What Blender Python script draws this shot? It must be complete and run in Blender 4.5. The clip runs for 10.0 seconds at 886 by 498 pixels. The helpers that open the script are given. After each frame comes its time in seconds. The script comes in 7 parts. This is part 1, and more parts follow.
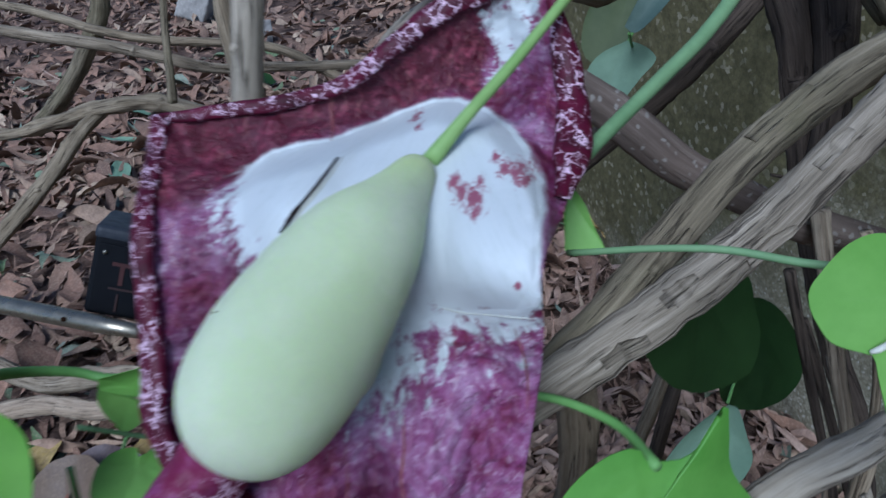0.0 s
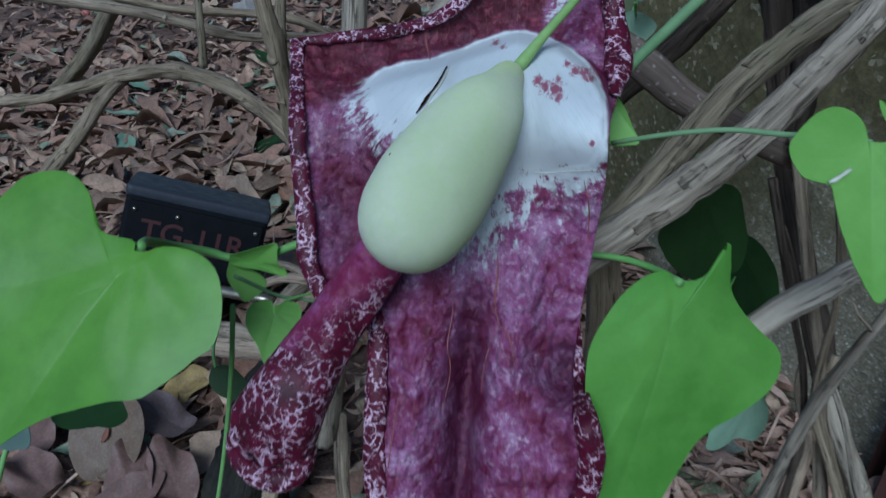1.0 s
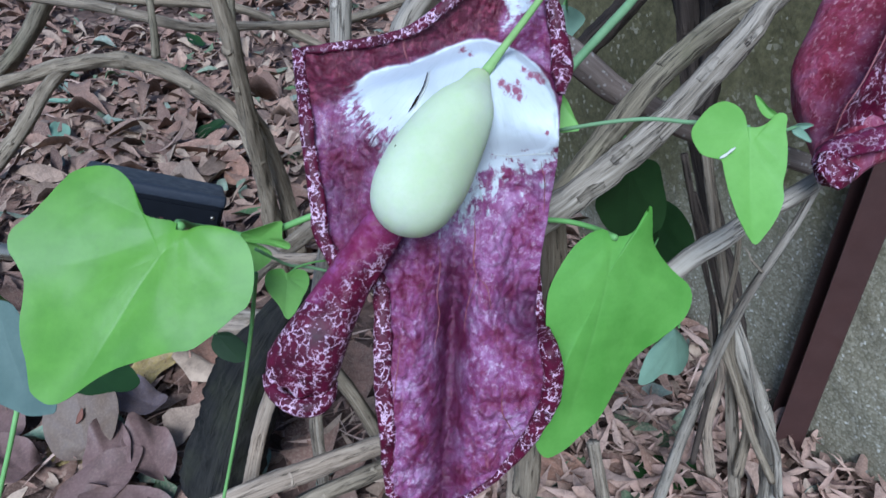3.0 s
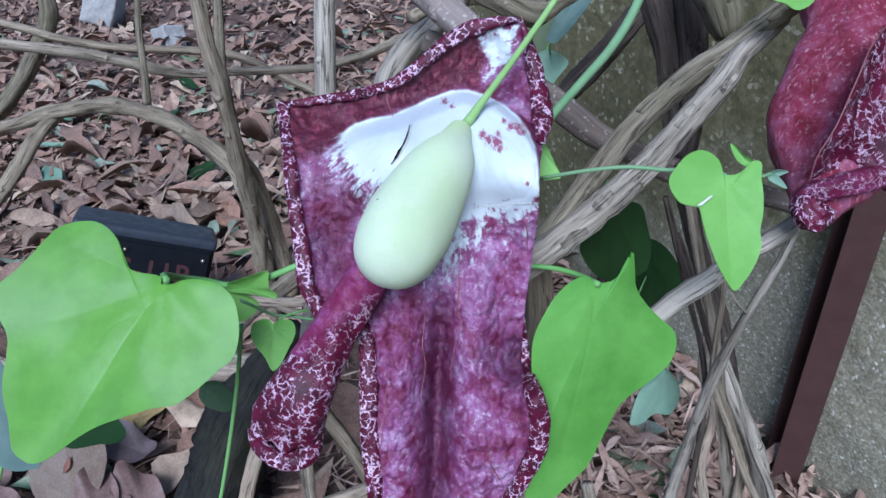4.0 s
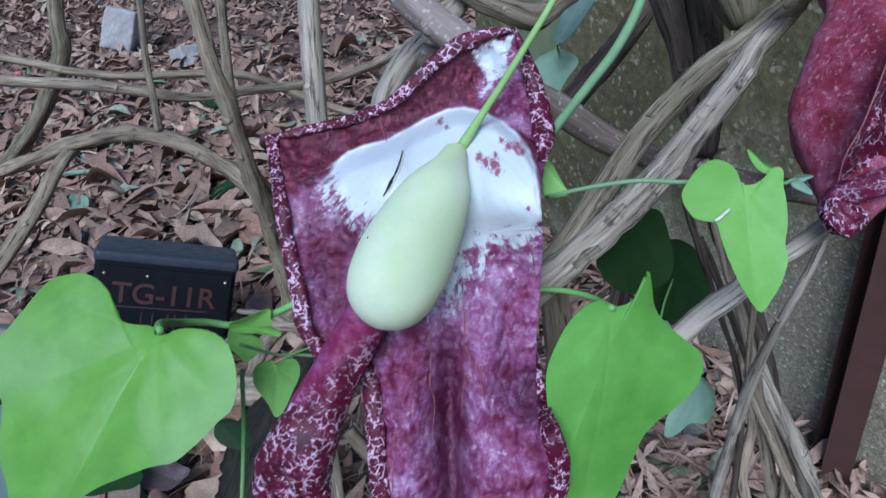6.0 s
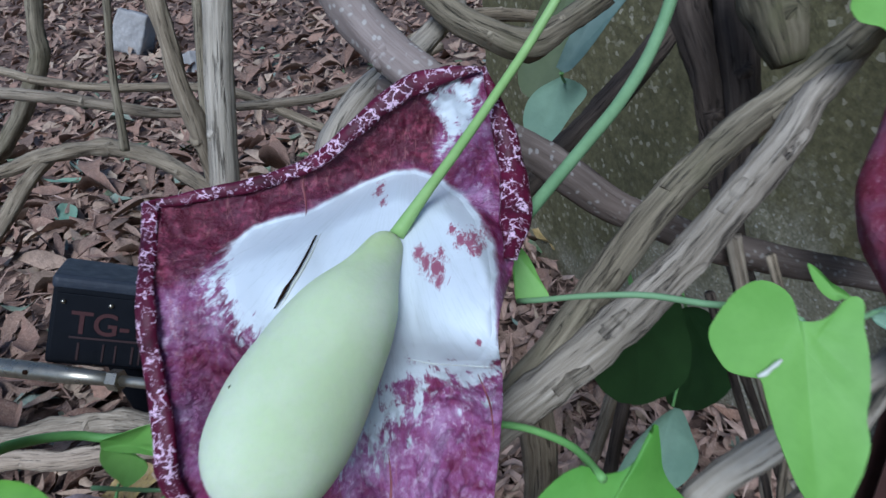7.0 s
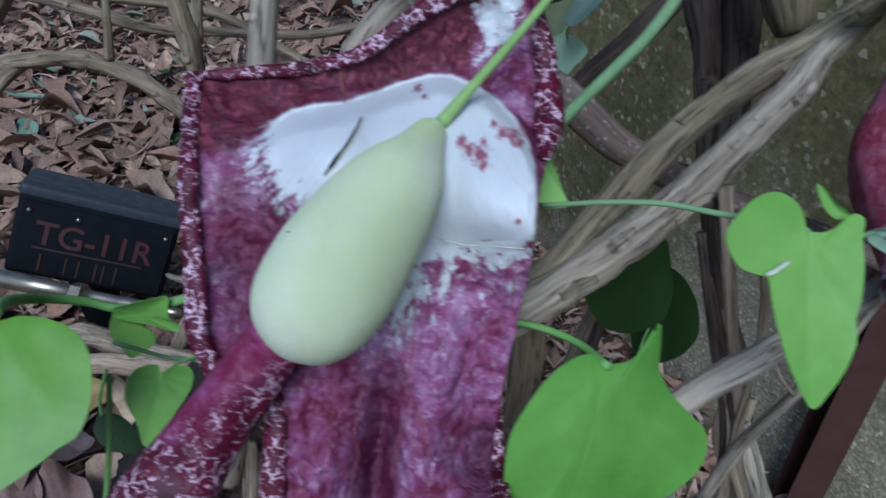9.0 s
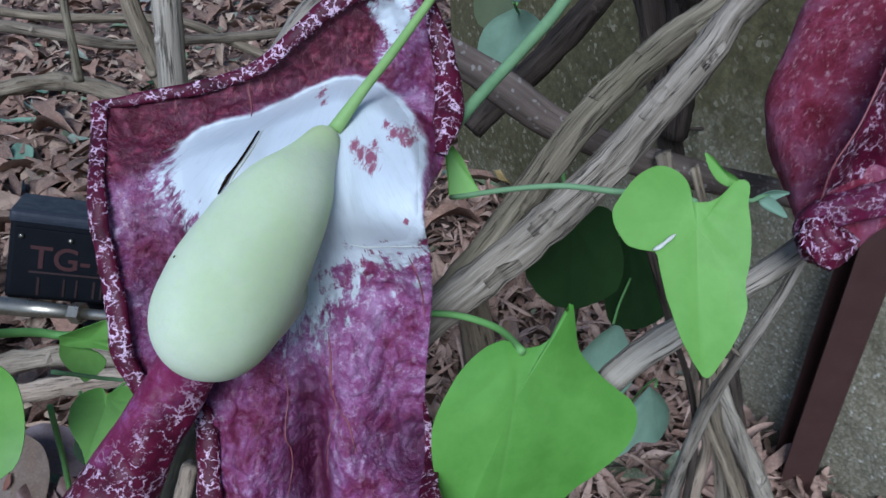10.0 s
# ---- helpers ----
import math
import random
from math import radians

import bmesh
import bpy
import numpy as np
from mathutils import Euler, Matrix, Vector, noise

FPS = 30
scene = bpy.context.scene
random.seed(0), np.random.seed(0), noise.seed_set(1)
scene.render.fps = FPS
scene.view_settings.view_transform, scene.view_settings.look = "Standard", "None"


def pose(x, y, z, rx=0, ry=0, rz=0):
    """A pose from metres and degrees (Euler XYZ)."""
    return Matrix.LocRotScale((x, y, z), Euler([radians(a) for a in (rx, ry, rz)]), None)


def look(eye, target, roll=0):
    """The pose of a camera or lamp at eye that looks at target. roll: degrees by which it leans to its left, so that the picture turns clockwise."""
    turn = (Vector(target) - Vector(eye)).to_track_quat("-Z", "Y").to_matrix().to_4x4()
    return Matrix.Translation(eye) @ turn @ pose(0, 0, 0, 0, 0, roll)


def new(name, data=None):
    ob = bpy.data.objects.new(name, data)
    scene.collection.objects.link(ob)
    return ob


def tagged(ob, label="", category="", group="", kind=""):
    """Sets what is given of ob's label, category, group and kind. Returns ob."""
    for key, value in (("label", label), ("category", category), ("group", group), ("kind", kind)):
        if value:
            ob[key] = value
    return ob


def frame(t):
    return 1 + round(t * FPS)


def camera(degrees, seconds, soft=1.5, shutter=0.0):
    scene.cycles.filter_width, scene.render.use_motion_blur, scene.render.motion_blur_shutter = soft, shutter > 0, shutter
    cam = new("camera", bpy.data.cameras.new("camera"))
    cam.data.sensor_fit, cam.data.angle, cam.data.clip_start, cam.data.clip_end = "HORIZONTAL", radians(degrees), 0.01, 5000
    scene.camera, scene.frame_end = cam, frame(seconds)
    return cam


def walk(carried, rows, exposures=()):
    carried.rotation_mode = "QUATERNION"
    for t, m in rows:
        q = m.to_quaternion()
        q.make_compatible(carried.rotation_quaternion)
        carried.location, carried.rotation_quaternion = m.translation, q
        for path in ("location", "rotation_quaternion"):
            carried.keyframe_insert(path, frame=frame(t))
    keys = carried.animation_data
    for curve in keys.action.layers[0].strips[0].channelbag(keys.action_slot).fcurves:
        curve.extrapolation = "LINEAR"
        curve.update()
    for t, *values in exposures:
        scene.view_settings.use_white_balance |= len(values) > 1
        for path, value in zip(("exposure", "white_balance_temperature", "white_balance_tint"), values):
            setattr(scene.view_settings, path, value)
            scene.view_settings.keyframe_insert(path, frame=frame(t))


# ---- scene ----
cam = camera(66.0, 10.0, shutter=0.5)
PATH = [
    (0, (0.0479, 0.1473, 0.7290), (-0.1414, 1.4170, -0.0469), -4.70),
    (0.5, (0.0231, 0.1015, 0.7470), (-0.1663, 1.3580, -0.0501), -5.18),
    (1, (0.0163, 0.0578, 0.7337), (-0.1304, 1.3185, -0.0657), -3.23),
    (1.5, (0.0022, 0.0228, 0.7474), (-0.0894, 1.2701, -0.0807), -1.80),
    (2, (-0.0096, 0.0004, 0.7535), (-0.0581, 1.2291, -0.1057), -1.47),
    (2.5, (-0.0078, -0.0055, 0.7611), (-0.0284, 1.2232, -0.0991), -1.59),
    (4, (0.0012, -0.0036, 0.7767), (0.0133, 1.2767, -0.0049), -2.52),
    (4.5, (0.0000, 0.0000, 0.7750), (-0.0000, 1.2858, 0.0024), -3.50),
    (5, (0.0015, 0.0037, 0.7760), (-0.0127, 1.2841, -0.0053), -5.80),
    (6.5, (0.0335, 0.0606, 0.7800), (-0.0287, 1.3401, -0.0003), -7.83),
    (7, (0.0481, 0.1252, 0.7613), (-0.0380, 1.4155, 0.0012), -6.25),
    (7.5, (0.0430, 0.1394, 0.7504), (-0.0615, 1.4312, -0.0047), -5.07),
    (8, (0.0108, 0.1221, 0.7544), (-0.1149, 1.4009, -0.0195), -4.04),
    (8.5, (-0.0158, 0.1164, 0.7640), (-0.0624, 1.3395, -0.0134), -0.43),
    (9, (0.0195, 0.0974, 0.7447), (0.0311, 1.3135, -0.0449), 2.04),
    (9.5, (0.0502, 0.0965, 0.7573), (0.0722, 1.2902, -0.0656), -0.68),
    (10, (0.0602, 0.0978, 0.7524), (0.0344, 1.2885, -0.0746), -4.69),
]
EXPOSURES = [(0.0, 0.31, 5100, 11), (0.5, 0.04, 5080, 6), (1.0, -0.02, 5020, 5), (1.5, 0.14, 5030, 6), (2.0, 0.57, 5060, 9), (2.5, 0.78, 5040, 10), (4.5, 0.96, 5020, 14), (5.0, 0.91, 5020, 14), (6.5, 0.66, 5100, 11), (7.0, 0.55, 5180, 11), (7.5, 0.38, 5230, 11), (8.0, 0.21, 5250, 12), (9.0, 0.32, 5200, 12), (10.0, 0.49, 5180, 12)]
walk(cam, [(t, look(eye, target, roll)) for t, eye, target, roll in PATH], EXPOSURES)

# ---- light ----
world = bpy.data.worlds.new("sky")
scene.world = world
world.use_nodes = True
sky = world.node_tree.nodes.new("ShaderNodeTexSky")
sky.sky_type, sky.sun_disc = "NISHITA", False
sky.sun_elevation, sky.sun_rotation = radians(52), radians(200)
world.node_tree.links.new(sky.outputs[0], world.node_tree.nodes["Background"].inputs["Color"])
world.node_tree.nodes["Background"].inputs["Strength"].default_value = 0.070
sun = new("sun", bpy.data.lights.new("sun", "SUN"))
sun.data.energy, sun.data.angle, sun.data.color = 2.65, radians(30), (1.0, 0.97, 0.93)
sun.matrix_world = look((-0.35, -2.3, 3.1), (0.0, 0.35, 0.5))


# ---- materials ----
class Nodes:
    """A small builder of node materials."""

    def __init__(self, name, rough=0.6, spec=0.4, metal=0.0):
        self.mat = bpy.data.materials.new(name)
        self.mat.use_nodes = True
        self.tree = self.mat.node_tree
        self.bsdf = self.tree.nodes["Principled BSDF"]
        self.put("Roughness", rough)
        self.put("Specular IOR Level", spec)
        self.put("Metallic", metal)

    def add(self, kind, operation="", feature="", attribute_name="", blend_type=""):
        node = self.tree.nodes.new("ShaderNode" + kind)
        if operation:
            node.operation = operation
        if feature:
            node.feature = feature
        if attribute_name:
            node.attribute_name = attribute_name
        if blend_type:
            node.data_type, node.blend_type = "RGBA", blend_type
        return node

    def put(self, key, value):
        self.link(value, self.bsdf.inputs[key])

    def link(self, value, socket):
        if isinstance(value, bpy.types.NodeSocket):
            self.tree.links.new(value, socket)
        elif isinstance(value, (tuple, list)):
            socket.default_value = (*value, 1.0)[:4] if len(socket.default_value) == 4 else value
        else:
            socket.default_value = value

    def coords(self, kind="Object", scale=(1, 1, 1)):
        src = self.add("TexCoord").outputs[kind]
        m = self.add("Mapping")
        self.tree.links.new(src, m.inputs["Vector"])
        m.inputs["Scale"].default_value = scale
        return m.outputs[0]

    def grain(self, across, along):
        """Coordinates wrapped round a stem, without a seam."""
        m = self.add("Mapping")
        self.tree.links.new(self.add("Attribute", attribute_name="grain").outputs["Vector"], m.inputs["Vector"])
        m.inputs["Scale"].default_value = (across, across, along)
        return m.outputs[0]

    def rays(self, across, along):
        """Coordinates that run out from the flower's throat."""
        c = self.add("CombineXYZ")
        self.tree.links.new(self.attr("ray_turn"), c.inputs[0])
        self.tree.links.new(self.attr("ray_way"), c.inputs[1])
        m = self.add("Mapping")
        self.tree.links.new(c.outputs[0], m.inputs["Vector"])
        m.inputs["Scale"].default_value = (across, along, 1)
        return m.outputs[0]

    def noise(self, scale, detail=4.0, rough=0.55, vec=None, distort=0.0):
        n = self.add("TexNoise")
        n.inputs["Scale"].default_value, n.inputs["Detail"].default_value = scale, detail
        n.inputs["Roughness"].default_value, n.inputs["Distortion"].default_value = rough, distort
        if vec is not None:
            self.tree.links.new(vec, n.inputs["Vector"])
        return n.outputs["Fac"]

    def voronoi(self, scale, feature="F1", vec=None, out="Distance", random=1.0):
        n = self.add("TexVoronoi", feature=feature)
        n.inputs["Scale"].default_value, n.inputs["Randomness"].default_value = scale, random
        if vec is not None:
            self.tree.links.new(vec, n.inputs["Vector"])
        return n.outputs[out]

    def wobble(self, vec, scale, amount):
        n = self.add("TexNoise")
        n.inputs["Scale"].default_value = scale
        self.tree.links.new(vec, n.inputs["Vector"])
        a = self.add("VectorMath", operation="MULTIPLY_ADD")
        self.tree.links.new(n.outputs["Color"], a.inputs[0])
        a.inputs[1].default_value = (amount, amount, amount)
        self.tree.links.new(vec, a.inputs[2])
        return a.outputs[0]

    def attr(self, name):
        return self.add("Attribute", attribute_name=name).outputs["Fac"]

    def ramp(self, fac, stops, mode="LINEAR"):
        r = self.add("ValToRGB")
        r.color_ramp.interpolation = mode
        while len(r.color_ramp.elements) < len(stops):
            r.color_ramp.elements.new(0.5)
        for el, (at, col) in zip(r.color_ramp.elements, stops):
            el.position = at
            el.color = (col, col, col, 1) if isinstance(col, (int, float)) else (*col, 1)
        self.link(fac, r.inputs["Fac"])
        return r.outputs["Color"]

    def mix(self, fac, a, b, blend="MIX"):
        m = self.add("Mix", blend_type=blend)
        self.link(fac, m.inputs[0])
        self.link(a, m.inputs[6])
        self.link(b, m.inputs[7])
        return m.outputs[2]

    def math(self, op, a, b=0.0):
        m = self.add("Math", operation=op)
        self.link(a, m.inputs[0])
        self.link(b, m.inputs[1])
        return m.outputs[0]

    def bump(self, height, strength=0.4, distance=0.001):
        b = self.add("Bump")
        b.inputs["Strength"].default_value, b.inputs["Distance"].default_value = strength, distance
        self.link(height, b.inputs["Height"])
        self.put("Normal", b.outputs[0])

    def thin(self, colour, share):
        """Let part of the light through, as a leaf does."""
        t = self.add("BsdfTranslucent")
        self.link(colour, t.inputs["Color"])
        m = self.add("MixShader")
        m.inputs[0].default_value = share
        self.tree.links.new(self.bsdf.outputs[0], m.inputs[1])
        self.tree.links.new(t.outputs[0], m.inputs[2])
        self.tree.links.new(m.outputs[0], self.tree.nodes["Material Output"].inputs["Surface"])


def bark(name, dark, mid, light, moss=0.0, groove=1.0, relief=0.0016, spots=0.0):
    """Fibrous bark: long streaks along the stem (the second UV axis), cracks and paler flakes."""
    n = Nodes(name, rough=0.88, spec=0.25)
    fibre = n.noise(1.0, 8, 0.78, n.wobble(n.grain(640, 20), 0.8, 0.5))
    strand = n.noise(1.0, 5, 0.65, n.wobble(n.grain(250, 7), 0.7, 0.6))
    coarse = n.noise(0.8, 5, 0.6, n.wobble(n.grain(130, 12), 1.0, 1.0))
    fine = n.math("ADD", n.math("MULTIPLY", fibre, 0.62), n.math("MULTIPLY", strand, 0.38))
    crackle = n.voronoi(1.0, "DISTANCE_TO_EDGE", n.wobble(n.wobble(n.grain(330, 11), 0.8, 0.55), 6.0, 0.22))
    cracks = n.math("ADD", crackle, n.ramp(n.noise(1.0, 4, 0.7, n.grain(280, 30)), [(0.42, 0.0), (0.60, 0.3)]))
    blotch = n.noise(28, 4, 0.6, n.coords("Object"))
    col = n.ramp(fine, [(0.36, dark), (0.49, mid), (0.64, light)])
    col = n.mix(n.ramp(coarse, [(0.45, 0.0), (0.70, 0.4)]), col, light)
    col = n.mix(n.ramp(cracks, [(0.0, 0.95 * groove), (0.09, 0.0)]), col, tuple(0.45 * c for c in dark))
    col = n.mix(n.ramp(blotch, [(0.42, 0.0), (0.7, 0.5)]), col, tuple(0.62 * c for c in mid))
    if spots:
        col = n.mix(n.ramp(n.voronoi(190, "F1", n.wobble(n.coords("Object"), 120, 0.006)), [(0.18, spots), (0.30, 0.0)]), col, (0.42, 0.42, 0.38))
    if moss:
        col = n.mix(n.ramp(n.noise(16, 5, 0.65, n.coords("Object")), [(0.45, 0.0), (0.65, moss)]), col, (0.09, 0.10, 0.035))
    n.put("Base Color", col)
    n.bump(n.math("ADD", n.math("MULTIPLY", fine, 0.7), n.ramp(cracks, [(0.0, 0.0), (0.14, 0.6)])), 0.9, relief)
    return n.mat


BARK = bark("weathered grey vine bark", (0.062, 0.047, 0.032), (0.205, 0.168, 0.118), (0.38, 0.33, 0.245))
BARK_OLIVE = bark("olive brown vine bark", (0.034, 0.028, 0.018), (0.148, 0.125, 0.082), (0.30, 0.26, 0.18), moss=0.2)
BARK_VINE = bark("grey brown furrowed bark", (0.040, 0.032, 0.022), (0.205, 0.176, 0.130), (0.40, 0.355, 0.28))
BARK_BROWN = bark("brown vine bark", (0.065, 0.049, 0.032), (0.20, 0.162, 0.108), (0.36, 0.305, 0.215))
# Dark bark whose tones carry painted shade for stems near the wall.
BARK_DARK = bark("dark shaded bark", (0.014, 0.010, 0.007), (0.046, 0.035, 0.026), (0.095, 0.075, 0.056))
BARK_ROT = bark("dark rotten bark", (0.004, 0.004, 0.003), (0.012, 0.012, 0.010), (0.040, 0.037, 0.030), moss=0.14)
# Mossy tones, taken darker to stand for the shade overhead.
BARK_MOSS = bark("mossy bark", (0.024, 0.021, 0.013), (0.080, 0.069, 0.040), (0.17, 0.149, 0.098), moss=0.6)
BARK_SMOOTH = bark("smooth purplish grey bark", (0.155, 0.122, 0.106), (0.20, 0.162, 0.14), (0.27, 0.232, 0.20), groove=0.05, relief=0.0004, spots=0.5)
BARK_LOW = bark("smooth dark brown bark", (0.075, 0.056, 0.044), (0.115, 0.090, 0.072), (0.19, 0.158, 0.132), groove=0.1, relief=0.0005, spots=0.35)
BARK_GREY = bark("pale grey furrowed bark", (0.085, 0.070, 0.050), (0.285, 0.25, 0.19), (0.44, 0.40, 0.32))
BARK_PALE = bark("pale dry wood", (0.13, 0.098, 0.066), (0.30, 0.235, 0.165), (0.46, 0.385, 0.285))


def green(name, base, light, vein, rough=0.42, share=0.25):
    n = Nodes(name, rough=rough + 0.12, spec=0.26)
    o = n.coords("Object")
    col = n.mix(n.ramp(n.noise(15, 4, 0.5, o), [(0.35, 0.0), (0.7, 1.0)]), base, light)
    col = n.mix(n.ramp(n.noise(420, 3, 0.6, o), [(0.4, 0.0), (0.75, 0.22)]), col, tuple(0.75 * c for c in base))
    col = n.mix(n.ramp(n.noise(70, 5, 0.6, o), [(0.42, 0.0), (0.66, 0.35)]), col, tuple(1.25 * c for c in light))
    v = n.math("MULTIPLY", n.attr("vein"), 0.13)
    col = n.mix(v, col, vein)
    n.put("Base Color", col)
    net = n.ramp(n.voronoi(170, "DISTANCE_TO_EDGE", n.wobble(o, 90, 0.005)), [(0.0, 0.0), (0.09, 0.03)])
    blister = n.noise(46, 3, 0.5, o)
    n.bump(n.math("ADD", n.math("SUBTRACT", n.noise(160, 4, 0.6, o), n.math("MULTIPLY", n.attr("vein"), 0.5)), n.math("ADD", net, n.math("MULTIPLY", blister, 1.6))), 0.2, 0.0007)
    n.thin(tuple(min(1.0, 1.3 * c) for c in light), share)
    return n.mat


LEAF_BRIGHT = green("fresh green leaf", (0.135, 0.325, 0.050), (0.195, 0.40, 0.085), (0.25, 0.47, 0.13))
LEAF_GREEN = green("full green leaf", (0.083, 0.228, 0.022), (0.142, 0.318, 0.042), (0.21, 0.40, 0.10), rough=0.28)
LEAF_MID = green("clear green leaf", (0.095, 0.272, 0.036), (0.150, 0.35, 0.064), (0.22, 0.43, 0.11), rough=0.32)
LEAF_YOUNG = green("young light green leaf", (0.18, 0.40, 0.075), (0.25, 0.47, 0.12), (0.3, 0.52, 0.16), rough=0.40, share=0.35)
# Deep green that also holds painted shade for leaves behind the branches.
LEAF_DARK = green("deep green leaf with shade", (0.014, 0.040, 0.009), (0.025, 0.062, 0.015), (0.035, 0.08, 0.025))
LEAF_GREY = green("grey green leaf underside", (0.15, 0.255, 0.175), (0.215, 0.325, 0.225), (0.25, 0.37, 0.26), rough=0.6)
LEAF_TEAL = green("bluish green leaf", (0.085, 0.135, 0.115), (0.125, 0.18, 0.15), (0.16, 0.22, 0.18), rough=0.5)
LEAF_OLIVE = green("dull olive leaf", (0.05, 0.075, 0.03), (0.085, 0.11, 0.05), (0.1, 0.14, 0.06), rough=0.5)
STALK = green("green stalk", (0.13, 0.30, 0.075), (0.19, 0.37, 0.12), (0.2, 0.4, 0.1), rough=0.45, share=0.08)
STALK_PALE = green("pale bluish green stalk", (0.125, 0.235, 0.105), (0.18, 0.30, 0.15), (0.2, 0.38, 0.15), rough=0.5, share=0.06)
STALK_LIME = green("lime flower stalk", (0.20, 0.35, 0.10), (0.27, 0.42, 0.15), (0.25, 0.45, 0.12), rough=0.4, share=0.1)


def dead_leaf(name, tones, rough=0.75, speck=0.35):
    """Dry leaves, each island with its own tone."""
    n = Nodes(name, rough=rough, spec=0.3)
    geo = n.add("NewGeometry").outputs["Random Per Island"]
    o = n.coords("Object")
    col = n.ramp(geo, [(i / (len(tones) - 1), c) for i, c in enumerate(tones)])
    col = n.mix(n.ramp(n.noise(55, 5, 0.65, o), [(0.35, 0.55), (0.62, 0.0)]), col, (0.075, 0.05, 0.038))
    col = n.mix(n.ramp(n.noise(300, 3, 0.6, o), [(0.45, 0.0), (0.75, speck)]), col, (0.50, 0.38, 0.28))
    n.put("Base Color", col)
    n.bump(n.noise(170, 4, 0.65, o), 0.5, 0.0012)
    return n.mat


LITTER = dead_leaf("dry leaf litter", [(0.064, 0.037, 0.028), (0.301, 0.177, 0.121), (0.135, 0.077, 0.054), (0.380, 0.261, 0.184), (0.087, 0.050, 0.038), (0.284, 0.169, 0.117), (0.175, 0.101, 0.070), (0.465, 0.361, 0.253), (0.111, 0.069, 0.050)])
LITTER_PALE = dead_leaf("pale dry leaf scraps", [(0.176, 0.104, 0.072), (0.440, 0.303, 0.228), (0.288, 0.178, 0.125), (0.496, 0.363, 0.281), (0.336, 0.215, 0.160), (0.400, 0.274, 0.205)])
FRESH = dead_leaf("fallen greenish leaves", [(0.04, 0.10, 0.035), (0.19, 0.26, 0.17), (0.06, 0.15, 0.04), (0.20, 0.27, 0.22), (0.08, 0.12, 0.06), (0.17, 0.25, 0.20)], 0.6)
FALLEN_BROWN = dead_leaf("fallen brown leaf", [(0.105, 0.072, 0.044), (0.098, 0.068, 0.042)], 0.5, 0.1)
FALLEN_GREY = dead_leaf("fallen purplish leaf", [(0.115, 0.092, 0.098), (0.105, 0.085, 0.092)], 0.6, 0.1)
FALLEN_YELLOW = dead_leaf("fallen yellow leaf", [(0.36, 0.27, 0.09), (0.33, 0.25, 0.08)], 0.6)
FALLEN_TAN = dead_leaf("fallen tan leaf", [(0.34, 0.185, 0.12), (0.33, 0.18, 0.115)], 0.6)
FALLEN_PINK = dead_leaf("fallen pinkish leaf", [(0.165, 0.100, 0.084), (0.13, 0.08, 0.068)], 0.55, 0.12)


def soil():
    n = Nodes("forest soil", rough=0.95, spec=0.2)
    o = n.coords("Object")
    col = n.ramp(n.noise(30, 8, 0.7, o), [(0.3, (0.045, 0.030, 0.023)), (0.55, (0.105, 0.070, 0.054)), (0.8, (0.21, 0.147, 0.117))])
    col = n.mix(n.ramp(n.voronoi(38, "F1", n.wobble(o, 20, 0.04), "Color"), [(0.3, 0.0), (0.8, 0.5)]), col, (0.16, 0.105, 0.08))
    n.put("Base Color", col)
    n.bump(n.math("ADD", n.noise(60, 6, 0.7, o), n.voronoi(45, "F1", o)), 1.0, 0.006)
    return n.mat


SOIL = soil()


def pebbledash():
    n = Nodes("mossy pebbledash", rough=0.92, spec=0.25)
    o = n.coords("Object")
    grain = n.voronoi(310, "F1", n.wobble(o, 90, 0.004))
    tint = n.voronoi(310, "F1", n.wobble(o, 90, 0.004), "Color")
    col = n.ramp(tint, [(0.1, (0.165, 0.152, 0.100)), (0.5, (0.225, 0.208, 0.140)), (0.82, (0.31, 0.29, 0.21)), (0.96, (0.60, 0.59, 0.51))])
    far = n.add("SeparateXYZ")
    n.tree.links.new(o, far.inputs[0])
    # Moss thickens leftward and upward; its tones also carry painted overhead shade.
    moss_shade = n.math("ADD", n.noise(7, 6, 0.65, o), n.math("MULTIPLY", n.math("ADD", n.math("SUBTRACT", 0.50, far.outputs[0]), n.math("MULTIPLY", n.math("SUBTRACT", far.outputs[2], 0.42), 0.9)), 1.3))
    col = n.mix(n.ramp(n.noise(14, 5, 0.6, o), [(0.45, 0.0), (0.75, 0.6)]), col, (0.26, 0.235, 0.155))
    col = n.mix(n.ramp(moss_shade, [(0.30, 0.0), (0.58, 0.95)]), col, n.mix(n.ramp(n.noise(90, 5, 0.7, o), [(0.35, 0.0), (0.75, 1.0)]), (0.060, 0.055, 0.022), (0.140, 0.129, 0.060)))
    col = n.mix(n.ramp(n.voronoi(150, "F1", o, "Color"), [(0.76, 0.0), (0.92, 0.65)]), col, (0.35, 0.325, 0.235))
    col = n.mix(n.ramp(grain, [(0.55, 0.0), (0.95, 0.4)]), col, (0.06, 0.052, 0.035))
    n.put("Base Color", col)
    n.bump(n.math("SUBTRACT", n.noise(120, 4, 0.6, o), n.math("MULTIPLY", grain, 0.5)), 0.7, 0.0010)
    return n.mat


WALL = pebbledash()


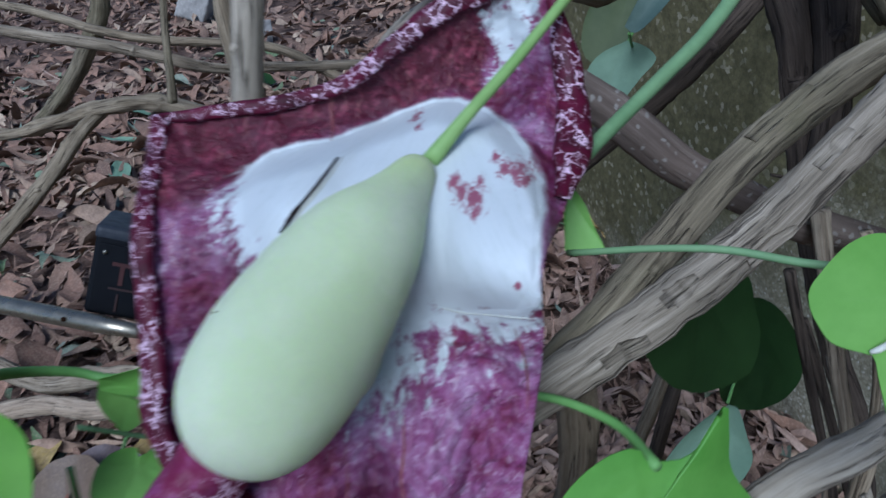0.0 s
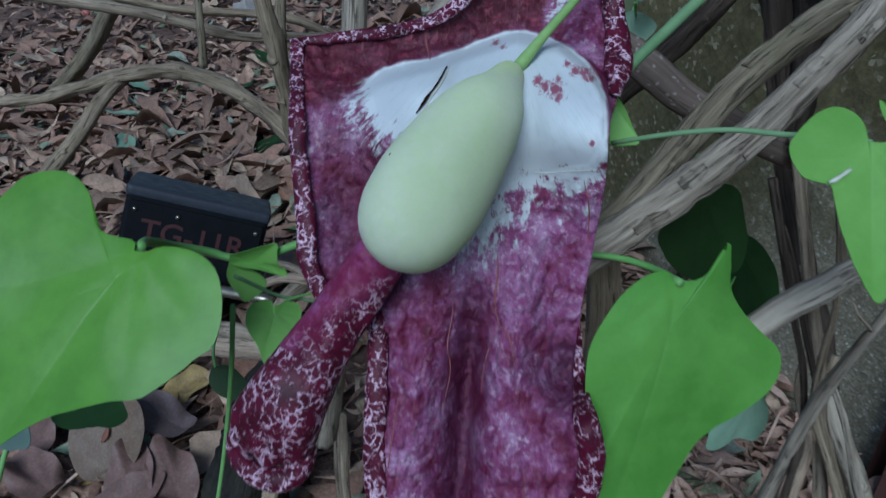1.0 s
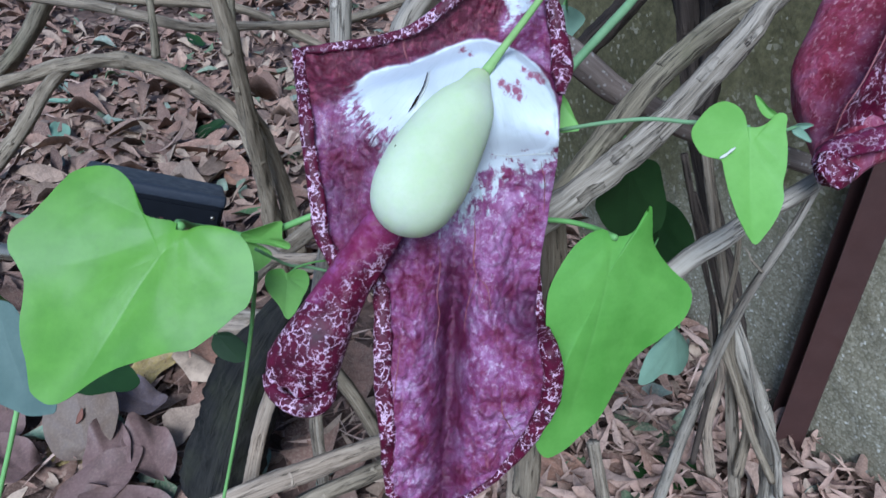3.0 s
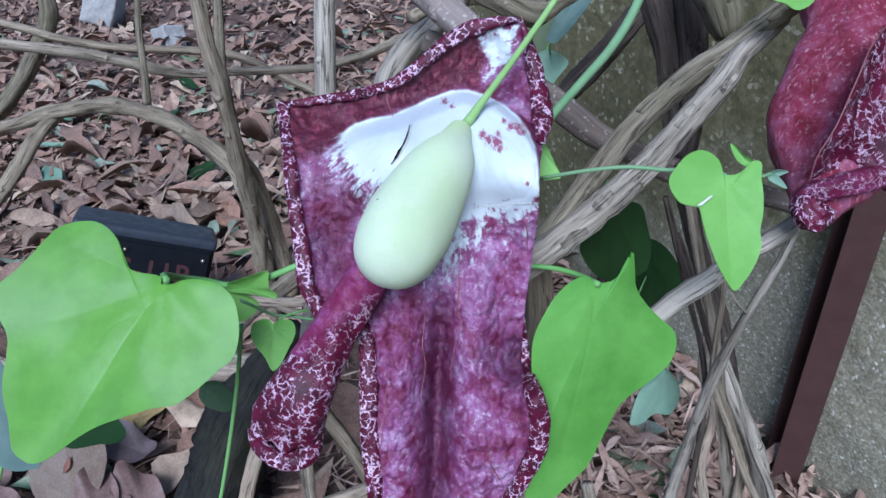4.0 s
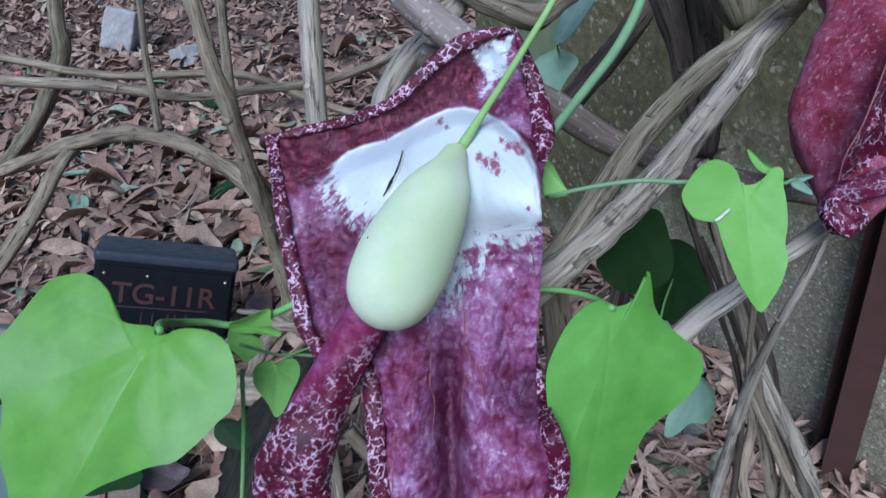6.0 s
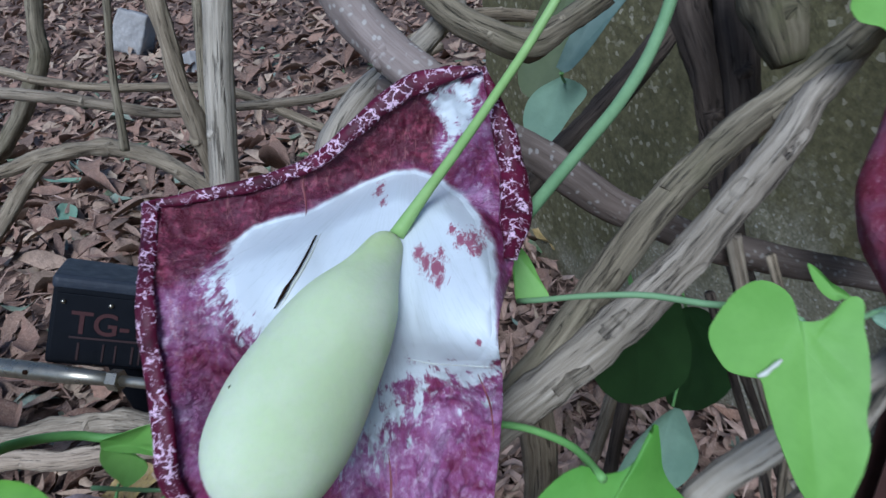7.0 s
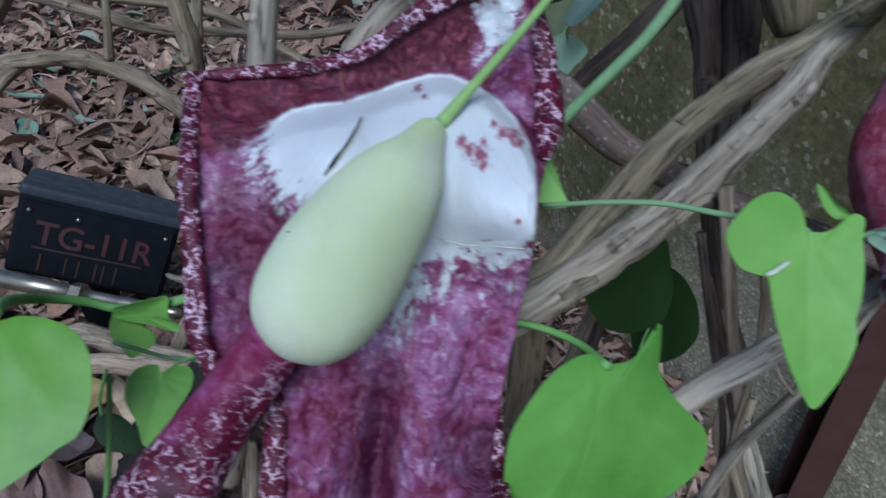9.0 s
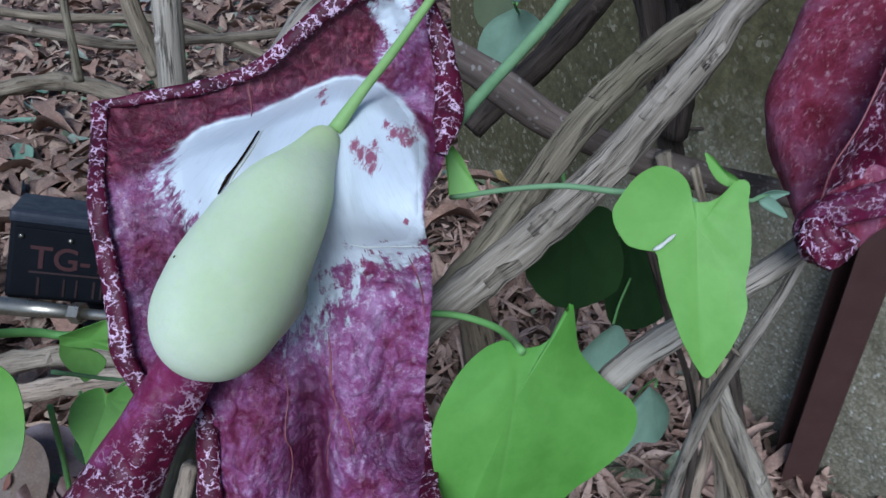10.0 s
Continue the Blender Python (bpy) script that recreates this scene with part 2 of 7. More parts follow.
def plain(name, col, rough, spec=0.4, metal=0.0, grain=120.0, wear=0.3, worn=None):
    n = Nodes(name, rough=rough, spec=spec, metal=metal)
    o = n.coords("Object")
    worn = worn or tuple(min(1.0, 1.8 * c + 0.01) for c in col)
    c = n.mix(n.ramp(n.noise(grain, 5, 0.65, o), [(0.48, 0.0), (0.8, wear)]), col, worn)
    c = n.mix(n.ramp(n.noise(grain / 9, 4, 0.6, o), [(0.35, 0.35), (0.6, 0.0)]), c, tuple(0.6 * q for q in col))
    n.put("Base Color", c)
    n.put("Roughness", n.ramp(n.noise(grain / 4, 4, 0.6, o), [(0.3, max(0.05, rough - 0.12)), (0.7, min(1.0, rough + 0.12))]))
    n.bump(n.noise(grain * 2, 3, 0.6, o), 0.15, 0.0006)
    return n.mat


PAINT_BROWN = plain("brown painted steel", (0.050, 0.025, 0.021), 0.55, spec=0.25, grain=160, wear=0.2)
BLACK = plain("black plastic", (0.004, 0.005, 0.007), 0.55, spec=0.10, grain=240, wear=0.15, worn=(0.014, 0.016, 0.021))
# Lid black lifted towards blue to stand for sky light on its top.
BLACK_LID = plain("sky-lit black plastic", (0.019, 0.024, 0.033), 0.5, spec=0.3, grain=240, wear=0.4, worn=(0.07, 0.08, 0.09))
RED_PAINT = plain("red paint pen", (0.036, 0.006, 0.006), 0.6, grain=700, wear=0.5, worn=(0.02, 0.01, 0.01))
RED_FADED = plain("faded red paint pen", (0.019, 0.006, 0.006), 0.6, grain=700, wear=0.5, worn=(0.015, 0.01, 0.01))
STEEL = plain("dull steel", (0.30, 0.28, 0.22), 0.33, metal=0.9, grain=200, wear=0.7, worn=(0.14, 0.115, 0.07))
STONE = plain("pale stone", (0.27, 0.26, 0.24), 0.9, grain=90, wear=0.5)
TEAR = plain("reddish leaf tear", (0.13, 0.050, 0.028), 0.7, grain=300)
SCAR = plain("white crust", (0.52, 0.54, 0.46), 0.8, grain=500)
BERRY = plain("dull red fruit skin", (0.30, 0.10, 0.08), 0.5, grain=160, wear=0.5)
HOLE = plain("dark slit", (0.014, 0.007, 0.004), 0.9, spec=0.03, grain=200, wear=0.1)

MAROON, MAROON_DEEP, PLUM = (0.122, 0.008, 0.040), (0.050, 0.004, 0.014), (0.165, 0.021, 0.078)
MAUVE, BLUSH, CREAM = (0.236, 0.062, 0.178), (0.405, 0.225, 0.385), (0.62, 0.672, 0.682)


def net_pattern(n, vec, scale, width=0.07, gaps=(0.44, 0.56)):
    """Broken pale veins: jagged edges of cells, kept only here and there."""
    bent = n.wobble(n.wobble(vec, scale * 0.9, 0.9 / scale), scale * 4.0, 0.62 / scale)
    edge = n.voronoi(scale, "DISTANCE_TO_EDGE", bent)
    line = n.ramp(edge, [(width * 0.3, 1.0), (width, 0.0)])
    keep = n.ramp(n.noise(scale * 0.55, 4, 0.7, vec), [(gaps[0], 0.0), (gaps[1], 1.0)])
    return n.math("MULTIPLY", line, keep)


def petal():
    """The flower's limb: maroon to mauve mottling, pale specks, painted glints and hollow shade, fading into a white
    throat through ragged streaks.
    """
    n = Nodes("maroon and white petal", rough=0.36, spec=0.5)
    o = n.coords("Object")
    streak = n.noise(1.0, 6, 0.75, n.wobble(n.rays(560, 105), 1.2, 1.0))
    broad = n.noise(46, 4, 0.6, n.wobble(o, 30, 0.012))
    mott = n.noise(130, 8, 0.75, n.wobble(o, 70, 0.006))
    crack = n.noise(1.0, 6, 0.75, n.wobble(n.coords("Object", (520, 300, 300)), 1.0, 1.4))
    tone = n.math("ADD", n.math("ADD", n.math("MULTIPLY", broad, 0.52), n.math("MULTIPLY", mott, 0.34)), n.math("MULTIPLY", crack, 0.14))
    tone = n.math("ADD", tone, n.math("MULTIPLY", n.math("SUBTRACT", n.attr("pale"), 0.7), 0.055))
    col = n.ramp(tone, [(0.365, MAROON_DEEP), (0.415, MAROON), (0.46, PLUM), (0.525, MAUVE), (0.62, BLUSH)])
    patch = n.ramp(broad, [(0.42, 0.0), (0.56, 1.0)])
    # Pale specks: pigment, with some painted glints among them.
    speck = n.math("MULTIPLY", n.math("MULTIPLY", n.ramp(n.noise(300, 6, 0.8, n.wobble(o, 160, 0.003)), [(0.53, 0.0), (0.61, 0.9)]), patch), n.attr("pale"))
    col = n.mix(speck, col, (0.60, 0.47, 0.58))
    # Thin pale lines painted along wrinkles to stand for glossy highlights.
    glint = n.math("ABSOLUTE", n.math("SUBTRACT", n.noise(1.0, 4, 0.65, n.wobble(n.coords("Object", (430, 260, 260)), 1.1, 1.2)), 0.5))
    line = n.math("MULTIPLY", n.math("MULTIPLY", n.ramp(glint, [(0.0, 0.45), (0.022, 0.0)]), n.ramp(mott, [(0.47, 0.0), (0.58, 1.0)])), n.attr("pale"))
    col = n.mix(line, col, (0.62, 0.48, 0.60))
    # Dark maroon pigment together with shade painted under the hood and in folds.
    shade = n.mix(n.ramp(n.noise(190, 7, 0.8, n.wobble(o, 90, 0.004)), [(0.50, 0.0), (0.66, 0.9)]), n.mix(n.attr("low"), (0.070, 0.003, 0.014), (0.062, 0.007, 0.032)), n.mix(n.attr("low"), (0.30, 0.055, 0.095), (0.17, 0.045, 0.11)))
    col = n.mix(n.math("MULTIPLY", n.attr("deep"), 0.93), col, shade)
    vein = n.math("MULTIPLY", n.ramp(n.noise(1.0, 2, 0.5, n.wobble(n.coords("Object", (240, 14, 100)), 0.8, 0.8)), [(0.49, 0.0), (0.5, 0.3), (0.51, 0.0)]), n.attr("pale"))
    col = n.mix(vein, col, (0.5, 0.23, 0.2))
    blotch = n.math("SUBTRACT", 0.62, n.math("MULTIPLY", n.voronoi(200, "F1", n.wobble(n.wobble(o, 120, 0.006), 420, 0.003)), 0.5))
    rough = n.math("ADD", n.math("MULTIPLY", n.math("SUBTRACT", streak, 0.5), n.ramp(n.attr("side"), [(0.0, 4.2), (1.0, 3.2)])), n.math("MULTIPLY", n.math("SUBTRACT", blotch, 0.36), n.ramp(n.attr("side"), [(0.0, 0.6), (1.0, 2.6)])))
    rough = n.math("ADD", rough, n.math("MULTIPLY", n.math("SUBTRACT", mott, 0.5), n.ramp(n.attr("side"), [(0.0, 2.0), (1.0, 5.0)])))
    ragged = n.math("ADD", n.attr("white"), n.math("MULTIPLY", n.attr("rag"), rough))
    edge = n.ramp(ragged, [(0.10, 0.0), (0.36, 0.35), (0.62, 1.0)])
    white = n.mix(n.ramp(n.noise(60, 4, 0.6, o), [(0.4, 0.0), (0.75, 0.35)]), CREAM, (0.54, 0.60, 0.605))
    white = n.mix(n.ramp(n.noise(1.0, 3, 0.6, n.wobble(n.rays(260, 30), 0.8, 0.6)), [(0.47, 0.0), (0.5, 0.22), (0.53, 0.0)]), white, (0.40, 0.46, 0.42))
    col = n.mix(edge, col, white)
    stain = n.math("ADD", n.attr("stain"), n.math("MULTIPLY", n.math("SUBTRACT", n.noise(1.0, 7, 0.8, n.wobble(n.coords("Object", (420, 190, 200)), 1.0, 2.4)), 0.5), 6.5))
    col = n.mix(n.ramp(stain, [(0.30, 0.0), (0.85, 0.9)]), col, (0.25, 0.026, 0.078))
    n.put("Base Color", col)
    ridge = n.math("ABSOLUTE", n.math("SUBTRACT", n.noise(150, 5, 0.65, n.wobble(o, 60, 0.006)), 0.5))
    relief = n.math("ADD", n.math("MULTIPLY", ridge, 0.6), n.math("ADD", n.noise(95, 6, 0.62, o), n.math("MULTIPLY", n.noise(360, 5, 0.7, o), 0.3)))
    n.bump(n.math("MULTIPLY", relief, n.ramp(n.attr("white"), [(0.0, 1.0), (1.0, 0.06)])), 1.0, 0.0036)
    n.put("Roughness", n.ramp(n.attr("white"), [(0.2, 0.36), (0.8, 0.62)]))
    n.thin(col, 0.18)
    return n.mat


def margin(name, scale):
    """The curled margin: deep maroon with a broken net of pale veins."""
    n = Nodes(name, rough=0.5, spec=0.22)
    o = n.coords("Object")
    col = n.ramp(n.noise(90, 5, 0.6, o), [(0.3, (0.026, 0.002, 0.008)), (0.55, (0.072, 0.004, 0.020)), (0.8, (0.125, 0.009, 0.036))])
    net = n.math("MAXIMUM", net_pattern(n, o, scale, 0.080, (0.485, 0.525)), n.math("MULTIPLY", net_pattern(n, o, scale * 2.1, 0.08, (0.56, 0.61)), 0.7))
    net = n.math("MULTIPLY", net, n.attr("net"))
    soft = n.ramp(n.noise(120, 7, 0.7, o), [(0.34, MAROON), (0.5, (0.16, 0.022, 0.072)), (0.64, MAUVE), (0.80, BLUSH)])
    col = n.mix(n.ramp(n.attr("net"), [(0.1, 0.9), (0.6, 0.0)]), col, soft)
    col = n.mix(net, col, (0.70, 0.52, 0.64))
    n.put("Base Color", col)
    n.bump(n.math("ADD", n.noise(160, 5, 0.6, o), net), 0.5, 0.0012)
    n.thin(col, 0.08)
    return n.mat


VEIN = plain("brownish pink vein", (0.20, 0.06, 0.065), 0.5, grain=600, wear=0.6, worn=(0.33, 0.16, 0.14))
CREASE = plain("creamy crease", (0.50, 0.52, 0.45), 0.6, grain=500, wear=0.4)
FRINGE = plain("pale pink fringe", (0.50, 0.30, 0.44), 0.6, grain=500, wear=0.5, worn=(0.7, 0.62, 0.7))
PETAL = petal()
MARGIN = margin("netted maroon margin", 230)


def old_petal():
    n = Nodes("red outer petal", rough=0.6, spec=0.3)
    o = n.coords("Object")
    col = n.ramp(n.noise(60, 6, 0.65, o, 0.5), [(0.34, (0.15, 0.010, 0.024)), (0.48, (0.235, 0.032, 0.066)), (0.64, (0.30, 0.10, 0.165))])
    net = n.math("MULTIPLY", net_pattern(n, n.coords("Object", (1, 1, 0.5)), 210, 0.08, (0.5, 0.62)), 0.12)
    col = n.mix(net, col, (0.52, 0.26, 0.26))
    fleck = n.noise(1.0, 5, 0.7, n.wobble(n.coords("Object", (420, 420, 110)), 1.0, 1.0))
    col = n.mix(n.ramp(fleck, [(0.55, 0.0), (0.68, 0.75)]), col, (0.58, 0.33, 0.36))
    n.put("Base Color", col)
    n.bump(n.noise(150, 7, 0.7, o), 1.0, 0.0045)
    n.thin(col, 0.1)
    return n.mat


OLD_PETAL = old_petal()


def pod_skin():
    n = Nodes("pale green waxy pod", rough=0.72, spec=0.12)
    o = n.coords("Object")
    col = n.mix(n.ramp(n.noise(30, 4, 0.55, o), [(0.38, 0.0), (0.66, 1.0)]), (0.392, 0.466, 0.288), (0.462, 0.514, 0.380))
    col = n.mix(n.math("MULTIPLY", n.attr("tip"), 0.75), col, (0.37, 0.49, 0.18))
    col = n.mix(n.ramp(n.noise(500, 3, 0.6, o), [(0.5, 0.0), (0.8, 0.3)]), col, (0.36, 0.44, 0.26))
    n.put("Base Color", col)
    n.put("Subsurface Weight", 1.0)
    n.bsdf.inputs["Subsurface Radius"].default_value = (0.022, 0.026, 0.016)
    n.put("Subsurface Scale", 1.0)
    n.bump(n.math("ADD", n.noise(70, 4, 0.6, o), n.math("MULTIPLY", n.noise(420, 3, 0.6, o), 0.25)), 0.4, 0.0012)
    return n.mat


POD = pod_skin()


# ---- shaping helpers ----
def smooth(a, b, x):
    t = np.clip((x - a) / (b - a), 0.0, 1.0)
    return t * t * (3 - 2 * t)


def spline(points, count):
    """Points along a Catmull-Rom curve through the given ones, evenly stepped between them."""
    p = np.array(points, float)
    p = np.vstack([2 * p[0] - p[1], p, 2 * p[-1] - p[-2]])
    out = []
    for s in np.linspace(0, len(points) - 1, count):
        i = min(int(s), len(points) - 2)
        t = s - i
        a, b, c, d = p[i : i + 4]
        out.append(0.5 * (2 * b + (c - a) * t + (2 * a - 5 * b + 4 * c - d) * t**2 + (3 * b - a - 3 * c + d) * t**3))
    return np.array(out)


def even(points, count):
    """The same curve, stepped evenly by its length."""
    fine = spline(points, 24 * len(points))
    run = np.concatenate([[0], np.cumsum(np.linalg.norm(np.diff(fine, axis=0), axis=1))])
    at = np.linspace(0, run[-1], count)
    return np.stack([np.interp(at, run, fine[:, k]) for k in range(fine.shape[1])], axis=1)


def mesh(name, verts, faces, material, uv=None, attrs=None, soft=True):
    """A mesh datablock from arrays, with a UV per vertex and point attributes where given."""
    me = bpy.data.meshes.new(name)
    me.from_pydata([tuple(v) for v in np.asarray(verts, float).tolist()], [], [tuple(f) for f in faces])
    if uv is not None and np.shape(uv)[1] == 3:
        me.attributes.new("grain", "FLOAT_VECTOR", "POINT").data.foreach_set("vector", np.asarray(uv, np.float32).ravel())
    elif uv is not None:
        layer = me.uv_layers.new(name="UVMap")
        loop = np.zeros(len(me.loops), np.int32)
        me.loops.foreach_get("vertex_index", loop)
        layer.data.foreach_set("uv", np.asarray(uv, np.float32)[loop].ravel())
    for key, values in (attrs or {}).items():
        a = me.attributes.new(key, "FLOAT", "POINT")
        a.data.foreach_set("value", np.asarray(values, np.float32).ravel())
    if soft:
        me.polygons.foreach_set("use_smooth", np.ones(len(me.polygons), bool))
    me.materials.append(material)
    me.update()
    return me


def part(name, data, parent, label=""):
    """A mesh as one part under a thing or a part."""
    ob = new(name, data)
    ob.parent = parent
    if label:
        ob["label"] = label
    return ob


def holder(name, at=(0, 0, 0)):
    """An Empty at the base of a thing."""
    ob = new(name)
    ob.location = at
    ob.empty_display_size = 0.02
    return ob


def shifted(verts, at):
    return np.asarray(verts, float) - np.asarray(at, float)


def quads(rows, cols, closed=False):
    """Faces of a grid of rows x cols vertices; closed joins the last column to the first."""
    span = cols if closed else cols - 1
    return [(r * cols + c, r * cols + (c + 1) % cols, (r + 1) * cols + (c + 1) % cols, (r + 1) * cols + c) for r in range(rows - 1) for c in range(span)]


def sweep(points, radii, sides=12, step=0.006, ridge=0.0, bump=0.0, seed=0, flat=1.0, count=None, lump=0.0):
    """A tube along a curve. Radii run along the given points. ridge: depth of the lengthwise furrows as a share of the radius;
    bump, lump: fine and coarse unevenness in the same measure. Gives vertices, faces and UVs."""
    rng = random.Random(seed)
    length = np.linalg.norm(np.diff(np.array(points, float), axis=0), axis=1).sum()
    count = count or max(6, min(260, int(length / step)))
    line = even(np.column_stack([np.array(points, float), np.array(radii, float)]), count)
    path, rad = line[:, :3], line[:, 3]
    tang = np.gradient(path, axis=0)
    tang /= np.linalg.norm(tang, axis=1)[:, None]
    side = np.cross(tang[0], (0.13, 0.31, 0.94))
    side /= np.linalg.norm(side)
    verts, uv, run = [], [], 0.0
    phases = [(rng.uniform(0, 6.28), rng.randint(3, 5), rng.uniform(-3.5, 3.5)), (rng.uniform(0, 6.28), rng.randint(6, 9), rng.uniform(-5, 5))]
    for i in range(count):
        side = side - tang[i] * side.dot(tang[i])
        side /= np.linalg.norm(side)
        other = np.cross(tang[i], side)
        if i:
            run += np.linalg.norm(path[i] - path[i - 1])
        for k in range(sides):
            a = 2 * math.pi * k / sides
            r = 1.0
            if ridge:
                r += ridge * sum(math.sin(m * a + ph + tw * run) for ph, m, tw in phases)
            q = path[i] + rad[i] * (math.cos(a) * side + math.sin(a) * other)
            if bump:
                r += bump * noise.noise(Vector(q * 160.0) + Vector((seed, 0, 0)))
            if lump:
                r += lump * noise.noise(Vector(path[i] * 22.0) + Vector((seed * 1.7, 3 * math.cos(a), 3 * math.sin(a))) * 0.5)
            verts.append(path[i] + rad[i] * r * (math.cos(a) * side + math.sin(a) * other * flat))
            uv.append((math.cos(a) * rad.mean(), math.sin(a) * rad.mean(), run))
    faces = quads(count, sides, True)
    faces.append(tuple(range(sides))[::-1])
    faces.append(tuple(range((count - 1) * sides, count * sides)))
    return np.array(verts), faces, np.array(uv)


def knot_mesh(at, out, size, material, seed):
    """A short broken stub or knot standing out of a stem."""
    at, out = np.asarray(at, float), np.asarray(out, float)
    rng = random.Random(seed)
    skew = np.array([rng.uniform(-0.4, 0.4) for _ in range(3)])
    pts = [at - out * size * 0.9, at - out * size * 0.25, at + (out + skew * 0.4) * size * 0.2, at + (out + skew) * size * 0.38]
    v, f, uv = sweep(pts, (size * 1.5, size * 1.2, size * 0.75, size * 0.3), 14, size * 0.12, ridge=0.03, bump=0.10, seed=seed, lump=0.15)
    return mesh("knot", v, f, material, uv, {"vein": np.zeros(len(v))})


def flake_mesh(line, start, length, turn, width, material, seed):
    """A loose flake of bark lying along a stem, its end lifted a little; line holds places and radii along the stem."""
    rng = random.Random(seed)
    rows, cols, verts, uv = 9, 5, [], []
    for i in range(rows):
        s = i / (rows - 1)
        q = line[min(100, int(100 * (start + length * s)))]
        way = line[min(100, int(100 * (start + length * s)) + 3)][:3] - line[max(0, int(100 * (start + length * s)) - 3)][:3]
        way /= np.linalg.norm(way)
        side = np.cross(way, (0.0, -0.86, 0.5))
        side /= np.linalg.norm(side)
        front = np.cross(side, way)
        half = width * (0.25 + math.sin(math.pi * min(1.0, 0.12 + 0.8 * s))) * rng.uniform(0.75, 1.1)
        lift = 1.06 + 0.22 * smooth(0.6, 1.0, s)
        for k in range(cols):
            a = radians(turn) + half / q[3] * (k / (cols - 1) - 0.5)
            verts.append(q[:3] + q[3] * lift * (math.cos(a) * front + math.sin(a) * side))
            uv.append((math.cos(a) * q[3], math.sin(a) * q[3], 0.4 * s * length + start))
    top = np.array(verts)
    n = len(top)
    low = top - 0.0011 * np.tile(np.array([0.0, -0.86, 0.5]), (n, 1))
    cells = quads(rows, cols)
    rim = list(range(cols)) + [r * cols + cols - 1 for r in range(1, rows)] + [(rows - 1) * cols + c for c in range(cols - 2, -1, -1)] + [r * cols for r in range(rows - 2, 0, -1)]
    faces = cells + [tuple(i + n for i in c[::-1]) for c in cells] + [(a, b, b + n, a + n) for a, b in zip(rim, rim[1:] + rim[:1])]
    return mesh("bark_flake", np.vstack([top, low]), faces, material, np.array(uv + uv), {"vein": np.zeros(2 * n)})


def stem(name, points, radii, material, label, category="branch", group="", sides=14, ridge=0.07, bump=0.10, lump=0.25, seed=0, step=0.006, kind="", knots=(), flakes=()):
    """A branch, vine or twig as one thing; knots: (share of its length, turn in degrees, size as a share of the radius);
    flakes: (start and length as shares, turn in degrees, width)."""
    if name == "branch" and not knots:
        knots = ((0.35, 20, 0.55), (0.65, -30, 0.5))
    if knots or flakes:
        base = np.array(points[int(np.argmin([p[2] for p in points]))], float)
        ob = holder(name, base)
        v, f, uv = sweep(points, radii, sides, step, ridge, bump, seed, lump=lump)
        part("wood", mesh("wood", shifted(v, base), f, material, uv, {"vein": np.zeros(len(v))}), ob)
        line = even(np.column_stack([np.array(points, float), np.array(radii, float)]), 101)
        for i, (share, turn, size) in enumerate(knots):
            q = line[int(100 * share)]
            way = line[min(100, int(100 * share) + 2)][:3] - line[max(0, int(100 * share) - 2)][:3]
            way /= np.linalg.norm(way)
            side = np.cross(way, (0.0, -0.86, 0.5))
            side /= np.linalg.norm(side)
            out = math.cos(radians(turn)) * np.cross(side, way) + math.sin(radians(turn)) * side
            part("knot", knot_mesh(shifted(q[:3] + out * q[3] * 0.8, base), out, q[3] * size, material, seed + i), ob)
        for i, (start, length, turn, width) in enumerate(flakes):
            data = flake_mesh(line, start, length, turn, width, material, seed + 7 * i)
            data.transform(Matrix.Translation(-base))
            part("bark_flake", data, ob)
        return tagged(ob, label, category, group, kind)
    v, f, uv = sweep(points, radii, sides, step, ridge, bump, seed, lump=lump)
    base = np.array(points[int(np.argmin([p[2] for p in points]))], float)
    ob = new(name, mesh(name, shifted(v, base), f, material, uv, {"vein": np.zeros(len(v))}))
    ob.location = base
    return tagged(ob, label, category, group, kind)


def inside_distance(pts, poly):
    """Signed distance of points to a closed outline, plus inside."""
    poly = np.array(poly, float)
    best = np.full(len(pts), 1e9)
    odd = np.zeros(len(pts), bool)
    for a, b in zip(poly, np.roll(poly, -1, axis=0)):
        d = b - a
        t = np.clip(((pts - a) @ d) / (d @ d), 0, 1)
        best = np.minimum(best, np.linalg.norm(pts - a - t[:, None] * d, axis=1))
        cross = (a[1] > pts[:, 1]) != (b[1] > pts[:, 1])
        with np.errstate(divide="ignore", invalid="ignore"):
            at = (b[0] - a[0]) * (pts[:, 1] - a[1]) / (b[1] - a[1]) + a[0]
        odd ^= cross & (pts[:, 0] < at)
    return np.where(odd, best, -best)


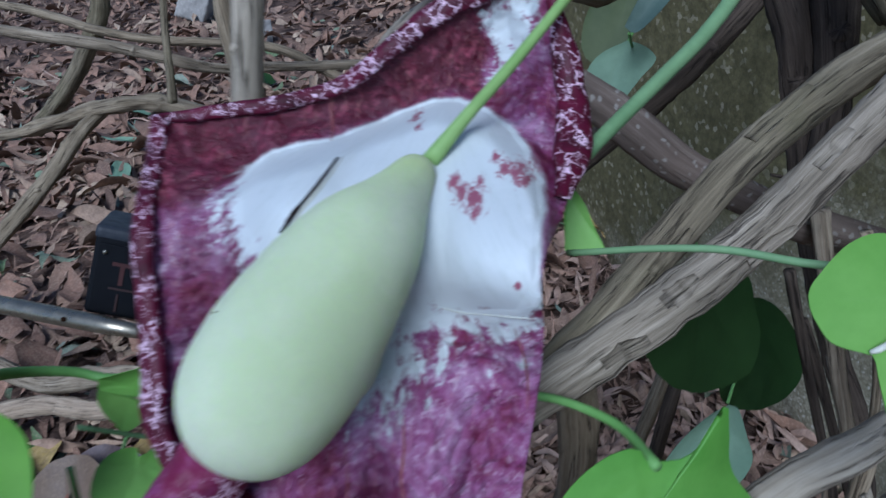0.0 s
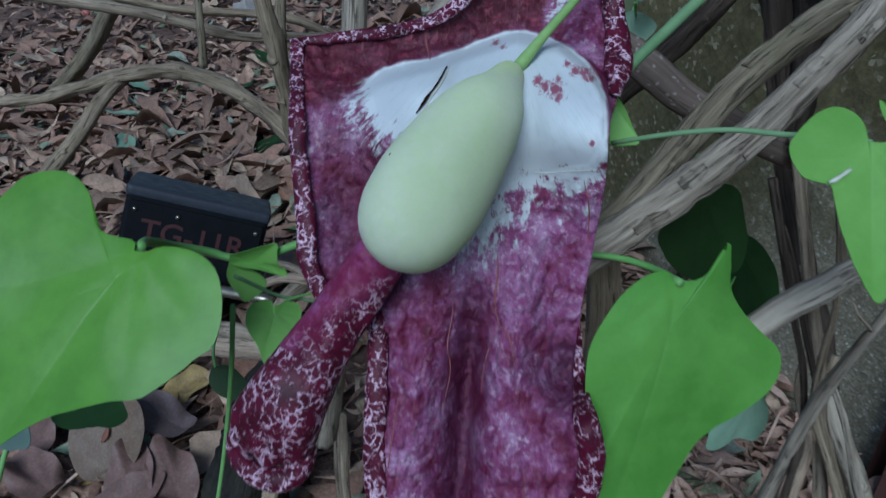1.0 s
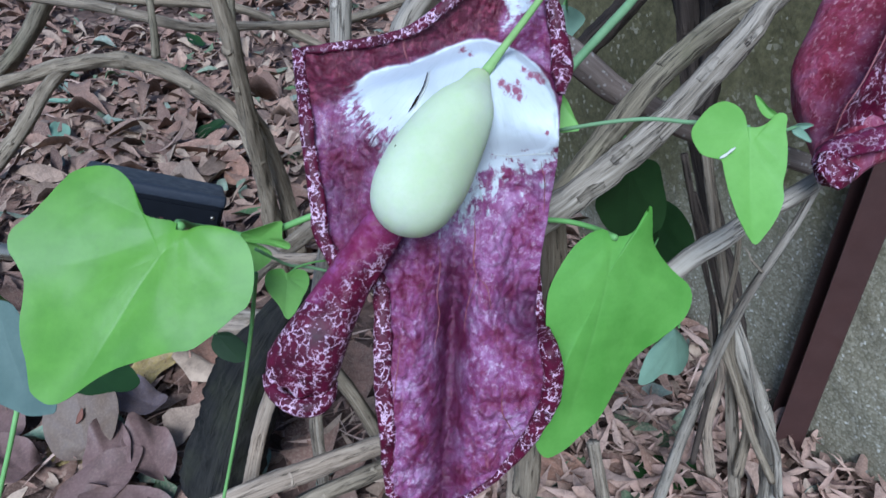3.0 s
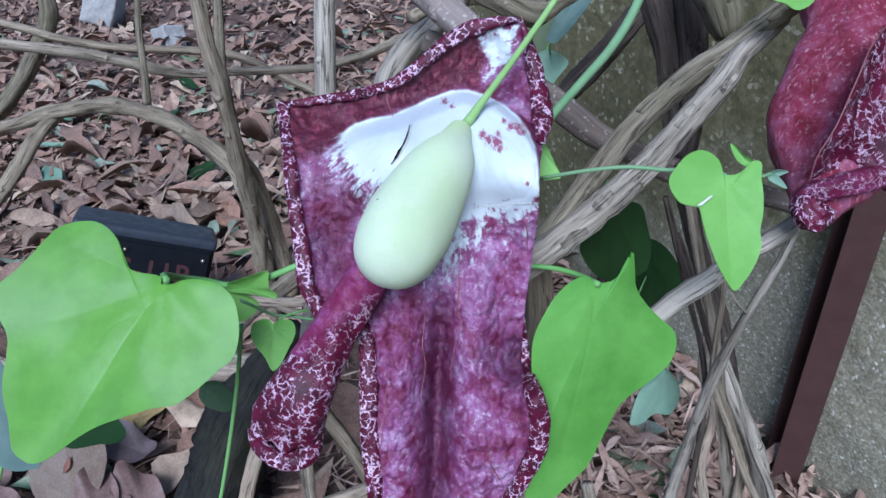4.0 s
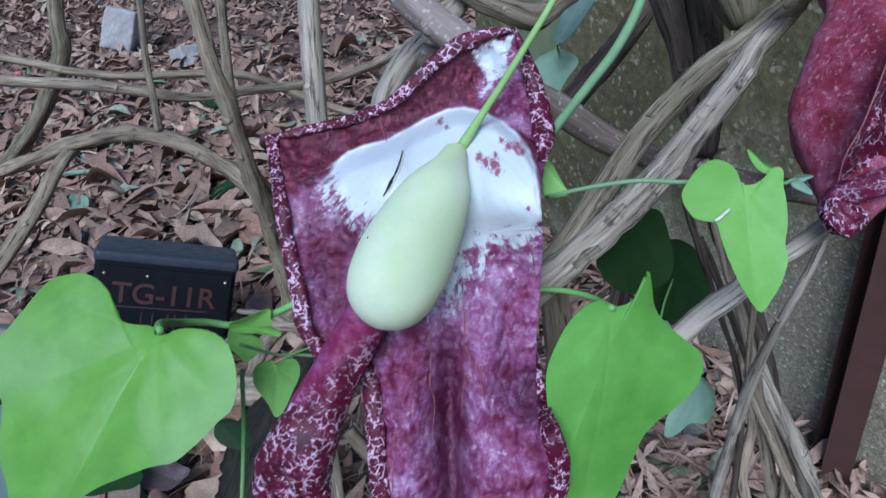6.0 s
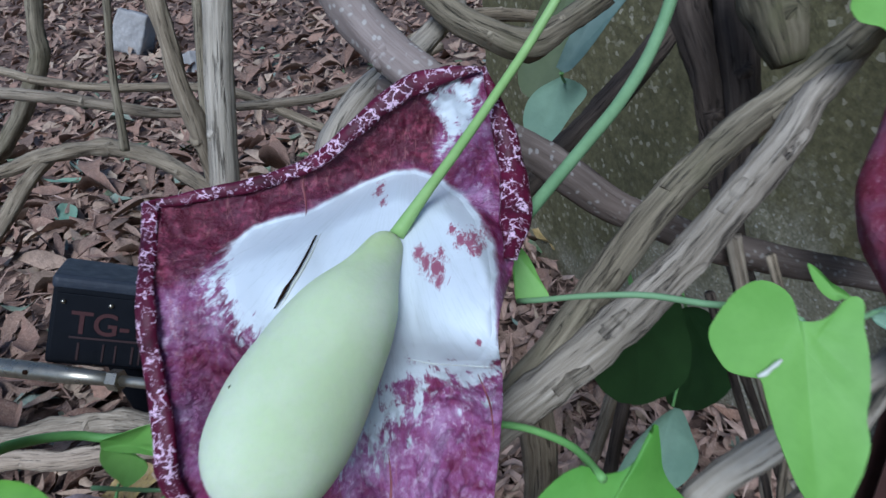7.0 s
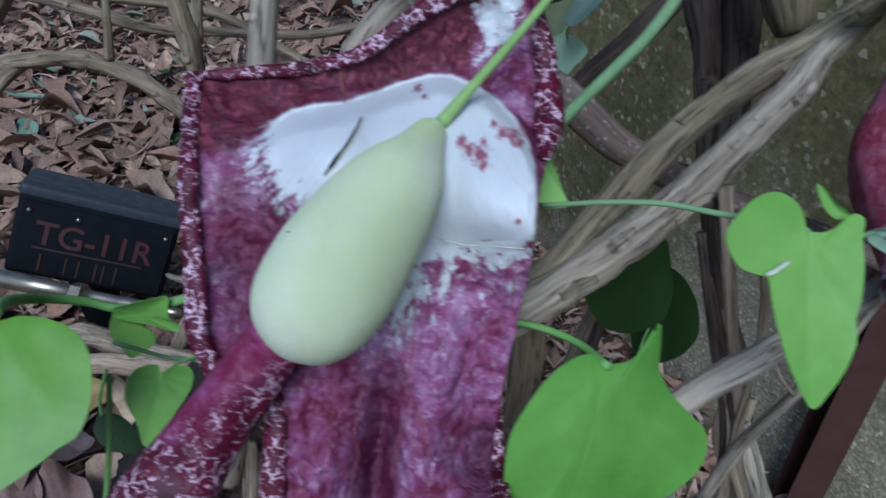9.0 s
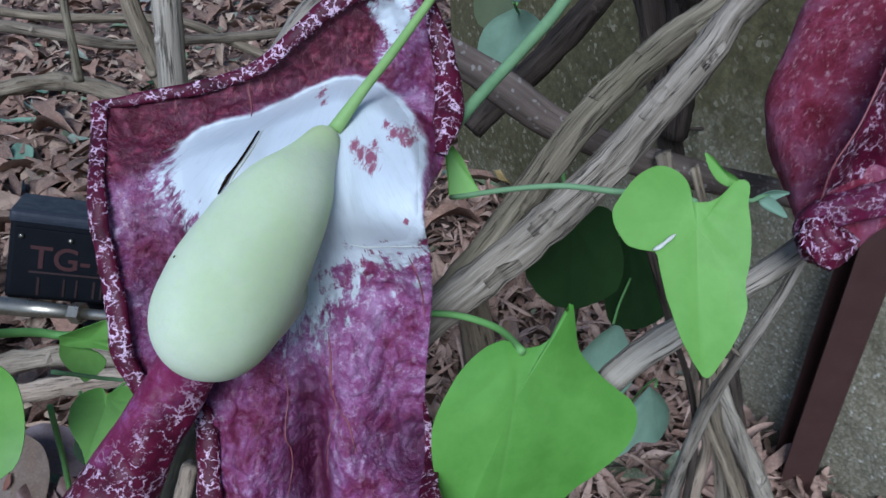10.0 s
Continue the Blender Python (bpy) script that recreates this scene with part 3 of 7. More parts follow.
def blade(name, origin, across, along, outline, material, cup=0.05, droop=0.1, wave=0.0, veins=5, thick=0.0004, seed=0):
    """A leaf blade: a closed outline filled by rings round the stalk's joint, cupped, drooping to its tip, waved at its margin,
    with main veins that run out from the joint. Outline in metres, joint at 0, tip along the second axis."""
    rng = random.Random(seed)
    out = even(list(outline) + [outline[0]], 113)[:-1]
    length = max(out[:, 1].max(), 1e-3)
    nick = np.array([noise.noise(Vector((3.2 * math.cos(0.0561 * k), 3.2 * math.sin(0.0561 * k), seed))) + 0.7 * noise.noise(Vector((8 * math.cos(0.0561 * k), 8 * math.sin(0.0561 * k), seed))) for k in range(len(out))])
    out = out * (1 + 0.012 * nick)[:, None]
    heart = np.array([0.0, 0.16 * length])
    rings = 22
    verts2 = [heart]
    for r in range(1, rings + 1):
        verts2 += list(heart + (out - heart) * (r / rings))
    v2 = np.array(verts2)
    share = np.concatenate([[0.0], np.repeat(np.arange(1, rings + 1) / rings, len(out))])
    size = np.linalg.norm(out - heart, axis=1).mean()
    rel = np.array([0.0, 0.0]) - v2
    dist = np.linalg.norm(rel, axis=1)
    angle = np.arctan2(v2[:, 0], v2[:, 1])
    vein, gap = np.zeros(len(v2)), np.full(len(v2), 9.0)
    for k in range(veins):
        way = (k - (veins - 1) / 2) * (2.3 / max(1, veins - 1)) + rng.uniform(-0.06, 0.06)
        off = (angle - way - 0.25 * np.sin(way) * dist / size) * dist
        gap = np.minimum(gap, np.where(np.abs(angle - way) < 1.2, np.abs(off), 9.0))
        vein = np.maximum(vein, np.exp(-((off / (0.010 * size + 0.0003)) ** 2)) * smooth(1.0, 0.55, share) * (1.0 if abs(way) < 0.2 else 0.7))
        for j in range(1, 5):
            start = size * 0.32 * j
            for sgn in (-1, 1):
                slant = off - sgn * 0.7 * (dist - start)
                vein = np.maximum(vein, 0.35 * np.exp(-((slant / (0.010 * size)) ** 2)) * (dist > start) * smooth(1.0, 0.6, share) * (np.abs(off) < 0.35 * size))
    ang = np.concatenate([[0.0], np.tile(np.linspace(0, 2 * math.pi, len(out), endpoint=False), rings)])
    w = cup * size * share**2 - droop * length * np.clip(v2[:, 1] / length, 0, 1.2) ** 2
    w += wave * size * share**3 * (np.sin(3 * ang + seed) + 0.6 * np.sin(5 * ang + 2.1 * seed))
    w -= vein * 0.0018 * size
    w += 0.012 * size * (1 - np.exp(-((gap / (0.13 * size)) ** 2))) * smooth(1.0, 0.6, share)
    w += np.array([0.020 * size * noise.noise(Vector((a * 40, b * 40, seed))) + 0.05 * size * noise.noise(Vector((a * 17, b * 17, seed + 5))) for a, b in v2])
    x, y = np.array(across, float), np.array(along, float)
    z = np.cross(x, y)
    top = v2[:, :1] * x + v2[:, 1:] * y + w[:, None] * z
    n = len(out)
    faces = [(0, 1 + k, 1 + (k + 1) % n) for k in range(n)]
    for r in range(rings - 1):
        a = 1 + r * n
        faces += [(a + k, a + n + k, a + n + (k + 1) % n, a + (k + 1) % n) for k in range(n)]
    low = top - thick * z
    m = len(top)
    rim = 1 + (rings - 1) * n
    edge = np.vstack([top[rim:], low[rim:]])
    e = 2 * m
    allf = faces + [tuple(i + m for i in f[::-1]) for f in faces] + [(e + k, e + k + n, e + (k + 1) % n + n, e + (k + 1) % n) for k in range(n)]
    return mesh(name, np.vstack([top, low, edge]), allf, material, None, {"vein": np.concatenate([vein, vein, vein[rim:], vein[rim:]])})


def leaf_thing(name, frame_and_outline, material, label, stalk=(), stalk_radius=0.0014, stalk_material=None, group="", category="leaf", **shape):
    """A leaf: blade and, where it shows, its stalk."""
    origin, across, along, outline = frame_and_outline
    ob = holder(name, origin)
    part("blade", blade("blade", origin, across, along, outline, material, **shape), ob)
    if len(stalk):
        pts = [origin] + list(stalk)
        v, f, uv = sweep(pts, [stalk_radius * (1 - 0.15 * i / len(pts)) for i in range(len(pts))], 10, 0.004, seed=len(pts))
        part("stalk", mesh("stalk", shifted(v, origin), f, stalk_material or STALK, uv, {"vein": np.zeros(len(v))}), ob)
    return tagged(ob, label, category, group)


def box_mesh(name, size, material, bevel=0.002, shift=(0, 0, 0)):
    """A bevelled box, standing on its base."""
    bm = bmesh.new()
    bmesh.ops.create_cube(bm, size=1.0)
    bmesh.ops.scale(bm, vec=size, verts=bm.verts)
    bmesh.ops.translate(bm, vec=(shift[0], shift[1], shift[2] + size[2] / 2), verts=bm.verts)
    bmesh.ops.bevel(bm, geom=bm.edges[:], offset=bevel, segments=3, affect="EDGES", profile=0.6)
    me = bpy.data.meshes.new(name)
    bm.to_mesh(me)
    bm.free()
    me.materials.append(material)
    return me


# ---- ground, wall and post ----
WALL_A, WALL_B = Vector((0.60, 0.46, 0)), Vector((0.085, 1.49, 0))
WALL_WAY = (WALL_B - WALL_A).normalized()
WALL_OUT = Vector((WALL_WAY.y, -WALL_WAY.x, 0)) * -1


def rise(x, y):
    """The ground's gentle unevenness."""
    near = noise.noise(Vector((x * 2.2, y * 2.2, 0.3))) * 0.022 + noise.noise(Vector((x * 7, y * 7, 1.3))) * 0.008
    ditch = 0.045 * math.exp(-(((x - 0.50) / 0.13) ** 2) - ((y - 0.64) / 0.16) ** 2)
    return near - ditch + 0.012 * max(0.0, y - 2.0)


def build_ground():
    xs = np.concatenate([[-60, -25, -12, -7], np.arange(-4.6, 2.21, 0.045), [4, 8, 20, 60]])
    ys = np.concatenate([[-60, -20, -6, -2], np.arange(-0.6, 6.41, 0.045), [9, 14, 30, 80]])
    verts = [(x, y, rise(x, y)) for y in ys for x in xs]
    ob = new("ground", mesh("ground", verts, quads(len(ys), len(xs)), SOIL))
    tagged(ob, "brown forest soil under dry leaf litter", "ground", kind="structure")


build_ground()


def build_wall():
    """A rough-cast wall, seen from the side, with its face a little uneven."""
    length, height, deep = (WALL_B - WALL_A).length + 1.6, 1.6, 0.16
    start = WALL_A - WALL_WAY * 1.6
    cols, rows = 110, 70
    verts = []
    for r in range(rows):
        for c in range(cols):
            p = start + WALL_WAY * (length * c / (cols - 1)) + Vector((0, 0, height * r / (rows - 1) - 0.06))
            verts.append(p + WALL_OUT * (0.006 * noise.noise(p * 5) + 0.0025 * noise.noise(p * 30)))
    faces = quads(rows, cols)
    back = len(verts)
    for r in (0, rows - 1):
        for c in (0, cols - 1):
            verts.append(verts[r * cols + c] - WALL_OUT * deep)
    a, b, c, d = back, back + 1, back + 2, back + 3
    faces += [(a, c, d, b), (a, 0, (rows - 1) * cols, c), (b, d, rows * cols - 1, cols - 1), (c, (rows - 1) * cols, rows * cols - 1, d)]
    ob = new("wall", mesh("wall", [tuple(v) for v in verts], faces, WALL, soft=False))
    tagged(ob, "mossy pebbledash concrete garden wall", "wall", kind="structure")


build_wall()


def channel_mesh(name, wide, deep, tall, thick, material):
    """A pressed steel channel, open towards -x."""
    a, b, t = wide / 2, deep / 2, thick
    ring = [(-a, -b), (a - 0.002, -b), (a, -b + 0.002), (a, b - 0.002), (a - 0.002, b), (-a, b), (-a, b - t), (a - t, b - t), (a - t, -b + t), (-a, -b + t)]
    n = len(ring)
    verts = [(x, y, z) for z in (0.0, tall) for x, y in ring]
    faces = [(k, (k + 1) % n, n + (k + 1) % n, n + k) for k in range(n)]
    strips = [(0, 1, 8, 9), (1, 2, 3, 4, 7, 8), (4, 5, 6, 7)]
    faces += [tuple(reversed(q)) for q in strips] + [tuple(n + i for i in q) for q in strips]
    return mesh(name, verts, faces, material, soft=False)


def build_post():
    ob = holder("fence_post", (0.4665, 0.6365, rise(0.4665, 0.6365) - 0.05))
    ob.rotation_euler = (0, 0, radians(-15))
    part("shaft", channel_mesh("shaft", 0.037, 0.045, 1.25, 0.0022, PAINT_BROWN), ob, "brown steel channel, open along one side")
    part("cap", box_mesh("cap", (0.043, 0.051, 0.008), PAINT_BROWN, 0.002, (0, 0, 1.25)), ob)
    tagged(ob, "dark brown painted square steel post before the wall", "post")


build_post()


# ---- the great flower ----
FLOWER = Matrix.Translation((0.0, 0.300, 0.595)) @ Matrix(((0.9981, 0.061, 0.0), (-0.0314, 0.514, -0.8572), (-0.0523, 0.8556, 0.515))).to_4x4()
TOP = [(-0.0815, 0.0710), (-0.0649, 0.0739), (-0.0417, 0.0780), (-0.0244, 0.0838), (-0.0113, 0.0925), (0.0017, 0.1041), (0.0148, 0.1128), (0.0278, 0.1163), (0.0429, 0.1168)]
SIDE_R = [(0.0429, 0.1168), (0.0496, 0.1003), (0.0554, 0.0815), (0.0580, 0.0655), (0.0554, 0.0519), (0.0539, 0.0351), (0.0533, 0.0162), (0.0499, -0.0113), (0.0470, -0.0403), (0.0499, -0.0635), (0.0574, -0.0823), (0.0580, -0.1012), (0.0516, -0.1186), (0.0409, -0.1345), (0.0278, -0.1490)]
SIDE_L = [(-0.0815, 0.0710), (-0.0789, 0.0496), (-0.0760, 0.0264), (-0.0722, 0.0003), (-0.0673, -0.0258), (-0.0577, -0.0432), (-0.0446, -0.0432), (-0.0383, -0.0461), (-0.0365, -0.0693), (-0.0354, -0.0983), (-0.0325, -0.1273), (-0.0290, -0.1577)]
FOOT = [(-0.0290, -0.1577), (-0.0200, -0.1644), (-0.0113, -0.1684), (0.0017, -0.1644), (0.0162, -0.1577), (0.0278, -0.1490)]
CROWN = [(-0.0649, 0.0322), (-0.0562, 0.0467), (-0.0417, 0.0583), (-0.0200, 0.0652), (-0.0012, 0.0733), (0.0133, 0.0791), (0.0307, 0.0757), (0.0438, 0.0664), (0.0525, 0.0519), (0.0597, 0.0322)]
THROAT = [(-0.0522, 0.0513), (-0.0499, 0.056), (-0.0418, 0.0618), (-0.0302, 0.0647), (-0.0229, 0.0661), (-0.0128, 0.0708), (-0.0026, 0.0757), (0.0075, 0.0792), (0.0162, 0.0798), (0.0264, 0.0771), (0.0351, 0.0728), (0.0423, 0.0664), (0.0481, 0.0583), (0.0516, 0.0502), (0.0531, 0.0409), (0.0539, 0.0293), (0.0545, 0.0177), (0.0423, 0.0154), (0.0307, 0.0113), (0.022, 0.0084), (0.0157, 0.0049), (0.009, -0.0049), (0.0017, -0.0119), (-0.0157, -0.0171), (-0.0273, 0.0119), (-0.0336, 0.0278), (-0.0418, 0.0316), (-0.0481, 0.0351), (-0.0513, 0.0438)]
FLAP = [(0.0238, 0.107), (0.0322, 0.1122), (0.0441, 0.1174), (0.0435, 0.1105), (0.0409, 0.0989), (0.0351, 0.0896), (0.029, 0.0844), (0.0226, 0.0792), (0.022, 0.0873), (0.0238, 0.0937), (0.022, 0.1003)]
STAINS = [(0.0238, 0.0566, 0.0024), (0.0273, 0.0545, 0.0034), (0.0316, 0.0531, 0.004), (0.0336, 0.0493, 0.0024), (0.0319, 0.0574, 0.0018), (0.0351, 0.0638, 0.0018), (0.0386, 0.0615, 0.0027), (0.0423, 0.0603, 0.0037), (0.0455, 0.0586, 0.0018), (0.0041, 0.0737, 0.0021), (0.0081, 0.0713, 0.0016), (0.0479, 0.0313, 0.0012)]
# Dark spots on the limb: pigment plus shade painted into its hollows.
DARK = [(-0.0591, 0.0278, 0.009, 0.65), (-0.0522, 0.0046, 0.012, 0.88), (-0.0435, 0.0200, 0.010, 0.8), (-0.0520, -0.0130, 0.009, 0.78), (-0.0649, 0.0664, 0.010, 0.9), (0.0430, -0.0600, 0.010, 0.9), (-0.0300, -0.0300, 0.009, 0.7)]
# swells and hollows: centre, spread across and along, height
FORMS = [
    ((-0.0475, 0.0606), 0.030, 0.012, -0.010), ((-0.0128, 0.0742), 0.026, 0.013, -0.018), ((0.0191, 0.0916), 0.020, 0.018, -0.016), ((0.0423, 0.0902), 0.010, 0.024, 0.004),
    ((0.0525, 0.0278), 0.022, 0.026, 0.016), ((-0.0533, 0.0061), 0.020, 0.030, -0.013), ((-0.0707, -0.0113), 0.016, 0.030, 0.006), ((-0.0273, 0.0409), 0.018, 0.014, 0.004),
    ((0.0351, -0.0620), 0.015, 0.020, -0.010), ((0.0104, -0.0751), 0.006, 0.040, 0.004), ((-0.0180, 0.0554), 0.010, 0.016, 0.004), ((-0.0325, 0.0519), 0.013, 0.009, 0.004), ((-0.0093, 0.0655), 0.004, 0.014, -0.003), ((0.0371, 0.0409), 0.017, 0.020, 0.005), ((0.0215, 0.0409), 0.006, 0.024, -0.003), ((0.0359, 0.0194), 0.028, 0.006, -0.0012), ((-0.0388, 0.0452), 0.014, 0.012, -0.005), ((0.0249, -0.0403), 0.010, 0.028, 0.006), ((-0.0186, -0.0577), 0.014, 0.030, 0.007), ((0.0554, -0.0809), 0.014, 0.024, 0.014),
    ((0.0180, -0.0560), 0.008, 0.010, 0.005), ((0.0290, -0.0680), 0.010, 0.006, 0.006), ((0.0400, -0.0770), 0.012, 0.008, 0.008), ((0.0440, -0.0600), 0.009, 0.013, -0.014), ((0.0030, -0.0900), 0.0055, 0.050, -0.008), ((-0.0180, -0.0720), 0.016, 0.030, 0.004), ((-0.0120, -0.1300), 0.012, 0.022, 0.005), ((0.0130, -0.0200), 0.010, 0.020, 0.004),
    ((0.0336, -0.1041), 0.014, 0.024, 0.006), ((-0.0244, -0.1041), 0.012, 0.030, 0.005), ((-0.0041, -0.1505), 0.010, 0.014, -0.004), ((0.0278, -0.1331), 0.020, 0.014, -0.004),
]


def flower_depth(u, v):
    """How far the limb stands out towards its front at a place in its plane."""
    w = -0.031 * smooth(0.028, 0.088, v) + 0.004 * smooth(-0.03, -0.09, v) - 0.012 * smooth(-0.11, -0.175, v)
    crown = np.array(CROWN)
    top = np.interp(u, crown[:, 0], crown[:, 1])
    reach = smooth(crown[0, 0], crown[3, 0], u) * smooth(crown[-1, 0], crown[-2, 0] - 0.002, u) * 0.5 + 0.5 * smooth(crown[0, 0], crown[3, 0], u)
    crest = smooth(top + 0.0025, top - 0.0075, v) * reach * smooth(0.0, 0.05, v)
    w = w + 0.023 * crest
    for (a, b), p, q, h in FORMS:
        w = w + h * np.exp(-(((u - a) / p) ** 2) - (((v - b) / q) ** 2))
    low = smooth(-0.025, -0.065, v)
    centre = 0.002 + 0.02 * (v + 0.05)
    w = w - 0.0130 * low * np.exp(-(np.abs(u - centre) / 0.0095) ** 1.8) + 0.004 * low * np.exp(-(((u - centre - 0.02) / 0.009) ** 2))
    return w


def flower_point(u, v, lift=0.0):
    """A place on the limb in the flower's frame; the limb flares a little where it stands back."""
    w = flower_depth(u, v)
    k = (0.35 - w) / 0.35
    return np.stack([u * k, v * k, w + lift], axis=-1)


def crumple(p, strong=1.0):
    """Wrinkles of a soft petal: folds along it, dimples between the veins and a fine crinkle."""
    q = Vector((p[0], p[1], 0.0))
    fold = noise.noise(Vector((q.x * 62, q.y * 15, 4.2)))
    dimple = abs(noise.noise(q * 95)) - 0.25
    crinkle = abs(noise.noise(Vector((q.x * 210, q.y * 150, q.z * 150 + 7)))) - 0.25
    return strong * (0.0030 * fold + 0.0026 * noise.noise(q * 48) + 0.0034 * dimple + 0.0019 * crinkle + 0.0009 * noise.noise(q * 330))


def build_limb(parent):
    nu, nv = 190, 310
    top, foot = even(TOP, nu), even(FOOT, nu)
    left, right = even(SIDE_L, nv), even(SIDE_R, nv)
    s, t = np.linspace(0, 1, nu)[None, :, None], np.linspace(0, 1, nv)[:, None, None]
    lined = (1 - t) * top[None] + t * foot[None] + (1 - s) * left[:, None] + s * right[:, None]
    lined = lined - ((1 - s) * (1 - t) * top[0] + s * (1 - t) * top[-1] + (1 - s) * t * foot[0] + s * t * foot[-1])
    uv = lined.reshape(-1, 2)
    p = flower_point(uv[:, 0], uv[:, 1])
    inner = inside_distance(uv, THROAT)
    calm = 1 - 0.88 * smooth(-0.003, 0.005, inner)
    p[:, 2] += np.array([crumple(a, c) for a, c in zip(p, calm)])
    rag = np.where(uv[:, 0] < 0.0, smooth(0.060, 0.045, uv[:, 1]), smooth(0.036, 0.020, uv[:, 1]))
    rag = 0.10 + 0.90 * rag
    white = np.clip(inner / (0.0006 + 0.0125 * rag), -2.2, 2.2) * 0.9 + 0.40
    flap = inside_distance(uv, FLAP)
    flapped = np.clip(flap / 0.0045, -1.6, 1.0) * 0.8 + 0.22 - 0.55 * smooth(0.104, 0.086, uv[:, 1]) - 0.6 * smooth(0.034, 0.046, uv[:, 0] + 0.25 * (uv[:, 1] - 0.10))
    rag = np.where(flapped > white, 0.75, rag)
    white = np.maximum(white, flapped)
    stain = np.zeros(len(uv)) - 1.2
    for a, b, r in STAINS:
        stain = np.maximum(stain, 1.5 - 1.25 * np.hypot(uv[:, 0] - a, uv[:, 1] - b) / r)
    u, v = uv[:, 0], uv[:, 1]
    pale = 0.55 + 0.45 * smooth(-0.03, 0.0, inner) + 0.5 * np.exp(-(((u + 0.066) / 0.006) ** 2)) * smooth(0.06, 0.04, v) * smooth(-0.04, -0.02, v) + 0.35 * smooth(-0.02, -0.14, v) * smooth(0.0, 0.02, np.abs(u - 0.002))
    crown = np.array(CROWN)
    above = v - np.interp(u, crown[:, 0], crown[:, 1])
    # Where pigment and painted shade darken the limb: hood, furrow, hollows.
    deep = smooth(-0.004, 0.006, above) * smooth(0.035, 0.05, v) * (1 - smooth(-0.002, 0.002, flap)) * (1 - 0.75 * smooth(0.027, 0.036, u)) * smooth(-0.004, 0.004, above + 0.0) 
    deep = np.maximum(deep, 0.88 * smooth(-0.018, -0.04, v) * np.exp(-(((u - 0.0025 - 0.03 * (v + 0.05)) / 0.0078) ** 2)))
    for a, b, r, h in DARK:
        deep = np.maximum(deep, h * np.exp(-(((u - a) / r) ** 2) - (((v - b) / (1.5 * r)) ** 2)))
    m = len(p)
    back = p.copy()
    back[:, 2] -= 0.0011
    faces = [f[::-1] for f in quads(nv, nu)]
    edge = list(range(nu)) + [r * nu + nu - 1 for r in range(1, nv)] + [(nv - 1) * nu + c for c in range(nu - 2, -1, -1)] + [r * nu for r in range(nv - 2, 0, -1)]
    allf = faces + [tuple(i + m for i in f[::-1]) for f in faces] + [(a, b, b + m, a + m) for a, b in zip(edge, edge[1:] + edge[:1])]
    cu, cv = (0.0090, 0.0887)
    turn, way = np.arctan2(u - cu, cv - v) * 0.065, np.hypot(u - cu, v - cv)
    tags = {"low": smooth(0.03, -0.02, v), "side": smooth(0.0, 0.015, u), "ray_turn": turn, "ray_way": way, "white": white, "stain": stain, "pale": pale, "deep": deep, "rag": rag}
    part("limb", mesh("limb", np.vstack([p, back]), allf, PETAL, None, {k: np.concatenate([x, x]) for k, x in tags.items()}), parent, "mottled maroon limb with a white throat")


def margin_roll(parent, line, widths, lift=0.0015, flat=0.55, seed=0, inward=0.0):
    """A curled margin along a stretch of the limb's edge."""
    uv = even([(*a, w) for a, w in zip(line, widths)], 90)
    centre = np.array([0.0, 0.02])
    way = np.gradient(uv[:, :2], axis=0)
    way /= np.linalg.norm(way, axis=1)[:, None]
    into = np.column_stack([way[:, 1], -way[:, 0]])
    into *= np.sign(np.sum(into * (centre - uv[:, :2]), axis=1))[:, None]
    mid = uv[:, :2] + into * (uv[:, 2:] * (0.6 + inward))
    p = flower_point(mid[:, 0], mid[:, 1], lift)
    sides, verts = 14, []
    for i in range(len(p)):
        for k in range(sides):
            a = 2 * math.pi * k / sides
            r = uv[i, 2] * (1 + 0.22 * noise.noise(Vector((uv[i, 0] * 130, uv[i, 1] * 130, seed + 0.6 * math.cos(a)))))
            q = p[i] + np.array([*(into[i] * math.cos(a) * r), math.sin(a) * r * flat])
            verts.append(q)
    faces = quads(len(p), sides, True) + [tuple(range(sides))[::-1], tuple(range((len(p) - 1) * sides, len(p) * sides))]
    part("margin", mesh("margin", verts, faces, MARGIN, None, {"net": np.ones(len(verts))}), parent, "curled margin netted with pale veins")


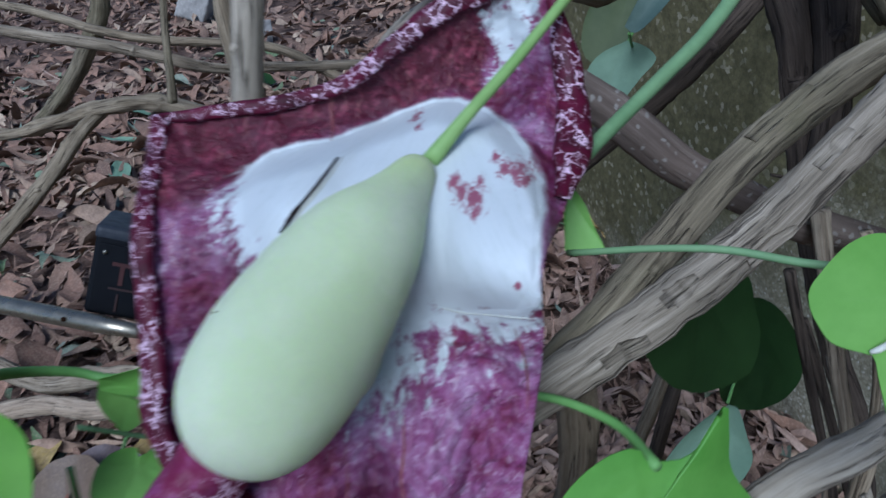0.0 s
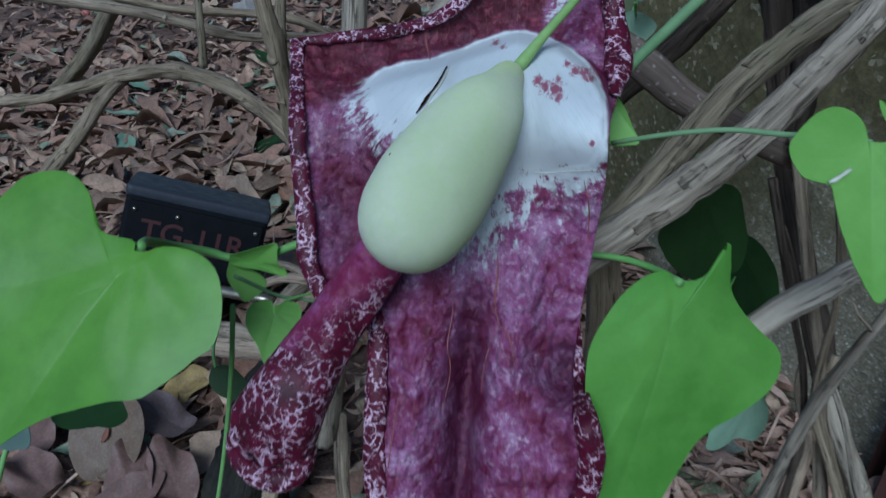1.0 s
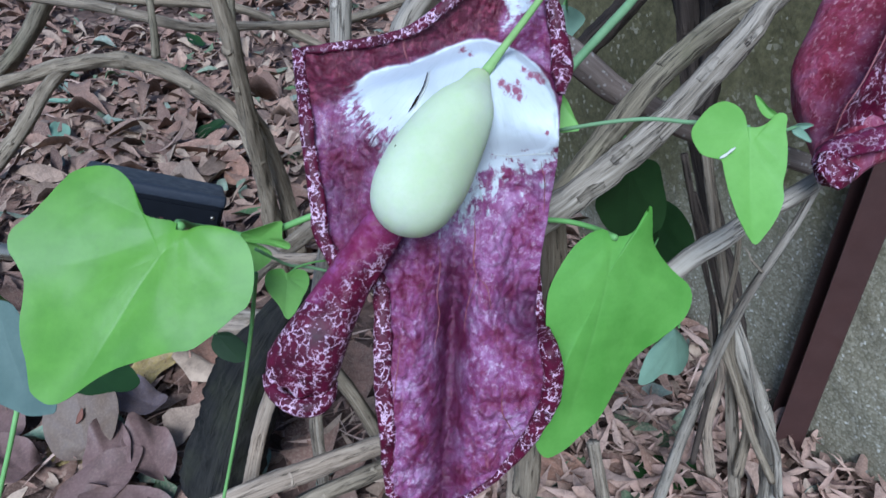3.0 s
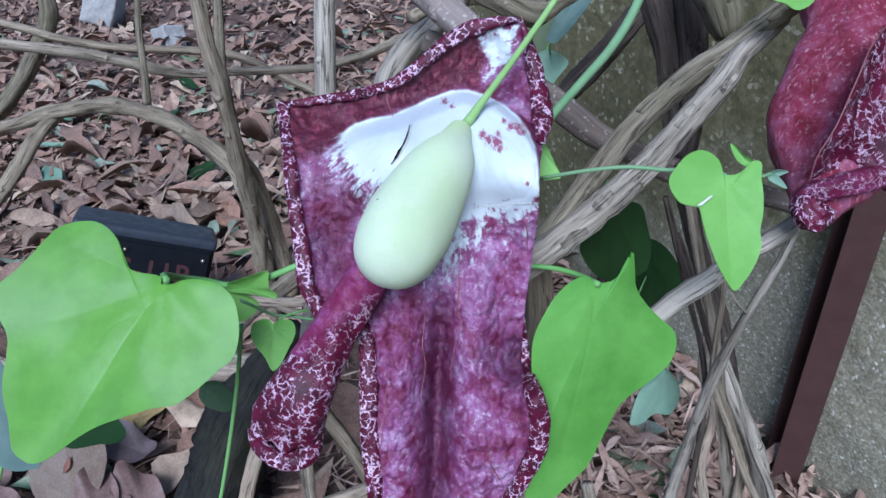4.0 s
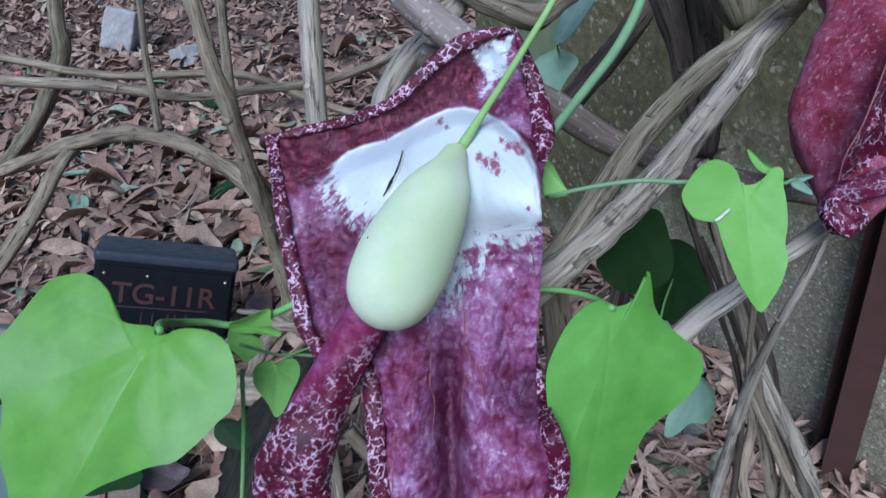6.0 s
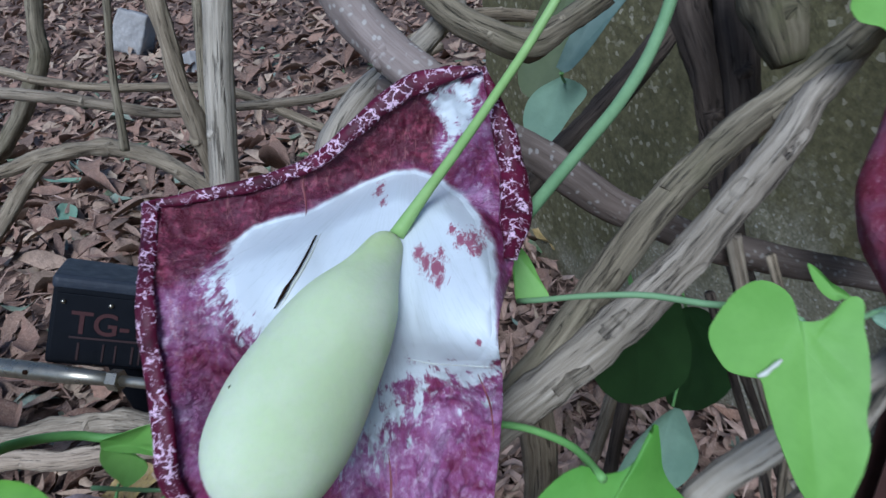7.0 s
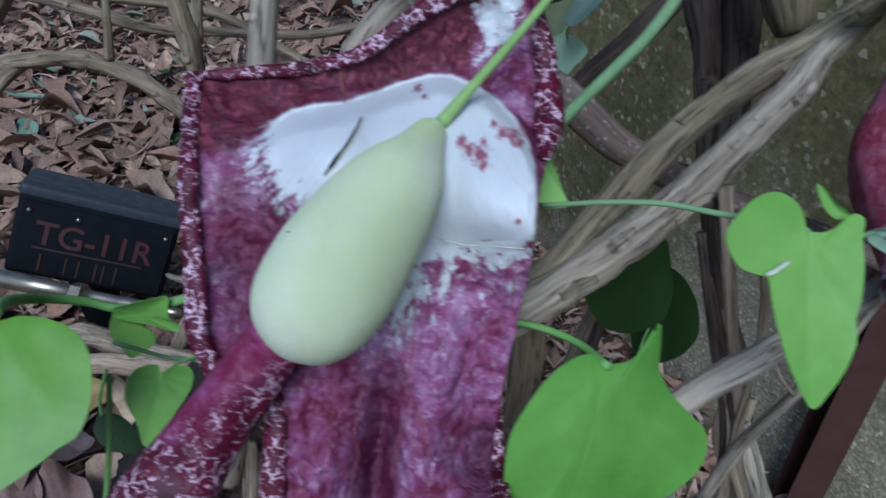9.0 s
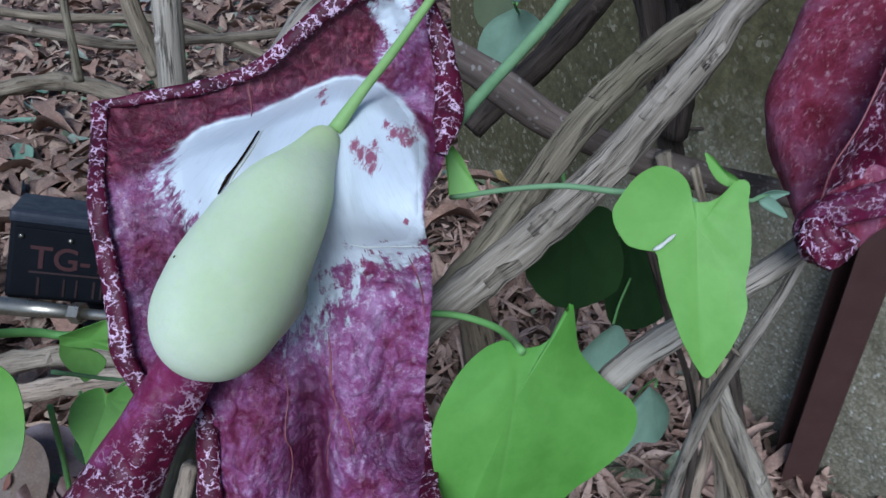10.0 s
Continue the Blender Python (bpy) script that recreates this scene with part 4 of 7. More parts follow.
def build_lobe(parent):
    """The left side of the limb, rolled into a drooping horn with a tucked-in mouth."""
    spine = [(*(-0.0229, -0.0032), 0.004), (*(-0.0325, -0.0165), 0.010), (*(-0.0429, -0.0310), 0.006), (*(-0.0557, -0.0533), 0.010), (*(-0.0670, -0.0765), 0.012), (*(-0.0745, -0.0931), 0.010), (*(-0.0765, -0.1029), 0.006)]
    line = even([(*s, r, g) for s, r, g in zip(spine, (0.006, 0.0105, 0.0118, 0.0130, 0.0168, 0.0196, 0.0172), (0, 0, 0.25, 0.75, 1, 1, 1))], 80)
    way = np.gradient(line[:, :2], axis=0)
    way /= np.linalg.norm(way, axis=1)[:, None]
    side = np.column_stack([-way[:, 1], way[:, 0]])
    sides, verts, net = 36, [], []
    tuck = [(1.0, 0.0), (0.9, 0.004), (0.72, 0.0055), (0.55, 0.003), (0.45, -0.004), (0.3, -0.012)]
    rows = [(line[i], way[i], side[i], 1.0, 0.0) for i in range(len(line))] + [(line[-1], way[-1], side[-1], s, d) for s, d in tuck[1:]]
    for i, (l, wy, sd, s, d) in enumerate(rows):
        for k in range(sides):
            a = 2 * math.pi * k / sides
            r = l[3] * s * (1 + 0.05 * math.sin(3 * a + i * 0.06) + 0.06 * noise.noise(Vector((math.cos(a) * 1.6, math.sin(a) * 1.6, i * 0.07))))
            c = l[:2] + wy * d
            lip = 0.0022 * math.sin(5 * a) if s < 1 else 0.0
            verts.append((*(c + sd * math.cos(a) * r + wy * lip), l[2] + 0.010 + math.sin(a) * r * 0.72))
            net.append(l[4] if l[4] > 0.9 else max(0.0, min(1.0, l[4] * 1.2 + 0.7 * math.cos(a) - 0.25)))
    p = np.array(verts)
    k = ((0.35 - p[:, 2]) / 0.35)[:, None]
    p[:, :2] *= k
    p[:, 2] += np.array([crumple(q, 0.8) for q in p])
    n = np.array(net)
    faces = [f[::-1] for f in quads(len(rows), sides, True)]
    part("rolled_lobe", mesh("rolled_lobe", p, faces, MARGIN, None, {"net": np.clip(n, 0.05, 0.8)}), parent, "lobe rolled into a drooping maroon horn")
    rim = [(*(-0.0934, -0.0968), 0.014), (*(-0.0910, -0.1041), 0.019), (*(-0.0852, -0.1099), 0.022), (*(-0.0771, -0.1136), 0.023), (*(-0.0678, -0.1128), 0.023), (*(-0.0615, -0.1076), 0.020), (*(-0.0586, -0.0994), 0.014)]
    pts = [(u * (0.35 - w) / 0.35, v * (0.35 - w) / 0.35, w) for u, v, w in rim]
    v, f, uv = sweep(pts, (0.0022, 0.0034, 0.0042, 0.0046, 0.0046, 0.0038, 0.0022), 18, 0.0015, bump=0.10, lump=0.25, seed=21)
    part("lobe_lip", mesh("lobe_lip", v, f, MARGIN, uv, {"net": np.ones(len(v))}), parent, "curled lip of the rolled lobe")


def build_pod(parent):
    """The inflated tube: it hangs from its stalk, swells like a pear and bends back up into the throat."""
    pts = [(0.0123, 0.0583, 0.0044), (0.0070, 0.0435, 0.0220), (0.0019, 0.0341, 0.0301), (-0.0053, 0.0209, 0.0340), (-0.0132, 0.0064, 0.0391), (-0.0179, -0.0028, 0.0410), (-0.0190, -0.0023, 0.0329), (-0.0165, -0.0005, 0.0180), (-0.0140, 0.0020, 0.0030), (-0.0110, 0.0040, -0.0120)]
    radii = (0.0066, 0.0116, 0.0163, 0.0195, 0.0215, 0.0187, 0.0177, 0.0190, 0.0175, 0.0160)
    line = spline([(*p, r) for p, r in zip(pts, radii)], 160)
    heart = np.array((-0.0095, 0.0125, 0.0280))
    pole = line[0, :3] - heart
    pole /= np.linalg.norm(pole)
    side = np.cross(pole, (0, 0, 1.0))
    side /= np.linalg.norm(side)
    third = np.cross(pole, side)

    def reach(ways):
        """How far the skin stands from the pod's heart in each direction."""
        off = line[:, :3] - heart
        along = ways @ off.T
        inner = along**2 - (off**2).sum(1)[None] + line[None, :, 3] ** 2
        far = np.where(inner > 0, along + np.sqrt(np.maximum(inner, 0)), 0.0)
        best = far.max(1, keepdims=True)
        return best[:, 0] + 0.0012 * np.log(np.exp((far - best) / 0.0012).mean(1) * 12)

    rows, cols = 130, 72
    lat = math.pi * np.linspace(0, 1, rows) ** 1.35
    ways = np.array([math.cos(a) * pole + math.sin(a) * (math.cos(t) * side + math.sin(t) * third) for a in lat for t in np.linspace(0, 2 * math.pi, cols, endpoint=False)])
    far = reach(ways).reshape(rows, cols)
    for _ in range(2):
        far[1:-1] = 0.5 * far[1:-1] + 0.25 * (far[2:] + far[:-2])
        far = 0.5 * far + 0.25 * (np.roll(far, 1, 1) + np.roll(far, -1, 1))
    v = heart + ways * far.reshape(-1, 1)
    v = v + ways * np.array([[0.0007 * noise.noise(Vector(q * 40)) + 0.0003 * noise.noise(Vector(q * 110))] for q in v])
    tip = smooth(0.046, 0.064, v[:, 1] - 0.5 * v[:, 0] + 0.006) * 0.9
    pod = part("pod", mesh("pod", v, [c[::-1] for c in quads(rows, cols, True)], POD, None, {"tip": tip}), parent, "pale green inflated pear-shaped tube")
    for place, r in (((-0.0255, 0.0190, 0.0505), 0.0006), ((-0.0325, -0.004, 0.0480), 0.0004)):
        way = np.array(place) - heart
        way /= np.linalg.norm(way)
        bm = bmesh.new()
        bmesh.ops.create_icosphere(bm, subdivisions=2, radius=r, matrix=Matrix.Translation(heart + way * (reach(way[None])[0] - 0.0006)))
        me = bpy.data.meshes.new("speck")
        bm.to_mesh(me)
        bm.free()
        me.materials.append(HOLE)
        part("speck", me, pod, "tiny dark speck")


def build_slit(parent):
    """A dark tear in the white throat."""
    line = even([(-0.0136, 0.0615), (-0.0148, 0.0565), (-0.0165, 0.0519), (-0.0188, 0.0478), (-0.0209, 0.0438), (-0.0232, 0.0406)], 30)
    p = flower_point(line[:, 0], line[:, 1], 0.0006)
    verts, faces = [], []
    for i, q in enumerate(p):
        t = i / (len(p) - 1)
        w = 0.0007 * (0.5 + 1.0 * smooth(0.4, 0.8, t)) * math.sin(math.pi * min(1, 0.06 + t)) ** 0.7 * (1 + 0.5 * noise.noise(Vector((i * 0.5, 0, 0)))) * (0.5 if 0.45 < t < 0.6 else 1.0)
        for s in (-1, 1):
            verts.append(q + np.array([s * w, 0.3 * s * w, 0.0012]))
        verts.append(q + np.array([0, 0, -0.002]))
    for i in range(len(p) - 1):
        a = 3 * i
        faces += [(a, a + 1, a + 4, a + 3), (a + 1, a + 2, a + 5, a + 4), (a + 2, a, a + 3, a + 5)]
    part("slit", mesh("slit", verts, faces, HOLE), parent, "dark narrow tear")


def build_veins(parent):
    """Thin raised veins running along the limb."""
    for line, r in ((((-0.0061, -0.0229), (-0.0046, -0.0374), (-0.0058, -0.0519), (-0.0043, -0.0635), (-0.0064, -0.0809)), 0.00035), (((0.0122, -0.0130), (0.0130, -0.0229), (0.0125, -0.0333), (0.0145, -0.0426)), 0.0005), (((0.0145, -0.0426), (0.0122, -0.0496), (0.0096, -0.0606), (0.0090, -0.0722)), 0.0003), (((0.0145, -0.0426), (0.0197, -0.0478), (0.0226, -0.0591)), 0.00035), (((0.0293, -0.0997), (0.0299, -0.1128), (0.0328, -0.1186), (0.0380, -0.1273)), 0.0004), (((-0.0252, 0.0800), (-0.0255, 0.0742), (-0.0238, 0.0684), (-0.0226, 0.0652)), 0.0005), (((0.0452, 0.0177), (0.0475, 0.0061), (0.0481, -0.0084)), 0.00035), (((-0.0244, -0.0751), (-0.0255, -0.0925), (-0.0273, -0.1128)), 0.0003)):
        uv = even(line, 24)
        p = flower_point(uv[:, 0], uv[:, 1])
        p[:, 2] += np.array([crumple(q) for q in p]) + 0.0001
        v, f, tex = sweep(p, [r * math.sin(0.25 + 2.6 * i / 23) for i in range(24)], 6, count=40)
        part("vein", mesh("vein", v, f, VEIN, tex), parent)
    for name, line, r in (("crease", ((0.0197, 0.0203), (0.0293, 0.0197), (0.0409, 0.0209), (0.0528, 0.0215)), 0.00022), ("slit_lip", ((-0.0125, 0.0618), (-0.0136, 0.0565), (-0.0154, 0.0516), (-0.0177, 0.0473), (-0.0197, 0.0432), (-0.0220, 0.0400)), 0.0005)):
        uv = even(line, 24)
        p = flower_point(uv[:, 0], uv[:, 1])
        p[:, 2] += np.array([crumple(q, 0.25) for q in p]) + 0.0001
        v, f, tex = sweep(p, [r * math.sin(0.25 + 2.6 * i / 23) for i in range(24)], 8, count=40)
        part(name, mesh(name, v, f, CREASE, tex), parent)


def build_flower():
    ob = holder("pelican_flower")
    ob.matrix_world = FLOWER
    build_limb(ob)
    margin_roll(ob, TOP, (0.0016, 0.0025, 0.0028, 0.0031, 0.0034, 0.0038, 0.0044, 0.0034, 0.0008), seed=1)
    margin_roll(ob, SIDE_L[:6], (0.0032, 0.0036, 0.0038, 0.0042, 0.0044, 0.0042), seed=2)
    margin_roll(ob, SIDE_L[6:], (0.0024, 0.0040, 0.0046, 0.0046, 0.0044, 0.0024), seed=3)
    margin_roll(ob, SIDE_R[:5], (0.0008, 0.0036, 0.0054, 0.0058, 0.0024), lift=0.003, flat=0.8, seed=4)
    margin_roll(ob, SIDE_R[8:], (0.0006, 0.0030, 0.0052, 0.0052, 0.0046, 0.0036, 0.0016), lift=0.002, flat=0.7, seed=5)
    margin_roll(ob, FOOT, (0.0020, 0.0016, 0.0016, 0.0016, 0.0017, 0.0018), seed=6)
    build_lobe(ob)
    build_pod(ob)
    build_slit(ob)
    build_veins(ob)
    inv = FLOWER.inverted()
    stalk = [(0.019, 0.329, 0.648), (0.030, 0.340, 0.658), (0.042, 0.355, 0.667), (0.058, 0.373, 0.681), (0.073, 0.387, 0.696), (0.088, 0.396, 0.716), (0.099, 0.399, 0.741), (0.105, 0.408, 0.774)]
    v, f, uv = sweep([tuple(inv @ Vector(s)) for s in stalk], (0.0028, 0.0020, 0.0019, 0.0018, 0.0018, 0.0018, 0.0018, 0.0018), 12, 0.004)
    part("flower_stalk", mesh("flower_stalk", v, f, STALK_LIME, uv, {"vein": np.zeros(len(v))}), ob, "slender lime green stalk")
    tagged(ob, "large maroon and white pelican flower hanging on its vine", "flower", "flowers on the vine")


build_flower()


def build_second_flower():
    """A second flower beside the post: a hanging red bag with its lip folded open."""
    base = Vector((0.234, 0.371, 0.644))
    ob = holder("pelican_flower", base)
    spine = [(0.295, 0.477, 0.753), (0.278, 0.441, 0.713), (0.262, 0.410, 0.681), (0.2535, 0.396, 0.667), (0.244, 0.380, 0.650), (0.238, 0.3685, 0.636), (0.232, 0.357, 0.622), (0.223, 0.340, 0.607), (0.214, 0.325, 0.597), (0.209, 0.315, 0.589)]
    radii = (0.022, 0.032, 0.0365, 0.0295, 0.0330, 0.0362, 0.0378, 0.0295, 0.0175, 0.008)
    v, f, uv = sweep([tuple(Vector(s) - base) for s in spine], radii, 48, 0.003, count=110, flat=0.7, seed=5, ridge=0.022)
    v = v + np.array([[0.0036 * noise.noise(Vector(q * 32)), 0.003 * noise.noise(Vector(q * 45)), 0.0016 * noise.noise(Vector(q * 90))] for q in v])
    part("bag", mesh("bag", v, f, OLD_PETAL, uv), ob, "red veined outer bag")
    lip = [(0.243, 0.354, 0.684), (0.225, 0.336, 0.678), (0.211, 0.319, 0.665), (0.200, 0.308, 0.646), (0.193, 0.305, 0.632), (0.192, 0.305, 0.618)]
    verts = []
    rows = even(lip, 60)
    deep = Vector((0.247, 0.309, 0.619)) - base
    for i, q in enumerate(rows):
        t = i / 59
        far = np.array(deep) + np.array([0.004 * math.sin(7 * t), 0, -0.02 * t])
        for k in range(26):
            s = k / 25
            c = (1 - s) * shifted(q, base) + s * far
            c = c + np.array([0, 1, 0.35]) * 0.016 * math.sin(math.pi * s) + np.array([0.3, -1, 0.2]) * 0.0035 * noise.noise(Vector((s * 6, t * 5, 2)))
            verts.append(c)
    n = np.ones(len(verts))
    part("inner_fold", mesh("inner_fold", verts, quads(60, 26), MARGIN, None, {"net": 0.7 * n}), ob, "dark netted inner side")
    v, f, uv = sweep([tuple(Vector(s) - base) for s in lip], (0.0003, 0.0004, 0.0004, 0.0004, 0.0004, 0.0003), 8, 0.004, bump=0.4)
    part("lip_edge", mesh("lip_edge", v, f, VEIN, uv), ob, "thin pinkish edge")
    tip = [(0.194, 0.315, 0.596), (0.197, 0.316, 0.603), (0.204, 0.314, 0.607), (0.219, 0.314, 0.611), (0.235, 0.317, 0.613), (0.258, 0.327, 0.612)]
    v, f, uv = sweep([tuple(Vector(s) - base) for s in tip], (0.003, 0.0045, 0.0055, 0.006, 0.006, 0.004), 22, 0.003, ridge=0.08, bump=0.2, seed=9)
    part("lower_lip", mesh("lower_lip", v, f, MARGIN, uv, {"net": np.full(len(v), 0.45)}), ob, "crumpled maroon lower lip")
    v, f, uv = sweep([tuple(Vector(s) - base) for s in ((0.198, 0.314, 0.603), (0.198, 0.309, 0.599), (0.202, 0.307, 0.596), (0.210, 0.309, 0.596))], (0.0055, 0.0078, 0.0078, 0.0045), 26, 0.0015, ridge=0.14, bump=0.3, seed=12)
    part("fringe", mesh("fringe", v, f, MARGIN, uv, {"net": np.full(len(v), 1.0)}), ob, "pink and white fringed tip")
    a, b, d = (np.array(q) - np.array(base) for q in ((0.191, 0.308, 0.600), (0.210, 0.306, 0.598), (0.190, 0.301, 0.597)))
    rng, rows, cells = random.Random(6), [], []
    for k in range(22):
        s = k / 21
        top = a + (b - a) * s + np.array([0, 0, 0.0016 * math.sin(9 * s)])
        end = top + (d - a) * rng.uniform(0.35, 1.2) + np.array([rng.uniform(-0.0026, 0.0026), 0, rng.uniform(-0.001, 0.001)])
        v, f, uv = sweep([tuple(top), tuple((top + end) / 2 + np.array([0, -0.0006, 0])), tuple(end)], (0.0004, 0.00034, 0.0001), 5, count=6)
        cells += [tuple(i + 5 * 6 * k for i in c) for c in f]
        rows.append(v)
    part("fringe_hairs", mesh("fringe_hairs", np.vstack(rows), cells, FRINGE), ob, "short pale hairs")
    tagged(ob, "red pelican flower bag hanging before the post", "flower", "flowers on the vine")


build_second_flower()


# ---- leaves of the vine ----
leaf_thing("vine_leaf", ((-0.136, 0.285, 0.590), (-0.823, 0.374, 0.428), (-0.566, -0.606, -0.558), [(-0.0001, 0.0025), (0.0032, -0.0005), (0.0157, 0.0044), (0.0231, 0.0029), (0.0328, -0.0041), (0.0439, -0.0066), (0.0534, -0.0033), (0.0619, 0.0065), (0.0632, 0.0211), (0.0638, 0.0367), (0.0657, 0.0465), (0.0607, 0.0546), (0.0474, 0.0613), (0.0418, 0.0708), (0.0357, 0.0826), (0.0304, 0.0885), (0.0206, 0.0961), (0.0108, 0.1035), (0.0011, 0.1044), (-0.0049, 0.0981), (-0.0091, 0.0883), (-0.0146, 0.0761), (-0.0231, 0.0647), (-0.0355, 0.0514), (-0.0427, 0.0443), (-0.0463, 0.0326), (-0.0488, 0.0218), (-0.0513, 0.0132), (-0.0472, 0.0036), (-0.0411, -0.005), (-0.0327, -0.0111), (-0.0243, -0.0123), (-0.0158, -0.0095), (-0.0088, -0.0049), (-0.0047, 0.0003)]), LEAF_GREEN,
    "broad fresh green heart-shaped vine leaf with pale veins", stalk=[(-0.145, 0.305, 0.580), (-0.149, 0.330, 0.562), (-0.140, 0.344, 0.550), (-0.128, 0.347, 0.544), (-0.110, 0.347, 0.546), (-0.093, 0.344, 0.554), (-0.063, 0.352, 0.562)], stalk_radius=0.0023, group="leaves on the vine", cup=0.03, droop=0.02, wave=0.03, seed=2)
leaf_thing("vine_leaf", ((0.139, 0.286, 0.633), (-0.998, 0.048, 0.045), (-0.066, -0.748, -0.660), [(0.001, -0.000), (0.002, -0.006), (0.005, -0.010), (0.011, -0.012), (0.018, -0.009), (0.023, -0.004), (0.027, 0.003), (0.026, 0.009), (0.023, 0.014), (0.017, 0.016), (0.014, 0.017), (0.013, 0.023), (0.011, 0.033), (0.008, 0.044), (0.004, 0.053), (0.001, 0.056), (-0.004, 0.051), (-0.010, 0.043), (-0.013, 0.035), (-0.013, 0.027), (-0.015, 0.020), (-0.016, 0.011), (-0.016, 0.002), (-0.017, -0.005), (-0.015, -0.007), (-0.012, -0.006), (-0.008, -0.002), (-0.004, -0.000)]), LEAF_BRIGHT,
    "fresh green lobed vine leaf with a white scar", stalk=[(0.134, 0.296, 0.631), (0.118, 0.303, 0.629), (0.101, 0.313, 0.627), (0.083, 0.322, 0.622), (0.067, 0.330, 0.616), (0.060, 0.336, 0.612)], stalk_radius=0.0012, stalk_material=STALK_PALE, group="leaves on the vine", cup=0.06, droop=0.05, wave=0.02, seed=5)
leaf_thing("vine_leaf", ((0.082, 0.280, 0.578), (-0.929, -0.151, 0.337), (-0.246, -0.426, -0.871), [(0.002, -0.000), (0.005, -0.003), (0.009, -0.002), (0.014, 0.001), (0.020, 0.008), (0.025, 0.019), (0.0275, 0.031), (0.026, 0.041), (0.021, 0.055), (0.015, 0.067), (0.012, 0.077), (0.012, 0.092), (0.012, 0.107), (0.009, 0.118), (-0.000, 0.127), (-0.008, 0.123), (-0.017, 0.112), (-0.025, 0.098), (-0.029, 0.082), (-0.032, 0.068), (-0.038, 0.057), (-0.048, 0.046), (-0.055, 0.035), (-0.057, 0.025), (-0.054, 0.018), (-0.047, 0.014), (-0.037, 0.008), (-0.027, -0.000), (-0.022, -0.010), (-0.017, -0.020), (-0.015, -0.014), (-0.013, -0.008), (-0.009, -0.003), (-0.004, -0.001)]), LEAF_MID,
    "large fresh green leaf with a pointed side lobe", stalk=[(0.076, 0.300, 0.571), (0.066, 0.310, 0.569), (0.055, 0.318, 0.566), (0.043, 0.322, 0.564)], stalk_radius=0.0016, group="leaves on the vine", cup=-0.06, droop=0.08, wave=0.03, seed=8)
leaf_thing("vine_leaf", ((-0.094, 0.307, 0.541), (-0.906, -0.183, 0.381), (0.204, -0.979, 0.015), [(0.001, 0.000), (0.003, -0.004), (0.007, -0.003), (0.011, 0.001), (0.013, 0.009), (0.012, 0.017), (0.009, 0.023), (0.005, 0.029), (0.001, 0.037), (-0.003, 0.033), (-0.007, 0.022), (-0.011, 0.010), (-0.012, 0.001), (-0.010, -0.006), (-0.005, -0.006), (-0.002, -0.003)]), LEAF_YOUNG,
    "small heart-shaped young green leaf", stalk=[(-0.091, 0.316, 0.540), (-0.083, 0.324, 0.538), (-0.075, 0.333, 0.533)], stalk_radius=0.0007, group="leaves on the vine", cup=0.12, droop=0.1, seed=11)
leaf_thing("stipule", ((-0.117, 0.343, 0.544), (0.996, 0.042, -0.073), (-0.069, -0.078, -0.995), [(-0.0092, -0.0063), (0.0024, -0.0105), (0.015, -0.0144), (0.0153, -0.0084), (0.0152, -0.0023), (0.019, 0.0008), (0.0186, 0.0046), (0.0141, 0.0042), (0.0053, 0.0017), (-0.0034, 0.0005), (-0.0095, -0.0014)]), LEAF_YOUNG,
    "clasping bright green stipule round the leaf stalk", category="stipule", group="leaves on the vine", cup=-0.35, droop=0.0, seed=13)
leaf_thing("stipule", ((-0.117, 0.342, 0.5435), (0.996, 0.042, -0.073), (-0.069, -0.078, -0.995), [(-0.0106, -0.002), (-0.006, 0.0011), (0.0021, 0.0033), (0.0074, 0.0074), (0.006, 0.0135), (-0.0038, 0.021), (-0.0075, 0.0168), (-0.0111, 0.0119), (-0.0127, 0.0055)]), LEAF_YOUNG,
    "small folded green stipule below the leaf stalk", category="stipule", group="leaves on the vine", cup=-0.2, droop=0.05, seed=14)
leaf_thing("stipule", ((0.058, 0.353, 0.629), (-0.876, -0.289, -0.385), (0.481, -0.517, -0.708), [(-0.000, -0.001), (-0.002, 0.002), (-0.003, 0.010), (-0.002, 0.019), (-0.001, 0.027), (0.005, 0.025), (0.010, 0.022), (0.007, 0.015), (0.003, 0.007)]), LEAF_YOUNG,
    "round clasping green stipule beside the flower", category="stipule", group="leaves on the vine", cup=0.15, droop=0.05, seed=15)
leaf_thing("young_leaf", ((0.155, 0.296, 0.633), (0.733, 0.038, 0.679), (-0.600, 0.506, 0.620), [(0.000, -0.000), (-0.002, 0.001), (-0.003, 0.005), (-0.002, 0.010), (-0.000, 0.014), (0.001, 0.011), (0.001, 0.006), (0.002, 0.002), (0.002, -0.001)]), LEAF_YOUNG,
    "small folded young green leaf", group="leaves on the vine", cup=0.3, droop=0.05, seed=17)
leaf_thing("young_leaf", ((0.162, 0.294, 0.628), (0.214, -0.028, -0.976), (0.976, -0.047, 0.215), [(-0.000, 0.000), (-0.002, 0.003), (-0.002, 0.007), (-0.000, 0.011), (0.001, 0.008), (0.002, 0.004)]), LEAF_GREY,
    "tiny pale folded leaf at the shoot tip", group="leaves on the vine", cup=0.3, droop=0.0, seed=18)
leaf_thing("young_leaf", ((0.162, 0.294, 0.628), (-0.607, -0.358, -0.710), (0.775, -0.465, -0.428), [(-0.001, -0.000), (-0.003, 0.004), (-0.002, 0.009), (0.000, 0.012), (0.001, 0.007), (0.001, 0.003)]), LEAF_GREY,
    "tiny pale leaf below the shoot tip", group="leaves on the vine", cup=0.3, droop=0.0, seed=19)
